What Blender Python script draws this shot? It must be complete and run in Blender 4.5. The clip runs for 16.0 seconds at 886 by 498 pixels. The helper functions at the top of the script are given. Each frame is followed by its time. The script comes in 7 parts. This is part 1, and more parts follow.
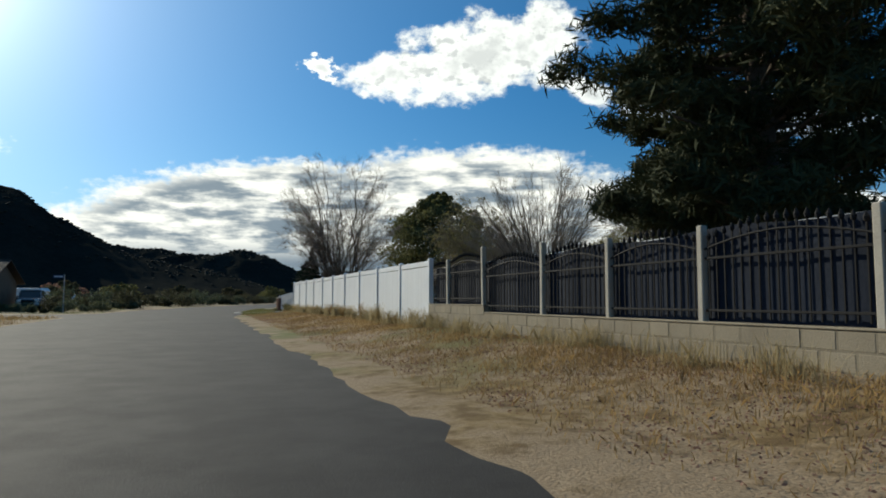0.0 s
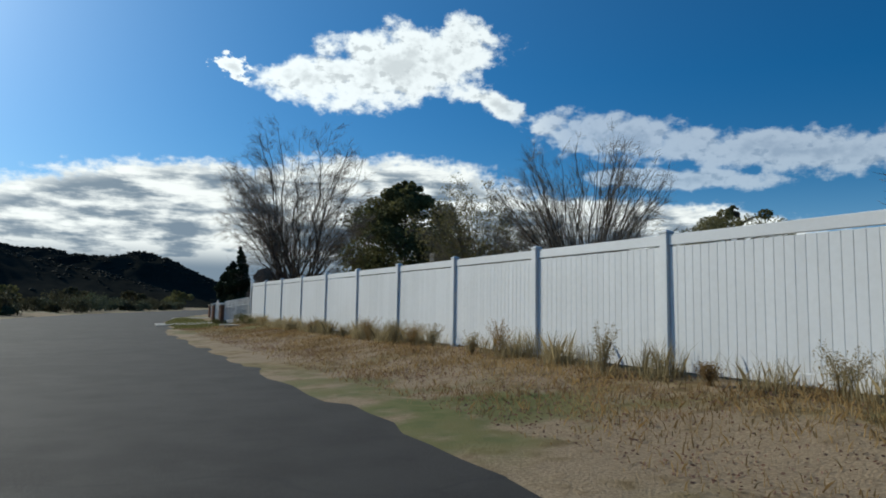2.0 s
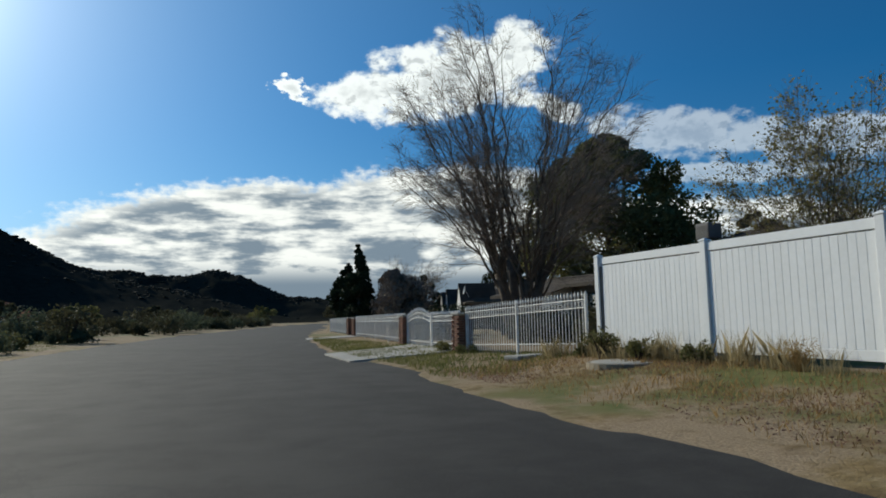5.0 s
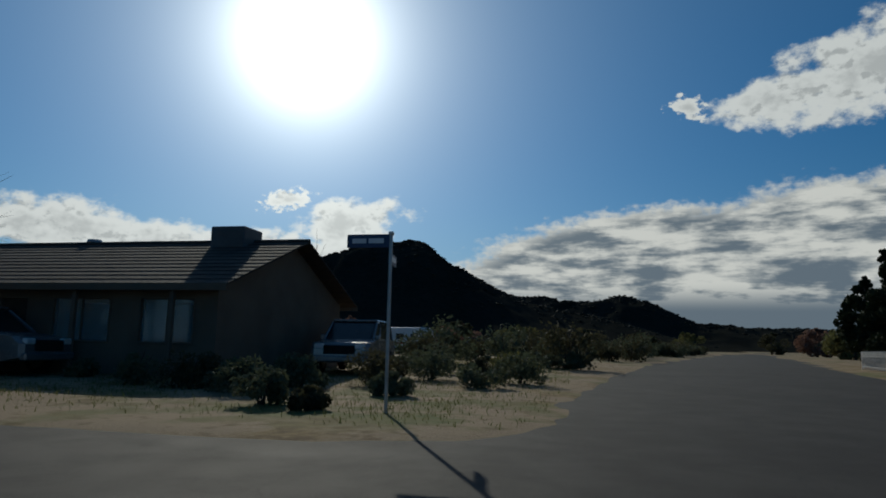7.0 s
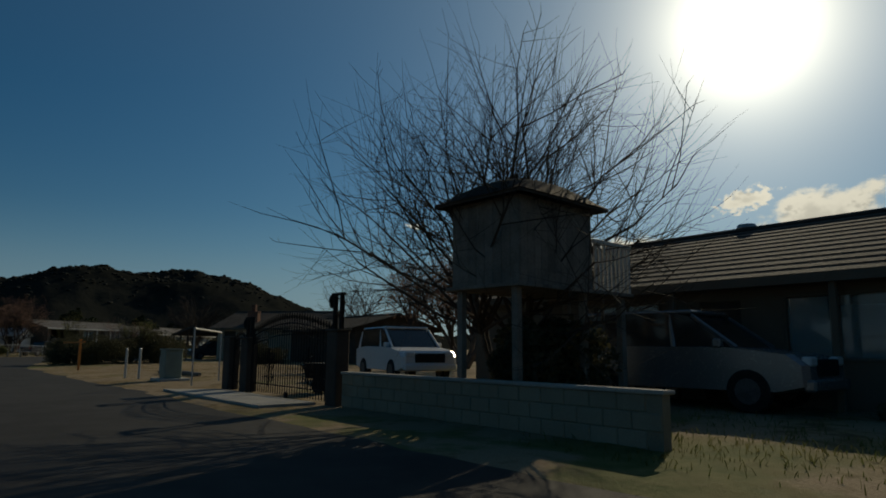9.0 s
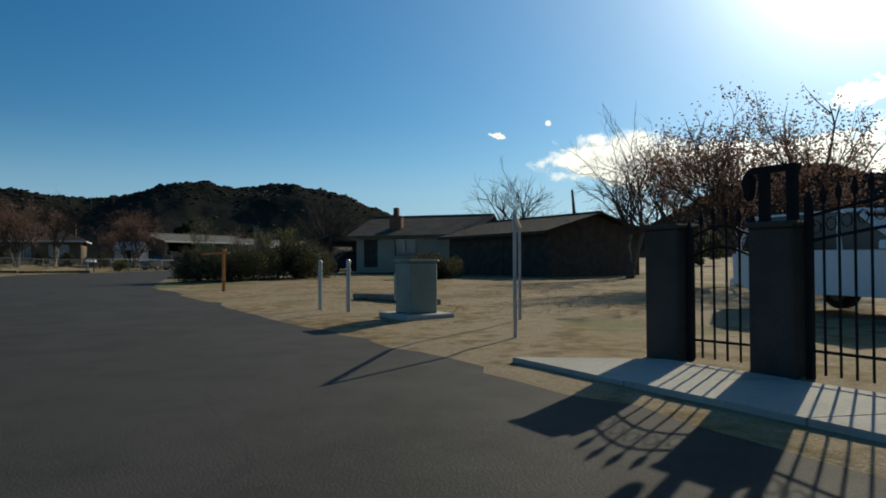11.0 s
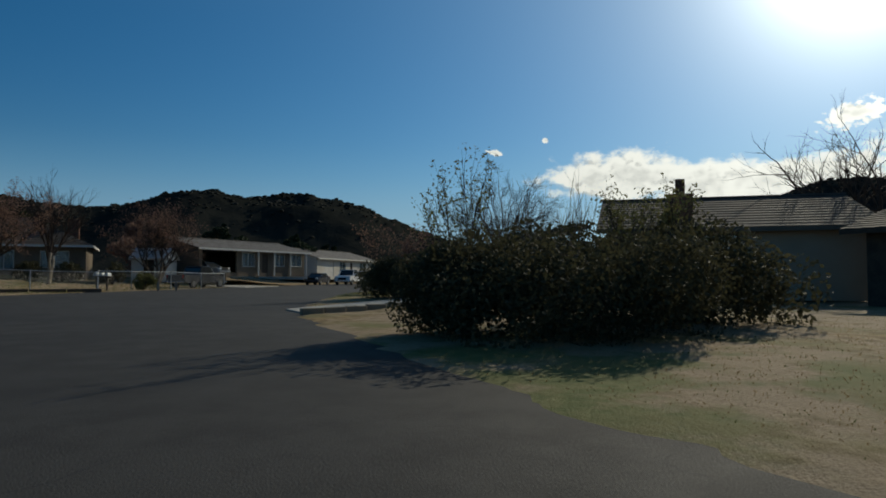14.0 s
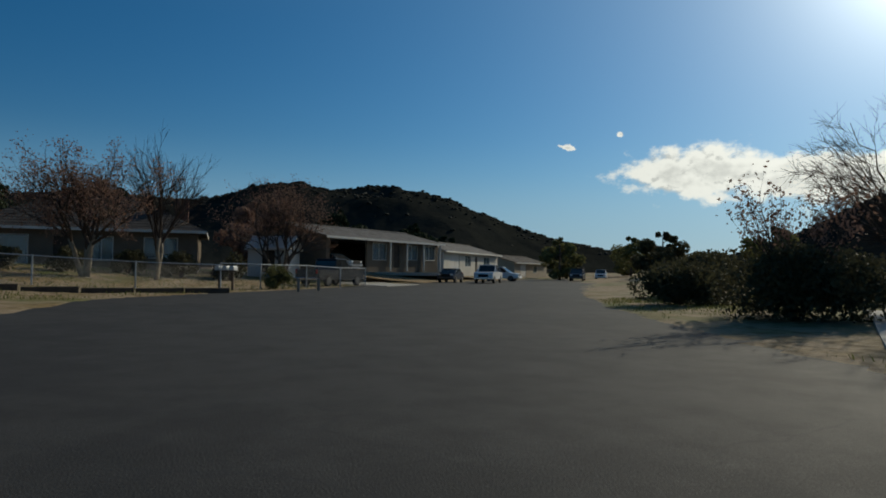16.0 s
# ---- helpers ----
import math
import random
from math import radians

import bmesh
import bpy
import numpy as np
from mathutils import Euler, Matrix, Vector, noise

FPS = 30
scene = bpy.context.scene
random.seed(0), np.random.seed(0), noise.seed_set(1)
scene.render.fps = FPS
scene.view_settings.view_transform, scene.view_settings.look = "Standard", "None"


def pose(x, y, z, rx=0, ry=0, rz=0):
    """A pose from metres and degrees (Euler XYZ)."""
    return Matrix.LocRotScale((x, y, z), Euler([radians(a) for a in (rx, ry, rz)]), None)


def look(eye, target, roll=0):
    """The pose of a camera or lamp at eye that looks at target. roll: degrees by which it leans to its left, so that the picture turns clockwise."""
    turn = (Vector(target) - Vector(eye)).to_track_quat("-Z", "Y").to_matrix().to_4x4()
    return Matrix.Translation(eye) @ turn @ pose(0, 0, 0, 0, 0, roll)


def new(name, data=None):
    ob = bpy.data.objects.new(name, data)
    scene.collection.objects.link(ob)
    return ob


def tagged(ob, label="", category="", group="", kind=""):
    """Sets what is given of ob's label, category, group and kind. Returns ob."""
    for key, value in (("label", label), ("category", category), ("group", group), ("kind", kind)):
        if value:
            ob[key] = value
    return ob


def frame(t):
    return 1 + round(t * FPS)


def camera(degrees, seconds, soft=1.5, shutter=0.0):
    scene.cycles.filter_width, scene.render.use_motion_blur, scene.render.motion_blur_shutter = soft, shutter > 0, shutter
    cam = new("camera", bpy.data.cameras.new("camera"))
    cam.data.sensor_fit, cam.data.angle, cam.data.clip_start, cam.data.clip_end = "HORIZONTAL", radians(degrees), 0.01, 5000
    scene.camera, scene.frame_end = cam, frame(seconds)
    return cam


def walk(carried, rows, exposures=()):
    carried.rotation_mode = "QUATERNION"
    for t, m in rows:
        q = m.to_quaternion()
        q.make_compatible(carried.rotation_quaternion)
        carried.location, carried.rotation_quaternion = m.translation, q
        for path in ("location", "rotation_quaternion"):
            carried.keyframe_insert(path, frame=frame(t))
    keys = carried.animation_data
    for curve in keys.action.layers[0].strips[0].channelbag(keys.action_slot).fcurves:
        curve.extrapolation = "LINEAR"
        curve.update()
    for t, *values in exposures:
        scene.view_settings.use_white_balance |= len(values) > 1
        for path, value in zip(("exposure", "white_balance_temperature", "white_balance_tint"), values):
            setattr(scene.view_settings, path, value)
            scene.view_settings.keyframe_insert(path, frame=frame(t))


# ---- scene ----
cam = camera(68.79, 16.0, soft=1.8)
# seconds, eye, target, roll
PATH = [
    (0, (0.168, 0.011, 1.056), (3.618, 9.364, 1.843), 0.07),
    (0.5, (-0.173, 3.241, 1.062), (3.612, 12.456, 1.931), 0.28),
    (1, (-0.386, 6.538, 1.111), (3.735, 15.624, 1.788), 0.68),
    (1.5, (-0.498, 10.051, 1.123), (3.971, 18.937, 2.157), 0.92),
    (2, (-0.589, 13.553, 1.108), (4.093, 22.338, 2.049), 0.99),
    (2.5, (-0.625, 17.074, 1.171), (4.227, 25.776, 2.026), 0.70),
    (3, (-0.689, 20.638, 1.131), (4.004, 29.416, 2.094), 1.05),
    (5.3, (-2.366, 36.418, 1.088), (1.117, 45.723, 2.223), -1.71),
    (5.5, (-2.717, 37.686, 1.094), (0.422, 47.094, 2.370), -1.70),
    (6, (-3.732, 40.754, 1.065), (-1.814, 50.482, 2.366), -0.51),
    (6.5, (-4.949, 43.350, 1.126), (-5.017, 53.265, 2.423), 0.26),
    (7, (-6.645, 45.314, 1.125), (-8.709, 54.990, 2.583), 1.20),
    (7.5, (-8.380, 46.617, 1.079), (-12.174, 55.699, 2.846), 0.11),
    (7.7, (-9.187, 47.003, 1.074), (-13.978, 55.730, 2.007), -0.82),
    (8, (-10.449, 47.433, 1.097), (-16.138, 55.558, 2.368), -0.20),
    (8.3, (-11.828, 47.660, 1.078), (-18.404, 55.019, 2.687), 0.65),
    (8.5, (-12.803, 47.758, 1.065), (-19.826, 54.624, 2.945), 0.74),
    (9, (-15.501, 47.936, 1.134), (-23.233, 54.087, 2.677), 0.40),
    (9.5, (-18.334, 48.429, 1.141), (-26.354, 54.319, 2.130), 0.25),
    (10, (-21.026, 48.521, 1.138), (-29.177, 54.193, 2.315), 0.28),
    (10.2, (-22.182, 48.560, 1.096), (-30.430, 54.133, 2.055), -0.09),
    (12.3, (-39.613, 49.319, 1.106), (-48.367, 54.149, 0.941), 0.46),
    (12.5, (-41.265, 49.303, 1.094), (-50.015, 54.143, 1.192), 0.45),
    (13, (-45.494, 49.140, 1.097), (-54.164, 54.098, 1.582), 0.11),
    (13.4, (-49.023, 49.117, 1.070), (-57.672, 54.119, 1.491), 0.37),
    (13.5, (-49.892, 49.118, 1.101), (-58.528, 54.147, 1.458), 0.37),
    (13.7, (-51.630, 49.096, 1.044), (-60.232, 54.190, 1.288), 0.15),
    (14, (-54.207, 49.012, 1.078), (-62.741, 54.208, 1.498), 0.08),
    (14.5, (-58.476, 48.908, 1.107), (-66.974, 54.142, 1.722), 0.50),
    (14.7, (-60.139, 48.889, 1.060), (-68.652, 54.117, 1.520), 0.57),
    (15, (-62.540, 48.961, 1.130), (-71.091, 54.136, 1.455), 0.66),
    (15.2, (-64.141, 48.862, 1.078), (-72.732, 53.968, 1.430), 0.34),
    (15.5, (-66.548, 48.693, 1.144), (-75.281, 53.557, 1.413), 0.05),
    (16, (-70.106, 48.163, 1.150), (-79.157, 52.400, 1.493), 0.75),
]
EXPOSURE = [  # seconds, stops, kelvin, tint
    (0.0, 0.15, 6900, 2), (0.9, 0.1, 6350, 2), (3.0, -0.1, 6350, 2), (5.5, 0.0, 6650, 2), (6.0, -0.2, 6500, 2), (6.5, -0.6, 6500, 2), (7.0, -0.85, 6600, 2), (7.5, -0.95, 6700, 2),
    (8.5, -1.05, 7600, 2), (9.0, -1.1, 8400, 2), (9.6, -0.42, 7600, 2), (10.2, 0.18, 7600, 2), (12.5, -0.33, 7200, 2), (16.0, -0.42, 7200, 2),
]
walk(cam, [(t, look(e, g, r)) for t, e, g, r in PATH], EXPOSURE)

# ---- world: clear winter sky with clouds, low sun ----
SUN_AZ, SUN_EL = -25.0, 25.5  # degrees clockwise from +y, degrees above the horizon
sun_dir = Vector((math.sin(radians(SUN_AZ)) * math.cos(radians(SUN_EL)),
                  math.cos(radians(SUN_AZ)) * math.cos(radians(SUN_EL)), math.sin(radians(SUN_EL))))
world = bpy.data.worlds.new("sky")
scene.world = world
world.use_nodes = True
wt = world.node_tree
wt.nodes.clear()


def nd(tree, kind, **props):
    n = tree.nodes.new(kind)
    for k, v in props.items():
        if k == "operation":
            n.operation = v
        elif k == "data_type":
            n.data_type = v
        elif k == "blend_type":
            n.blend_type = v
        elif k == "interpolation_type":
            n.interpolation_type = v
        elif k == "noise_dimensions":
            n.noise_dimensions = v
    return n


def plug(tree, sock, v):
    if isinstance(v, (int, float)):
        sock.default_value = v
    elif isinstance(v, (tuple, list)):
        sock.default_value = v
    else:
        tree.links.new(v, sock)


def mth(tree, op, a, b=0.0, c=0.0):
    n = nd(tree, "ShaderNodeMath", operation=op)
    plug(tree, n.inputs[0], a)
    plug(tree, n.inputs[1], b)
    plug(tree, n.inputs[2], c)
    return n.outputs[0]


def ramp01(tree, v, lo, hi):
    n = nd(tree, "ShaderNodeMapRange", interpolation_type="SMOOTHSTEP")
    plug(tree, n.inputs["Value"], v)
    plug(tree, n.inputs["From Min"], lo)
    plug(tree, n.inputs["From Max"], hi)
    return n.outputs["Result"]


def mixc(tree, fac, a, b, blend="MIX"):
    n = nd(tree, "ShaderNodeMix", data_type="RGBA", blend_type=blend)
    plug(tree, n.inputs[0], fac)
    plug(tree, n.inputs[6], (*a, 1) if isinstance(a, tuple) and len(a) == 3 else a)
    plug(tree, n.inputs[7], (*b, 1) if isinstance(b, tuple) and len(b) == 3 else b)
    return n.outputs[2]


def noise_at(tree, vec, scale, detail=6.0, rough=0.55):
    n = nd(tree, "ShaderNodeTexNoise")
    if vec is not None:
        plug(tree, n.inputs["Vector"], vec)
    n.inputs["Scale"].default_value = scale
    n.inputs["Detail"].default_value = detail
    n.inputs["Roughness"].default_value = rough
    return n.outputs["Fac"]


coords = nd(wt, "ShaderNodeTexCoord")
sep = nd(wt, "ShaderNodeSeparateXYZ")
wt.links.new(coords.outputs["Generated"], sep.inputs[0])
dx, dy, dz = sep.outputs
az = mth(wt, "MULTIPLY", mth(wt, "ARCTAN2", dx, dy), 180 / math.pi)
el = mth(wt, "MULTIPLY", mth(wt, "ARCSINE", dz), 180 / math.pi)
flat = nd(wt, "ShaderNodeCombineXYZ")
plug(wt, flat.inputs[0], mth(wt, "MULTIPLY", az, 0.30))
plug(wt, flat.inputs[1], mth(wt, "MULTIPLY", el, 0.42))
puff = noise_at(wt, flat.outputs[0], 1.3, 5.0, 0.5)
wisp = noise_at(wt, flat.outputs[0], 4.0, 4.0, 0.55)
curl = noise_at(wt, flat.outputs[0], 11.0, 4.0, 0.6)
wide = nd(wt, "ShaderNodeCombineXYZ")
plug(wt, wide.inputs[0], mth(wt, "MULTIPLY", az, 0.115))
plug(wt, wide.inputs[1], mth(wt, "MULTIPLY", el, 0.52))
layer = noise_at(wt, wide.outputs[0], 1.15, 8.0, 0.6)
# clouds: azimuth, elevation, half length, half height, tilt, raggedness
CLOUDS = [
    (24.0, 21.0, 9.2, 3.5, 11, 1.3), (16.5, 19.7, 5.5, 2.0, 7, 1.3), (28.8, 22.6, 4.4, 2.4, 6, 1.4),
    (9.3, 19.8, 1.7, 0.9, -20, 1.8), (33.2, 17.8, 3.4, 1.0, -20, 1.5),
    (43.5, 14.9, 8.5, 2.0, -8, 1.5), (57.0, 12.8, 11.0, 1.8, -6, 1.4), (48.0, 11.2, 8.0, 1.0, -3, 1.6),
    (-20.5, 10.2, 5.0, 2.2, 10, 1.5), (-26.0, 12.1, 2.2, 0.9, 10, 1.9),
    (-43.5, 8.4, 6.5, 2.3, 0, 1.4), (-36.0, 7.7, 7.5, 2.1, -3, 1.5), (-28.0, 7.4, 7.5, 2.2, 2, 1.5), (-54.1, 10.8, 0.75, 0.26, -12, 1.9), (-49.6, 11.8, 0.30, 0.26, 0, 1.5),
]
BANKS = [(3.0, 7.4, 18.0, 4.9, 9, 0.55), (22.0, 8.2, 18.0, 6.0, 0, 0.55), (42.0, 6.0, 22.0, 4.4, -3, 0.7), (14.0, 3.6, 26.0, 3.0, 0, 0.4)]


def blob(a0, e0, ra, rb, tilt, rag, grain):
    c, s = math.cos(radians(tilt)), math.sin(radians(tilt))
    a, e = mth(wt, "SUBTRACT", az, a0), mth(wt, "SUBTRACT", el, e0)
    u = mth(wt, "MULTIPLY_ADD", a, c / ra, mth(wt, "MULTIPLY", e, s / ra))
    v = mth(wt, "MULTIPLY_ADD", a, -s / rb, mth(wt, "MULTIPLY", e, c / rb))
    d = mth(wt, "SQRT", mth(wt, "ADD", mth(wt, "MULTIPLY", u, u), mth(wt, "MULTIPLY", v, v)))
    return mth(wt, "ADD", mth(wt, "SUBTRACT", 1.0, d), mth(wt, "MULTIPLY", mth(wt, "SUBTRACT", grain, 0.5), rag * 1.3))


m_c = None
for row in CLOUDS:
    b = blob(*row, wisp if row[2] < 2.6 else puff)
    m_c = b if m_c is None else mth(wt, "MAXIMUM", m_c, b)
m_b = None
for row in BANKS:
    b = blob(*row, mth(wt, "ADD", mth(wt, "MULTIPLY", layer, 0.6), mth(wt, "MULTIPLY", puff, 0.4)))
    m_b = b if m_b is None else mth(wt, "MAXIMUM", m_b, b)
thin = mth(wt, "SUBTRACT", 1.0, mth(wt, "MULTIPLY", ramp01(wt, az, 32.0, 40.0), 0.55))
mask_c = mth(wt, "MULTIPLY", ramp01(wt, mth(wt, "MULTIPLY_ADD", curl, 0.25, mth(wt, "MULTIPLY_ADD", wisp, 0.3, m_c)), 0.18, 0.60), thin)
mask_b = ramp01(wt, mth(wt, "MULTIPLY_ADD", mth(wt, "SUBTRACT", wisp, 0.5), 0.35, m_b), 0.06, 0.30)
# cloud shading painted into the colour: thick middles and undersides grey, edges white
grey_c = mth(wt, "MULTIPLY", ramp01(wt, mth(wt, "SUBTRACT", m_c, mth(wt, "MULTIPLY", wisp, 1.1)), -0.15, 0.55), 0.9)
above = nd(wt, "ShaderNodeCombineXYZ")
plug(wt, above.inputs[0], mth(wt, "MULTIPLY", az, 0.30))
plug(wt, above.inputs[1], mth(wt, "MULTIPLY_ADD", el, 0.42, 0.26))
over = mth(wt, "ADD", noise_at(wt, above.outputs[0], 1.3, 5.0, 0.5), mth(wt, "MULTIPLY", noise_at(wt, above.outputs[0], 4.0, 4.0, 0.55), 0.6))
here = mth(wt, "ADD", puff, mth(wt, "MULTIPLY", wisp, 0.6))
grey_c = mth(wt, "MAXIMUM", mth(wt, "MULTIPLY", grey_c, 0.7), mth(wt, "MULTIPLY", ramp01(wt, mth(wt, "SUBTRACT", over, here), 0.02, 0.22), 0.75))
grey_b = mth(wt, "MULTIPLY", ramp01(wt, mth(wt, "ADD", mth(wt, "MULTIPLY", layer, 0.75), mth(wt, "MULTIPLY", puff, 0.25)), 0.58, 0.42), ramp01(wt, m_b, 0.12, 0.4))
grey_b = mth(wt, "MAXIMUM", grey_b, ramp01(wt, el, 5.6, 3.0))
col_c = mixc(wt, grey_c, (0.95, 0.98, 1.02), (0.52, 0.55, 0.59))
col_b = mixc(wt, grey_b, (1.0, 1.0, 1.0), (0.20, 0.26, 0.34))
sky = nd(wt, "ShaderNodeTexSky")
sky.sky_type = "NISHITA"
sky.sun_disc = False
sky.sun_elevation, sky.sun_rotation = radians(SUN_EL), radians(SUN_AZ)
sky.altitude, sky.air_density, sky.dust_density, sky.ozone_density = 900, 1.0, 0.2, 3.0
bg_sky, bg_c, bg_b = nd(wt, "ShaderNodeBackground"), nd(wt, "ShaderNodeBackground"), nd(wt, "ShaderNodeBackground")
rich = nd(wt, "ShaderNodeHueSaturation")
plug(wt, rich.inputs["Saturation"], mth(wt, "MULTIPLY_ADD", ramp01(wt, el, 0.0, 9.0), 0.45, 1.0))
rich.inputs["Hue"].default_value = 0.506
wt.links.new(sky.outputs[0], rich.inputs["Color"])
# paler, bluish air low down
low_air = mth(wt, "MULTIPLY", ramp01(wt, el, 12.0, 2.0), 0.65)
wt.links.new(mixc(wt, low_air, rich.outputs[0], (2.0, 4.6, 8.4)), bg_sky.inputs[0])
bg_sky.inputs[1].default_value = 0.075
wt.links.new(col_c, bg_c.inputs[0])

wt.links.new(col_b, bg_b.inputs[0])
# sun glare painted into the sky emission: white core, halo and wide blue aureole
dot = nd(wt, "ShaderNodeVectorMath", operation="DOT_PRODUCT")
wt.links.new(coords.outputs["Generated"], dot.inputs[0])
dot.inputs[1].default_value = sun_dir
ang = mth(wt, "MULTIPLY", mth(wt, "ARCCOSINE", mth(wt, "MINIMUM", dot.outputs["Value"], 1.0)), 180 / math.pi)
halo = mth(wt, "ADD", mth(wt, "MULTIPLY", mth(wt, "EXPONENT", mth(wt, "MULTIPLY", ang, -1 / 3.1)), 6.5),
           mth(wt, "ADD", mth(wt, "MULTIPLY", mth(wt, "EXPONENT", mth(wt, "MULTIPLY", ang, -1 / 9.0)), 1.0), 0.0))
# cloud emission painted brighter towards the sun
wt.links.new(mth(wt, "MULTIPLY_ADD", mth(wt, "EXPONENT", mth(wt, "MULTIPLY", ang, -1 / 24.0)), 0.5, 0.92), bg_c.inputs[1])
aureole = mth(wt, "MULTIPLY", mth(wt, "EXPONENT", mth(wt, "MULTIPLY", ang, -1 / 29.0)), 0.48)
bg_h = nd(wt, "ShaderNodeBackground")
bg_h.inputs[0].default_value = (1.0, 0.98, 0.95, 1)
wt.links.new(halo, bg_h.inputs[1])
bg_a = nd(wt, "ShaderNodeBackground")
bg_a.inputs[0].default_value = (0.38, 0.70, 1.0, 1)
wt.links.new(aureole, bg_a.inputs[1])
add2 = nd(wt, "ShaderNodeAddShader")
mx1, mx2, add = nd(wt, "ShaderNodeMixShader"), nd(wt, "ShaderNodeMixShader"), nd(wt, "ShaderNodeAddShader")
wt.links.new(mask_b, mx1.inputs[0])
wt.links.new(bg_sky.outputs[0], add2.inputs[0])
wt.links.new(bg_a.outputs[0], add2.inputs[1])
wt.links.new(add2.outputs[0], mx1.inputs[1])
wt.links.new(bg_b.outputs[0], mx1.inputs[2])
wt.links.new(mask_c, mx2.inputs[0])
wt.links.new(mx1.outputs[0], mx2.inputs[1])
wt.links.new(bg_c.outputs[0], mx2.inputs[2])
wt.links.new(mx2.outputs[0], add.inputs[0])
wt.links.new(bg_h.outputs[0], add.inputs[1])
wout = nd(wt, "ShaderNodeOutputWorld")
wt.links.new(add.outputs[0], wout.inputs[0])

sun = new("sun", bpy.data.lights.new("sun", "SUN"))
sun.data.energy, sun.data.angle, sun.data.color = 3.6, radians(0.53), (1.0, 0.93, 0.83)
sun.matrix_world = look(sun_dir * 100, (0, 0, 0))


# ---- materials ----
def mat(name, a, b, scale=1.5, rough=0.8, bump=0.15, fine=30.0, metal=0.0, rnd=0.0, lo=0.35, hi=0.65, leaf=0.0, dist=0.02):
    m = bpy.data.materials.new(name)
    m.use_nodes = True
    t = m.node_tree
    t.nodes.clear()
    geo = nd(t, "ShaderNodeNewGeometry")
    n1 = noise_at(t, geo.outputs["Position"], scale, 5.0)
    n2 = noise_at(t, geo.outputs["Position"], fine, 4.0, 0.65)
    f = ramp01(t, mth(t, "ADD", mth(t, "MULTIPLY", n1, 0.6), mth(t, "MULTIPLY", n2, 0.4)), lo, hi)
    col = mixc(t, f, a, b)
    if rnd:
        info = nd(t, "ShaderNodeObjectInfo")
        r = mth(t, "MULTIPLY_ADD", info.outputs["Random"], 2 * rnd, 1 - rnd)
        hs = nd(t, "ShaderNodeHueSaturation")
        t.links.new(col, hs.inputs["Color"])
        t.links.new(r, hs.inputs["Value"])
        col = hs.outputs[0]
    p = nd(t, "ShaderNodeBsdfPrincipled")
    t.links.new(col, p.inputs["Base Color"])
    plug(t, p.inputs["Roughness"], mth(t, "MULTIPLY_ADD", n2, 0.2, rough - 0.1))
    p.inputs["Metallic"].default_value = metal
    if rough > 0.75:
        p.inputs["Specular IOR Level"].default_value = 0.0 if dist >= 1.0 else 0.2
    if bump:
        bp = nd(t, "ShaderNodeBump")
        bp.inputs["Strength"].default_value = bump
        bp.inputs["Distance"].default_value = dist
        t.links.new(n2, bp.inputs["Height"])
        t.links.new(bp.outputs[0], p.inputs["Normal"])
    out = nd(t, "ShaderNodeOutputMaterial")
    if leaf:
        tr, mx = nd(t, "ShaderNodeBsdfTranslucent"), nd(t, "ShaderNodeMixShader")
        t.links.new(col, tr.inputs[0])
        mx.inputs[0].default_value = leaf
        t.links.new(p.outputs[0], mx.inputs[1])
        t.links.new(tr.outputs[0], mx.inputs[2])
        t.links.new(mx.outputs[0], out.inputs[0])
    else:
        t.links.new(p.outputs[0], out.inputs[0])
    return m


def ground_mat():
    """Sand, dry straw and sparse green, in patches of several sizes."""
    m = bpy.data.materials.new("dry_ground")
    m.use_nodes = True
    t = m.node_tree
    t.nodes.clear()
    pos = nd(t, "ShaderNodeNewGeometry").outputs["Position"]
    big, mid, small, grit = (noise_at(t, pos, s, 5.0, 0.6) for s in (0.07, 0.45, 3.0, 38.0))
    sand = mixc(t, ramp01(t, grit, 0.3, 0.7), (0.36, 0.27, 0.17), (0.23, 0.165, 0.10))
    straw = mixc(t, ramp01(t, small, 0.35, 0.65), (0.30, 0.21, 0.09), (0.16, 0.105, 0.05))
    green = mixc(t, ramp01(t, small, 0.3, 0.7), (0.10, 0.12, 0.035), (0.17, 0.16, 0.06))
    c = mixc(t, ramp01(t, mth(t, "ADD", mth(t, "MULTIPLY", mid, 0.6), mth(t, "MULTIPLY", small, 0.4)), 0.46, 0.58), sand, straw)
    c = mixc(t, mth(t, "MULTIPLY", ramp01(t, big, 0.48, 0.6), ramp01(t, mid, 0.42, 0.55)), c, green)
    p = nd(t, "ShaderNodeBsdfPrincipled")
    t.links.new(c, p.inputs["Base Color"])
    p.inputs["Roughness"].default_value = 0.95
    p.inputs["Specular IOR Level"].default_value = 0.15
    bp = nd(t, "ShaderNodeBump")
    bp.inputs["Strength"].default_value = 0.6
    bp.inputs["Distance"].default_value = 0.05
    t.links.new(mth(t, "ADD", small, mth(t, "MULTIPLY", grit, 0.5)), bp.inputs["Height"])
    t.links.new(bp.outputs[0], p.inputs["Normal"])
    t.links.new(p.outputs[0], nd(t, "ShaderNodeOutputMaterial").inputs[0])
    return m


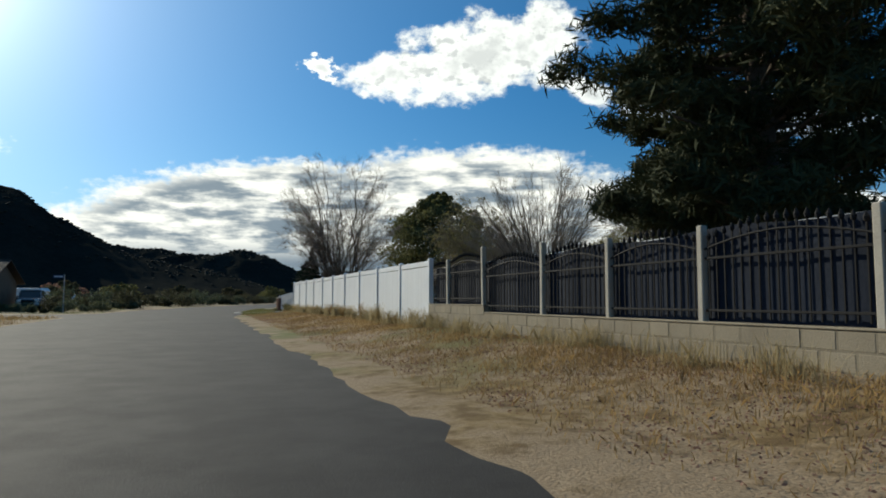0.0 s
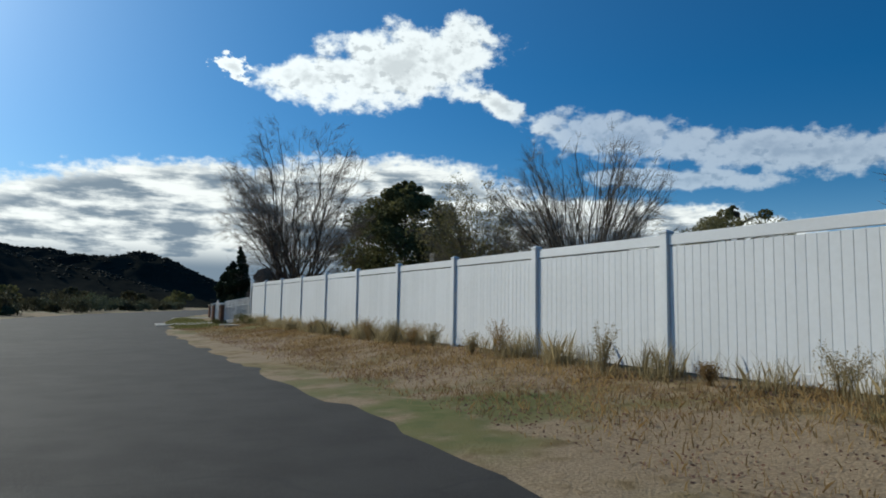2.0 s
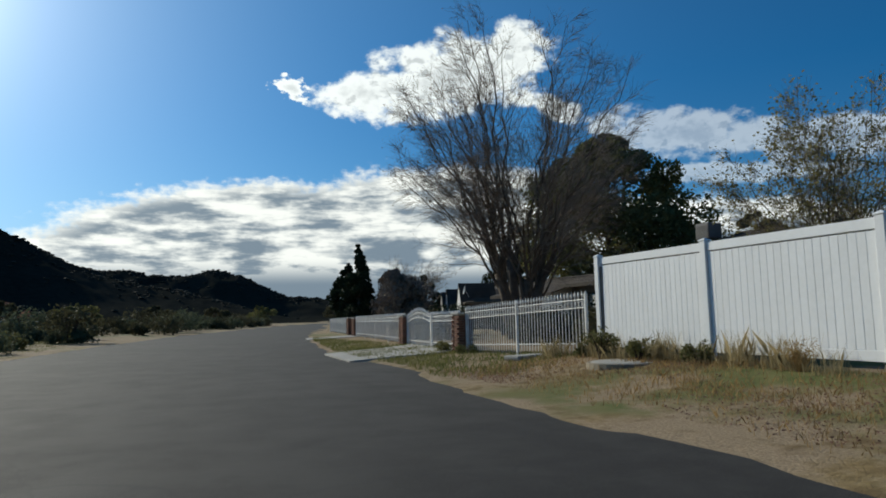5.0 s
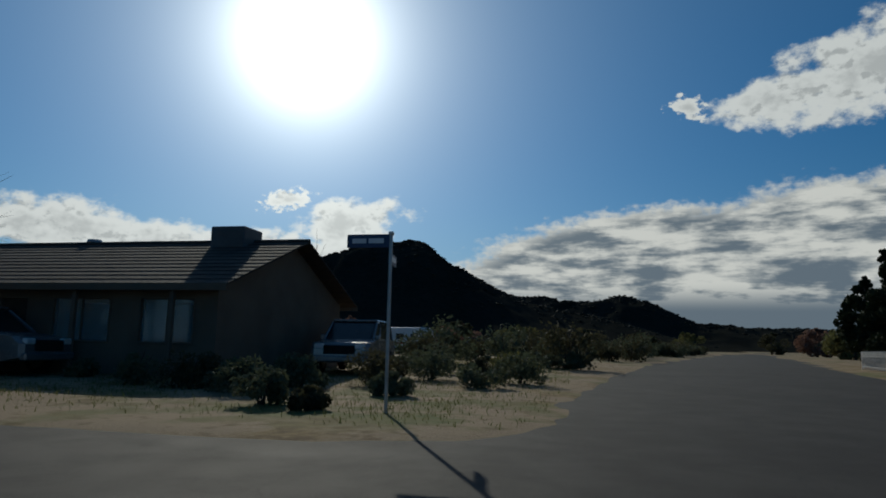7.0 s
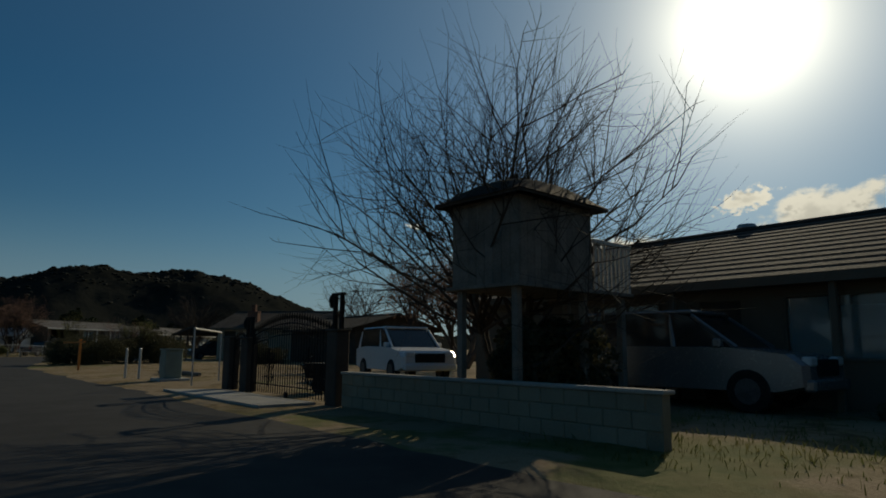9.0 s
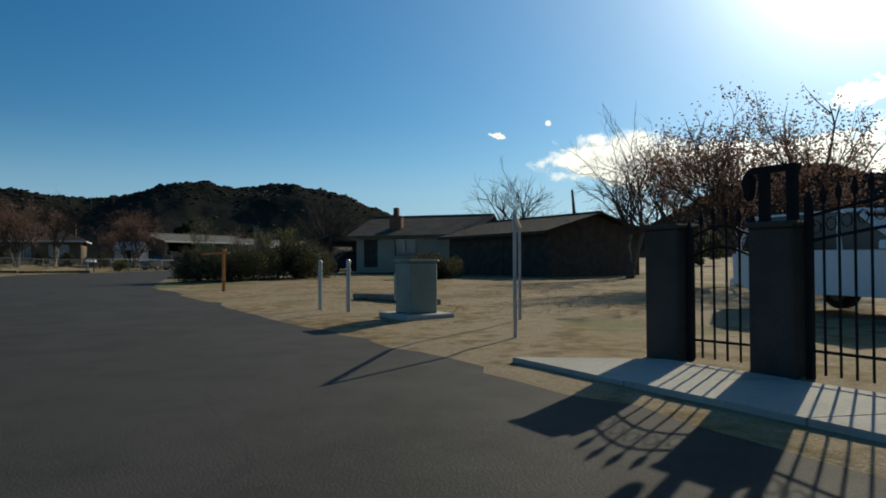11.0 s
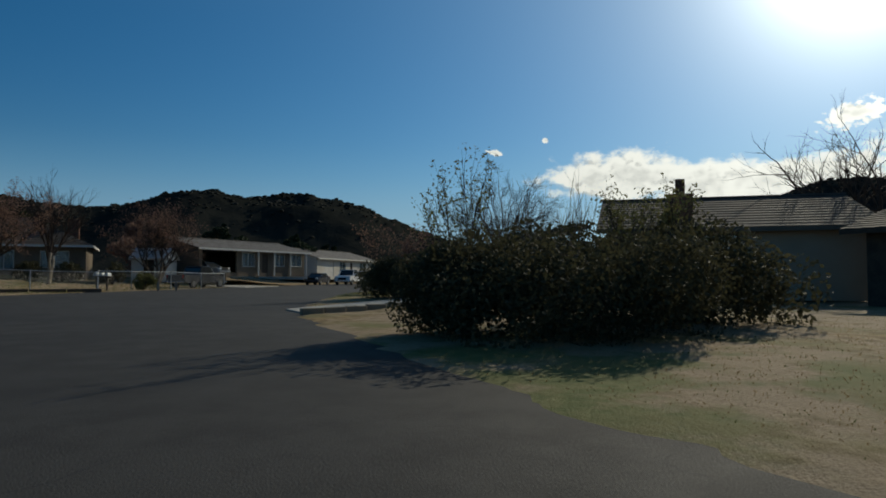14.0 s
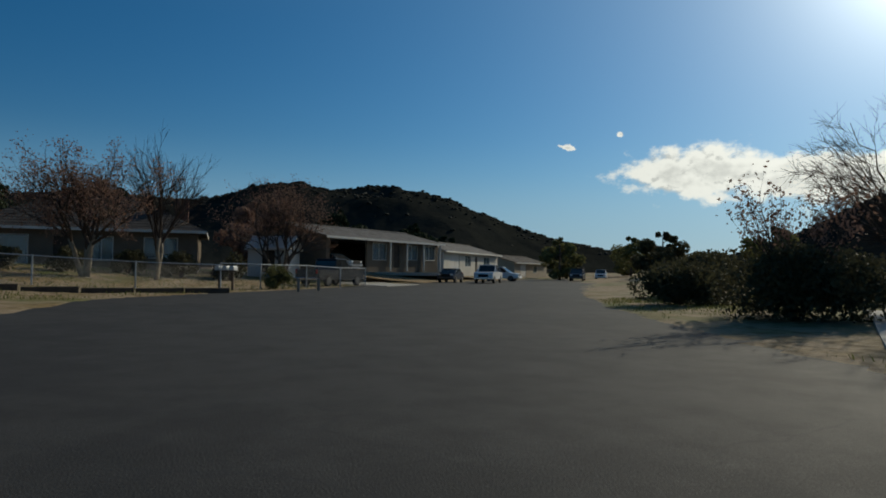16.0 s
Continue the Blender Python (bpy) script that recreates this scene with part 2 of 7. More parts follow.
def asphalt_mat():
    m = bpy.data.materials.new("old_asphalt")
    m.use_nodes = True
    t = m.node_tree
    t.nodes.clear()
    pos = nd(t, "ShaderNodeNewGeometry").outputs["Position"]
    big, mid, grit = (noise_at(t, pos, s, 4.0, 0.6) for s in (0.25, 1.4, 60.0))
    c = mixc(t, ramp01(t, mth(t, "ADD", mth(t, "MULTIPLY", big, 0.5), mth(t, "MULTIPLY", mid, 0.5)), 0.4, 0.6), (0.042, 0.039, 0.035), (0.029, 0.027, 0.025))
    c = mixc(t, ramp01(t, grit, 0.55, 0.75), c, (0.085, 0.082, 0.076))
    vo = nd(t, "ShaderNodeTexVoronoi")
    vo.feature = "DISTANCE_TO_EDGE"
    vo.inputs["Scale"].default_value = 0.22
    warp = nd(t, "ShaderNodeVectorMath", operation="ADD")
    t.links.new(pos, warp.inputs[0])
    nv = nd(t, "ShaderNodeTexNoise")
    nv.inputs["Scale"].default_value = 0.8
    t.links.new(pos, nv.inputs["Vector"])
    t.links.new(nv.outputs["Color"], warp.inputs[1])
    t.links.new(warp.outputs[0], vo.inputs["Vector"])
    crack = ramp01(t, vo.outputs["Distance"], 0.004, 0.001)
    c = mixc(t, mth(t, "MULTIPLY", crack, 0.45), c, (0.025, 0.025, 0.025))
    p = nd(t, "ShaderNodeBsdfPrincipled")
    t.links.new(c, p.inputs["Base Color"])
    plug(t, p.inputs["Roughness"], mth(t, "MULTIPLY_ADD", mid, 0.15, 0.78))
    p.inputs["Specular IOR Level"].default_value = 0.2
    bp = nd(t, "ShaderNodeBump")
    bp.inputs["Strength"].default_value = 0.5
    bp.inputs["Distance"].default_value = 0.01
    t.links.new(grit, bp.inputs["Height"])
    t.links.new(bp.outputs[0], p.inputs["Normal"])
    t.links.new(p.outputs[0], nd(t, "ShaderNodeOutputMaterial").inputs[0])
    return m


def glass_mat():
    m = bpy.data.materials.new("window_glass")
    m.use_nodes = True
    p = m.node_tree.nodes["Principled BSDF"]
    p.inputs["Base Color"].default_value = (0.6, 0.68, 0.68, 1)
    p.inputs["Roughness"].default_value = 0.04
    p.inputs["Transmission Weight"].default_value = 0.75
    p.inputs["IOR"].default_value = 1.45
    return m


GROUND, ASPHALT, GLASS = ground_mat(), asphalt_mat(), glass_mat()
VINYL = mat("white_vinyl", (0.80, 0.80, 0.79), (0.70, 0.70, 0.68), 0.7, 0.4, 0.03, 14, rnd=0.03, lo=0.3, hi=0.8)
BLOCK = mat("concrete_block", (0.33, 0.28, 0.20), (0.25, 0.21, 0.15), 1.2, 0.92, 0.5, 45, rnd=0.04)
MORTAR = mat("mortar", (0.28, 0.24, 0.17), (0.21, 0.175, 0.125), 2, 0.95, 0.3, 50)
POST_STONE = mat("painted_concrete_post", (0.48, 0.44, 0.36), (0.38, 0.34, 0.28), 2, 0.85, 0.3, 40)
IRON = mat("black_iron", (0.010, 0.010, 0.011), (0.018, 0.017, 0.016), 3, 0.8, 0.2, 40)
WHITE_IRON = mat("white_painted_iron", (0.74, 0.72, 0.68), (0.60, 0.56, 0.50), 3, 0.5, 0.1, 30)
SCREEN = mat("navy_privacy_cloth", (0.017, 0.024, 0.040), (0.011, 0.016, 0.028), 0.8, 0.9, 0.3, 20)
BRICK = mat("red_brick", (0.22, 0.105, 0.07), (0.14, 0.07, 0.05), 3, 0.9, 0.4, 50, rnd=0.25)
CONCRETE = mat("weathered_concrete", (0.44, 0.415, 0.37), (0.33, 0.31, 0.27), 0.7, 0.92, 0.3, 30, rnd=0.05)
BARK = mat("grey_bark", (0.16, 0.125, 0.095), (0.09, 0.07, 0.055), 4, 0.95, 0.6, 30)
BARK_PALE = mat("pale_bark", (0.30, 0.25, 0.19), (0.17, 0.14, 0.10), 4, 0.95, 0.5, 30)
TWIG = mat("brown_twigs", (0.33, 0.275, 0.215), (0.22, 0.18, 0.14), 2, 0.9, 0.0)
TWIG_BROWN = mat("grey_brown_twigs", (0.29, 0.23, 0.18), (0.18, 0.145, 0.115), 2, 0.9, 0.0)
TWIG_DARK = mat("dark_twigs", (0.085, 0.060, 0.045), (0.05, 0.038, 0.03), 2, 0.9, 0.0)
LEAF_PINE = mat("pine_needles", (0.038, 0.046, 0.020), (0.066, 0.072, 0.030), 0.9, 0.85, 0.0, leaf=0.06, fine=9)
LEAF_OLIVE = mat("olive_foliage", (0.10, 0.105, 0.038), (0.19, 0.175, 0.07), 0.8, 0.8, 0.0, leaf=0.3, fine=9)
LEAF_CYPRESS = mat("cypress_foliage", (0.020, 0.030, 0.014), (0.035, 0.048, 0.02), 0.9, 0.85, 0.0, leaf=0.1, fine=9)
LEAF_BUSH = mat("dark_shrub_leaves", (0.055, 0.055, 0.028), (0.095, 0.085, 0.045), 0.9, 0.8, 0.0, leaf=0.3, fine=9)
LEAF_SAGE = mat("sage_leaves", (0.13, 0.145, 0.085), (0.085, 0.10, 0.055), 0.8, 0.85, 0.0, leaf=0.25, fine=9)
LEAF_BROWN = mat("dead_brown_leaves", (0.30, 0.18, 0.13), (0.18, 0.105, 0.08), 0.8, 0.85, 0.0, leaf=0.35, fine=9)
LEAF_BUD = mat("pale_spring_leaves", (0.30, 0.26, 0.11), (0.20, 0.18, 0.075), 0.8, 0.8, 0.0, leaf=0.4, fine=9)
STRAW = mat("dry_straw_grass", (0.42, 0.29, 0.13), (0.24, 0.155, 0.07), 0.7, 0.9, 0.0, leaf=0.35, fine=8)
WEED = mat("pale_dry_weeds", (0.42, 0.34, 0.19), (0.27, 0.22, 0.12), 0.7, 0.9, 0.0, leaf=0.4, fine=8)
GRASS = mat("winter_grass", (0.11, 0.135, 0.04), (0.22, 0.20, 0.075), 0.7, 0.85, 0.0, leaf=0.35, fine=8)
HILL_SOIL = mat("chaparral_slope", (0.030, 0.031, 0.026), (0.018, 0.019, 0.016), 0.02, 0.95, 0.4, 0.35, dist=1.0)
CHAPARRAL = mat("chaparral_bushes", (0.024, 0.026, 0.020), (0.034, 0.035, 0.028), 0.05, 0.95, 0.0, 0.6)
ROCK = mat("granite_boulders", (0.075, 0.068, 0.055), (0.05, 0.045, 0.036), 0.1, 0.9, 0.3, 1.0)
STUCCO = mat("off_white_stucco", (0.62, 0.58, 0.50), (0.52, 0.48, 0.41), 0.6, 0.9, 0.3, 60)
STUCCO_TAN = mat("tan_stucco", (0.40, 0.33, 0.25), (0.33, 0.27, 0.20), 0.6, 0.9, 0.3, 60)
# for brown walls, and for pale ones with shade put into their colour
STUCCO_BROWN_OR_SHADE = mat("brown_or_shaded_stucco", (0.17, 0.135, 0.10), (0.12, 0.095, 0.07), 0.6, 0.9, 0.3, 60)
COOLER = mat("weathered_cooler_steel", (0.15, 0.145, 0.14), (0.10, 0.10, 0.095), 1.0, 0.7, 0.1, 30)
PILLAR_DARK = mat("dark_stone_pillar", (0.085, 0.072, 0.06), (0.055, 0.047, 0.04), 1.5, 0.92, 0.4, 40)
STUCCO_WHITE = mat("white_siding", (0.72, 0.70, 0.66), (0.60, 0.58, 0.54), 0.6, 0.8, 0.1, 30)
SHINGLE = mat("brown_shingles", (0.088, 0.072, 0.060), (0.052, 0.044, 0.038), 1.2, 0.92, 0.5, 14)
SHINGLE_GREY = mat("grey_shingles", (0.20, 0.185, 0.17), (0.12, 0.11, 0.10), 1.2, 0.92, 0.5, 14)
TRIM = mat("pale_trim_paint", (0.66, 0.63, 0.57), (0.55, 0.52, 0.46), 1.0, 0.6, 0.05, 30)
DARK_WOOD = mat("dark_weathered_wood", (0.085, 0.065, 0.05), (0.05, 0.04, 0.032), 3, 0.9, 0.4, 25)
GREY_WOOD = mat("grey_weathered_wood", (0.27, 0.235, 0.195), (0.17, 0.145, 0.12), 3, 0.9, 0.4, 25, rnd=0.12)
ORANGE = mat("orange_painted_steel", (0.62, 0.22, 0.03), (0.48, 0.15, 0.025), 3, 0.55, 0.1, 30)
GALV = mat("galvanised_steel", (0.48, 0.48, 0.47), (0.36, 0.36, 0.35), 4, 0.45, 0.1, 40, metal=0.7)
CHAIN = mat("chain_link_wire", (0.20, 0.20, 0.19), (0.14, 0.14, 0.13), 4, 0.5, 0.0, metal=0.6)
UTILITY_GREEN = mat("grey_green_utility_paint", (0.22, 0.27, 0.22), (0.16, 0.20, 0.165), 2, 0.6, 0.1, 30)
CAR_WHITE = mat("white_car_paint", (0.78, 0.78, 0.77), (0.70, 0.69, 0.67), 0.6, 0.22, 0.0)
CAR_GREY = mat("dark_grey_car_paint", (0.05, 0.052, 0.058), (0.04, 0.042, 0.046), 0.6, 0.22, 0.0)
CAR_SILVER = mat("silver_car_paint", (0.24, 0.245, 0.25), (0.20, 0.205, 0.21), 0.6, 0.25, 0.0, metal=0.5)
TYRE = mat("black_rubber", (0.016, 0.016, 0.016), (0.026, 0.025, 0.024), 6, 0.85, 0.2, 40)
RIM = mat("dull_wheel_metal", (0.12, 0.12, 0.12), (0.07, 0.07, 0.07), 4, 0.5, 0.0, metal=0.6)
CHROME = mat("bright_metal", (0.6, 0.6, 0.6), (0.5, 0.5, 0.5), 4, 0.2, 0.0, metal=1.0)
LAMP_RED = mat("red_lamp_plastic", (0.35, 0.02, 0.02), (0.25, 0.015, 0.015), 4, 0.25, 0.0)
LAMP_CLEAR = mat("clear_lamp_plastic", (0.7, 0.7, 0.68), (0.6, 0.6, 0.58), 4, 0.15, 0.0)
SIGN_BLUE = mat("dark_blue_sign_face", (0.02, 0.05, 0.12), (0.03, 0.06, 0.13), 4, 0.5, 0.0)
SIGN_TEXT = mat("white_sign_strokes", (0.75, 0.75, 0.75), (0.68, 0.68, 0.68), 4, 0.5, 0.0)
MAIL = mat("pale_mailbox_paint", (0.5, 0.5, 0.48), (0.4, 0.4, 0.38), 4, 0.4, 0.05)


# ---- mesh helpers ----
class Shape:
    """Vertices and faces of one mesh, gathered from simple solids."""

    def __init__(self):
        self.v, self.f = [], []

    def put(self, verts, faces, m=None):
        k = len(self.v)
        self.v += [tuple(m @ Vector(p)) for p in verts] if m is not None else [tuple(p) for p in verts]
        self.f += [tuple(i + k for i in f) for f in faces]
        return self

    def box(self, x0, x1, y0, y1, z0, z1, c=0.0, m=None):
        """A block; c: width of its chamfered edges."""
        if c <= 0:
            vs = [(x, y, z) for x in (x0, x1) for y in (y0, y1) for z in (z0, z1)]
            fs = [(0, 1, 3, 2), (4, 6, 7, 5), (0, 4, 5, 1), (2, 3, 7, 6), (0, 2, 6, 4), (1, 5, 7, 3)]
            return self.put(vs, fs, m)
        c = min(c, 0.45 * min(x1 - x0, y1 - y0, z1 - z0))
        idx, vs = {}, []
        for i, x in ((0, x0), (1, x1)):
            for j, y in ((0, y0), (1, y1)):
                for k, z in ((0, z0), (1, z1)):
                    for a in range(3):
                        p = [x + (c if i == 0 else -c), y + (c if j == 0 else -c), z + (c if k == 0 else -c)]
                        p[a] = (x, y, z)[a]
                        idx[i, j, k, a] = len(vs)
                        vs.append(p)
        fs = []
        for a in range(3):
            b, d = [q for q in range(3) if q != a]
            for s in (0, 1):
                ring = []
                for u, w in ((0, 0), (1, 0), (1, 1), (0, 1)):
                    key = [0, 0, 0]
                    key[a], key[b], key[d] = s, u, w
                    ring.append(idx[(*key, a)])
                fs.append(ring if (s == 1) == (a != 1) else ring[::-1])
            for u in (0, 1):
                for w in (0, 1):
                    k0, k1 = [0, 0, 0], [0, 0, 0]
                    k0[a], k1[a] = 0, 1
                    k0[b] = k1[b] = u
                    k0[d] = k1[d] = w
                    ring = [idx[(*k0, b)], idx[(*k1, b)], idx[(*k1, d)], idx[(*k0, d)]]
                    fs.append(ring if ((u == w) == (a != 1)) else ring[::-1])
        for i in (0, 1):
            for j in (0, 1):
                for k in (0, 1):
                    r = [idx[i, j, k, 0], idx[i, j, k, 1], idx[i, j, k, 2]]
                    fs.append(r if (i + j + k) % 2 else r[::-1])
        return self.put(vs, fs, m)

    def tube(self, pts, radii, n=6, cap=True):
        """A tapered round bar along the points."""
        k, m = len(self.v), len(pts)
        for i, (p, r) in enumerate(zip(pts, radii)):
            d = (Vector(pts[min(i + 1, m - 1)]) - Vector(pts[max(i - 1, 0)])).normalized()
            u = d.orthogonal().normalized() if abs(d.z) < 0.99 else Vector((1, 0, 0))
            w = d.cross(u)
            for j in range(n):
                a = 2 * math.pi * j / n
                self.v.append(tuple(Vector(p) + r * (math.cos(a) * u + math.sin(a) * w)))
        for i in range(m - 1):
            for j in range(n):
                self.f.append((k + i * n + j, k + i * n + (j + 1) % n, k + (i + 1) * n + (j + 1) % n, k + (i + 1) * n + j))
        if cap:
            self.f += [tuple(k + j for j in range(n))[::-1], tuple(k + (m - 1) * n + j for j in range(n))]
        return self

    def prism(self, outline, y0, y1, inset=0.0, m=None):
        """An x-z outline pulled out along y, with sides drawn in by inset."""
        n = len(outline)
        cx, cz = sum(p[0] for p in outline) / n, sum(p[1] for p in outline) / n
        small = [(cx + (x - cx) * (1 - inset), cz + (z - cz) * (1 - inset)) for x, z in outline]
        e = min(0.12, 0.2 * (y1 - y0)) if inset else 0
        rings = [(small, y0), (outline, y0 + e), (outline, y1 - e), (small, y1)] if inset else [(outline, y0), (outline, y1)]
        vs = [(x, y, z) for o, y in rings for x, z in o]
        fs = [tuple(range(n)), tuple(range((len(rings) - 1) * n, len(rings) * n))[::-1]]
        for r in range(len(rings) - 1):
            fs += [(r * n + i, (r + 1) * n + i, (r + 1) * n + (i + 1) % n, r * n + (i + 1) % n) for i in range(n)]
        return self.put(vs, fs, m)

    def mesh(self, name, material, smooth=False):
        me = bpy.data.meshes.new(name)
        me.from_pydata(self.v, [], self.f)
        me.materials.append(material)
        if smooth:
            me.polygons.foreach_set("use_smooth", [True] * len(me.polygons))
        me.update()
        return me


def part(name, shape, material, parent=None, label="", smooth=False):
    """Links a Shape (or a ready mesh) as one mesh object, under its thing or part."""
    ob = new(name, shape.mesh(name, material, smooth) if isinstance(shape, Shape) else shape)
    ob.parent = parent
    return tagged(ob, label)


def thing(name, label, category, x=0, y=0, z=0, rz=0, group="", kind=""):
    ob = new(name)
    ob.empty_display_size = 0.2
    ob.matrix_world = pose(x, y, z, 0, 0, rz)
    return tagged(ob, label, category, group, kind)


def raw_mesh(name, verts, faces, material, smooth=False):
    """A mesh from numpy arrays; all faces have the same number of corners."""
    me = bpy.data.meshes.new(name)
    n, k = len(faces), faces.shape[1]
    me.vertices.add(len(verts))
    me.vertices.foreach_set("co", np.asarray(verts, dtype=np.float32).ravel())
    me.loops.add(n * k)
    me.loops.foreach_set("vertex_index", np.asarray(faces, dtype=np.int32).ravel())
    me.polygons.add(n)
    me.polygons.foreach_set("loop_start", np.arange(0, n * k, k, dtype=np.int32))
    if smooth:
        me.polygons.foreach_set("use_smooth", np.ones(n, dtype=bool))
    me.materials.append(material)
    me.update(calc_edges=True)
    return me


def smooth01(a, b, x):
    t = np.clip((x - a) / (b - a), 0, 1)
    return t * t * (3 - 2 * t)


def value_noise(x, y, seed=0):
    """Smooth noise in -1..1 on arrays."""
    def h(i, j):
        s = np.sin(i * 127.1 + j * 311.7 + seed * 74.7) * 43758.5453
        return (s - np.floor(s)) * 2 - 1
    i, j = np.floor(x), np.floor(y)
    u, v = x - i, y - j
    u, v = u * u * (3 - 2 * u), v * v * (3 - 2 * v)
    return (h(i, j) * (1 - u) + h(i + 1, j) * u) * (1 - v) + (h(i, j + 1) * (1 - u) + h(i + 1, j + 1) * u) * v


# ---- ground and roads ----
ROAD_A = [(-2.6, -400, 4.5), (-2.6, 46, 4.5), (-1.9, 58, 5.0), (-0.4, 70, 5.2), (3.2, 90, 5.4), (10.5, 121, 5.6), (30, 205, 6), (90, 420, 6)]
ROAD_B = [(-2.6, 48.4, 4.0), (-58.6, 48.5, 4.0), (-71.6, 49.4, 5.2), (-81.6, 51.3, 7.2), (-92.1, 54.9, 8.8), (-103.6, 63.8, 7.8), (-114.1, 71.5, 8.0), (-146.6, 100, 7.0), (-226.6, 168, 6.0)]


def inside_road(x, y):
    """Metres inside the nearest road edge; negative outside."""
    best = None
    for road in (ROAD_A, ROAD_B):
        d = np.full(np.shape(x), -1e9)
        for (ax, ay, aw), (bx, by, bw) in zip(road, road[1:]):
            ex, ey = bx - ax, by - ay
            t = np.clip(((x - ax) * ex + (y - ay) * ey) / (ex * ex + ey * ey), 0, 1)
            d = np.maximum(d, aw + (bw - aw) * t - np.hypot(x - ax - ex * t, y - ay - ey * t))
        if best is None:
            best = d
        else:
            k = 3.5
            h = np.clip(0.5 + 0.5 * (best - d) / k, 0, 1)
            best = d * (1 - h) + best * h + k * h * (1 - h)
    return best


def ground_z(x, y):
    x, y = np.asarray(x, float), np.asarray(y, float)
    d = inside_road(x, y) + 0.12 * value_noise(x * 0.7, y * 0.7, 1) + 0.08 * value_noise(x * 2.3, y * 2.3, 2)
    o = -d
    z = np.where(o < 0, np.maximum(o * 0.22, -0.07), np.minimum(o * 0.12, 0.03))
    bank = 0.32 * smooth01(1.0, 4.2, o) * smooth01(0.5, 2.0, x) * (1 - smooth01(44, 50, y)) + 0.10 * smooth01(0.5, 4, o) * smooth01(44, 50, y) * smooth01(0.5, 2, x)
    west = 0.09 * smooth01(0.5, 5.0, o) * (1 - smooth01(0.5, 2.0, x))
    yards = 1.1 * smooth01(2, 17, o) * (1 - smooth01(-100.6, -92.6, x))
    rough = 0.03 * value_noise(x * 0.6, y * 0.6, 3) + 0.02 * value_noise(x * 2.1, y * 2.1, 4)
    far = smooth01(10, 60, o)
    return z + bank + west + yards + np.where(o > 0.3, rough * smooth01(0.3, 2.5, o), 0) + far * 0.4 * value_noise(x * 0.03, y * 0.03, 5)


def gz(x, y):
    return float(ground_z(np.array([x]), np.array([y]))[0])


def axis(a, b, step, reach):
    mid = list(np.arange(a, b + step / 2, step))
    lo, hi, s = [], [], step
    p = a
    while p > -reach:
        s *= 1.35
        p -= s
        lo.append(p)
    p, s = b, step
    while p < reach:
        s *= 1.35
        p += s
        hi.append(p)
    return np.array(lo[::-1] + mid + hi)


def sheet(xs, ys, zf, keep=None):
    gx, gy = np.meshgrid(xs, ys, indexing="ij")
    v = np.stack([gx, gy, zf(gx, gy)], -1).reshape(-1, 3)
    i, j = np.meshgrid(np.arange(len(xs) - 1), np.arange(len(ys) - 1), indexing="ij")
    a = (i * len(ys) + j).ravel()
    f = np.stack([a, a + len(ys), a + len(ys) + 1, a + 1], -1)
    if keep is not None:
        f = f[keep(v[f].mean(1))]
        used, inv = np.unique(f, return_inverse=True)
        v, f = v[used], inv.reshape(f.shape)
    return v, f


gv, gf = sheet(axis(-118, 14, 0.55, 4200), axis(-8, 72, 0.55, 4200), ground_z)
ground = tagged(new("ground", raw_mesh("ground", gv, gf, GROUND, True)), "dry sandy ground with straw and patchy winter grass", "ground", kind="structure")
rv, rf = sheet(axis(-130, 14, 1.0, 420), axis(-10, 90, 1.0, 420), lambda x, y: 0 * x, lambda c: inside_road(c[:, 0], c[:, 1]) > -1.6)
road = tagged(new("road", raw_mesh("road", rv, rf, ASPHALT)), "worn grey asphalt of two joining residential streets", "road", kind="structure")


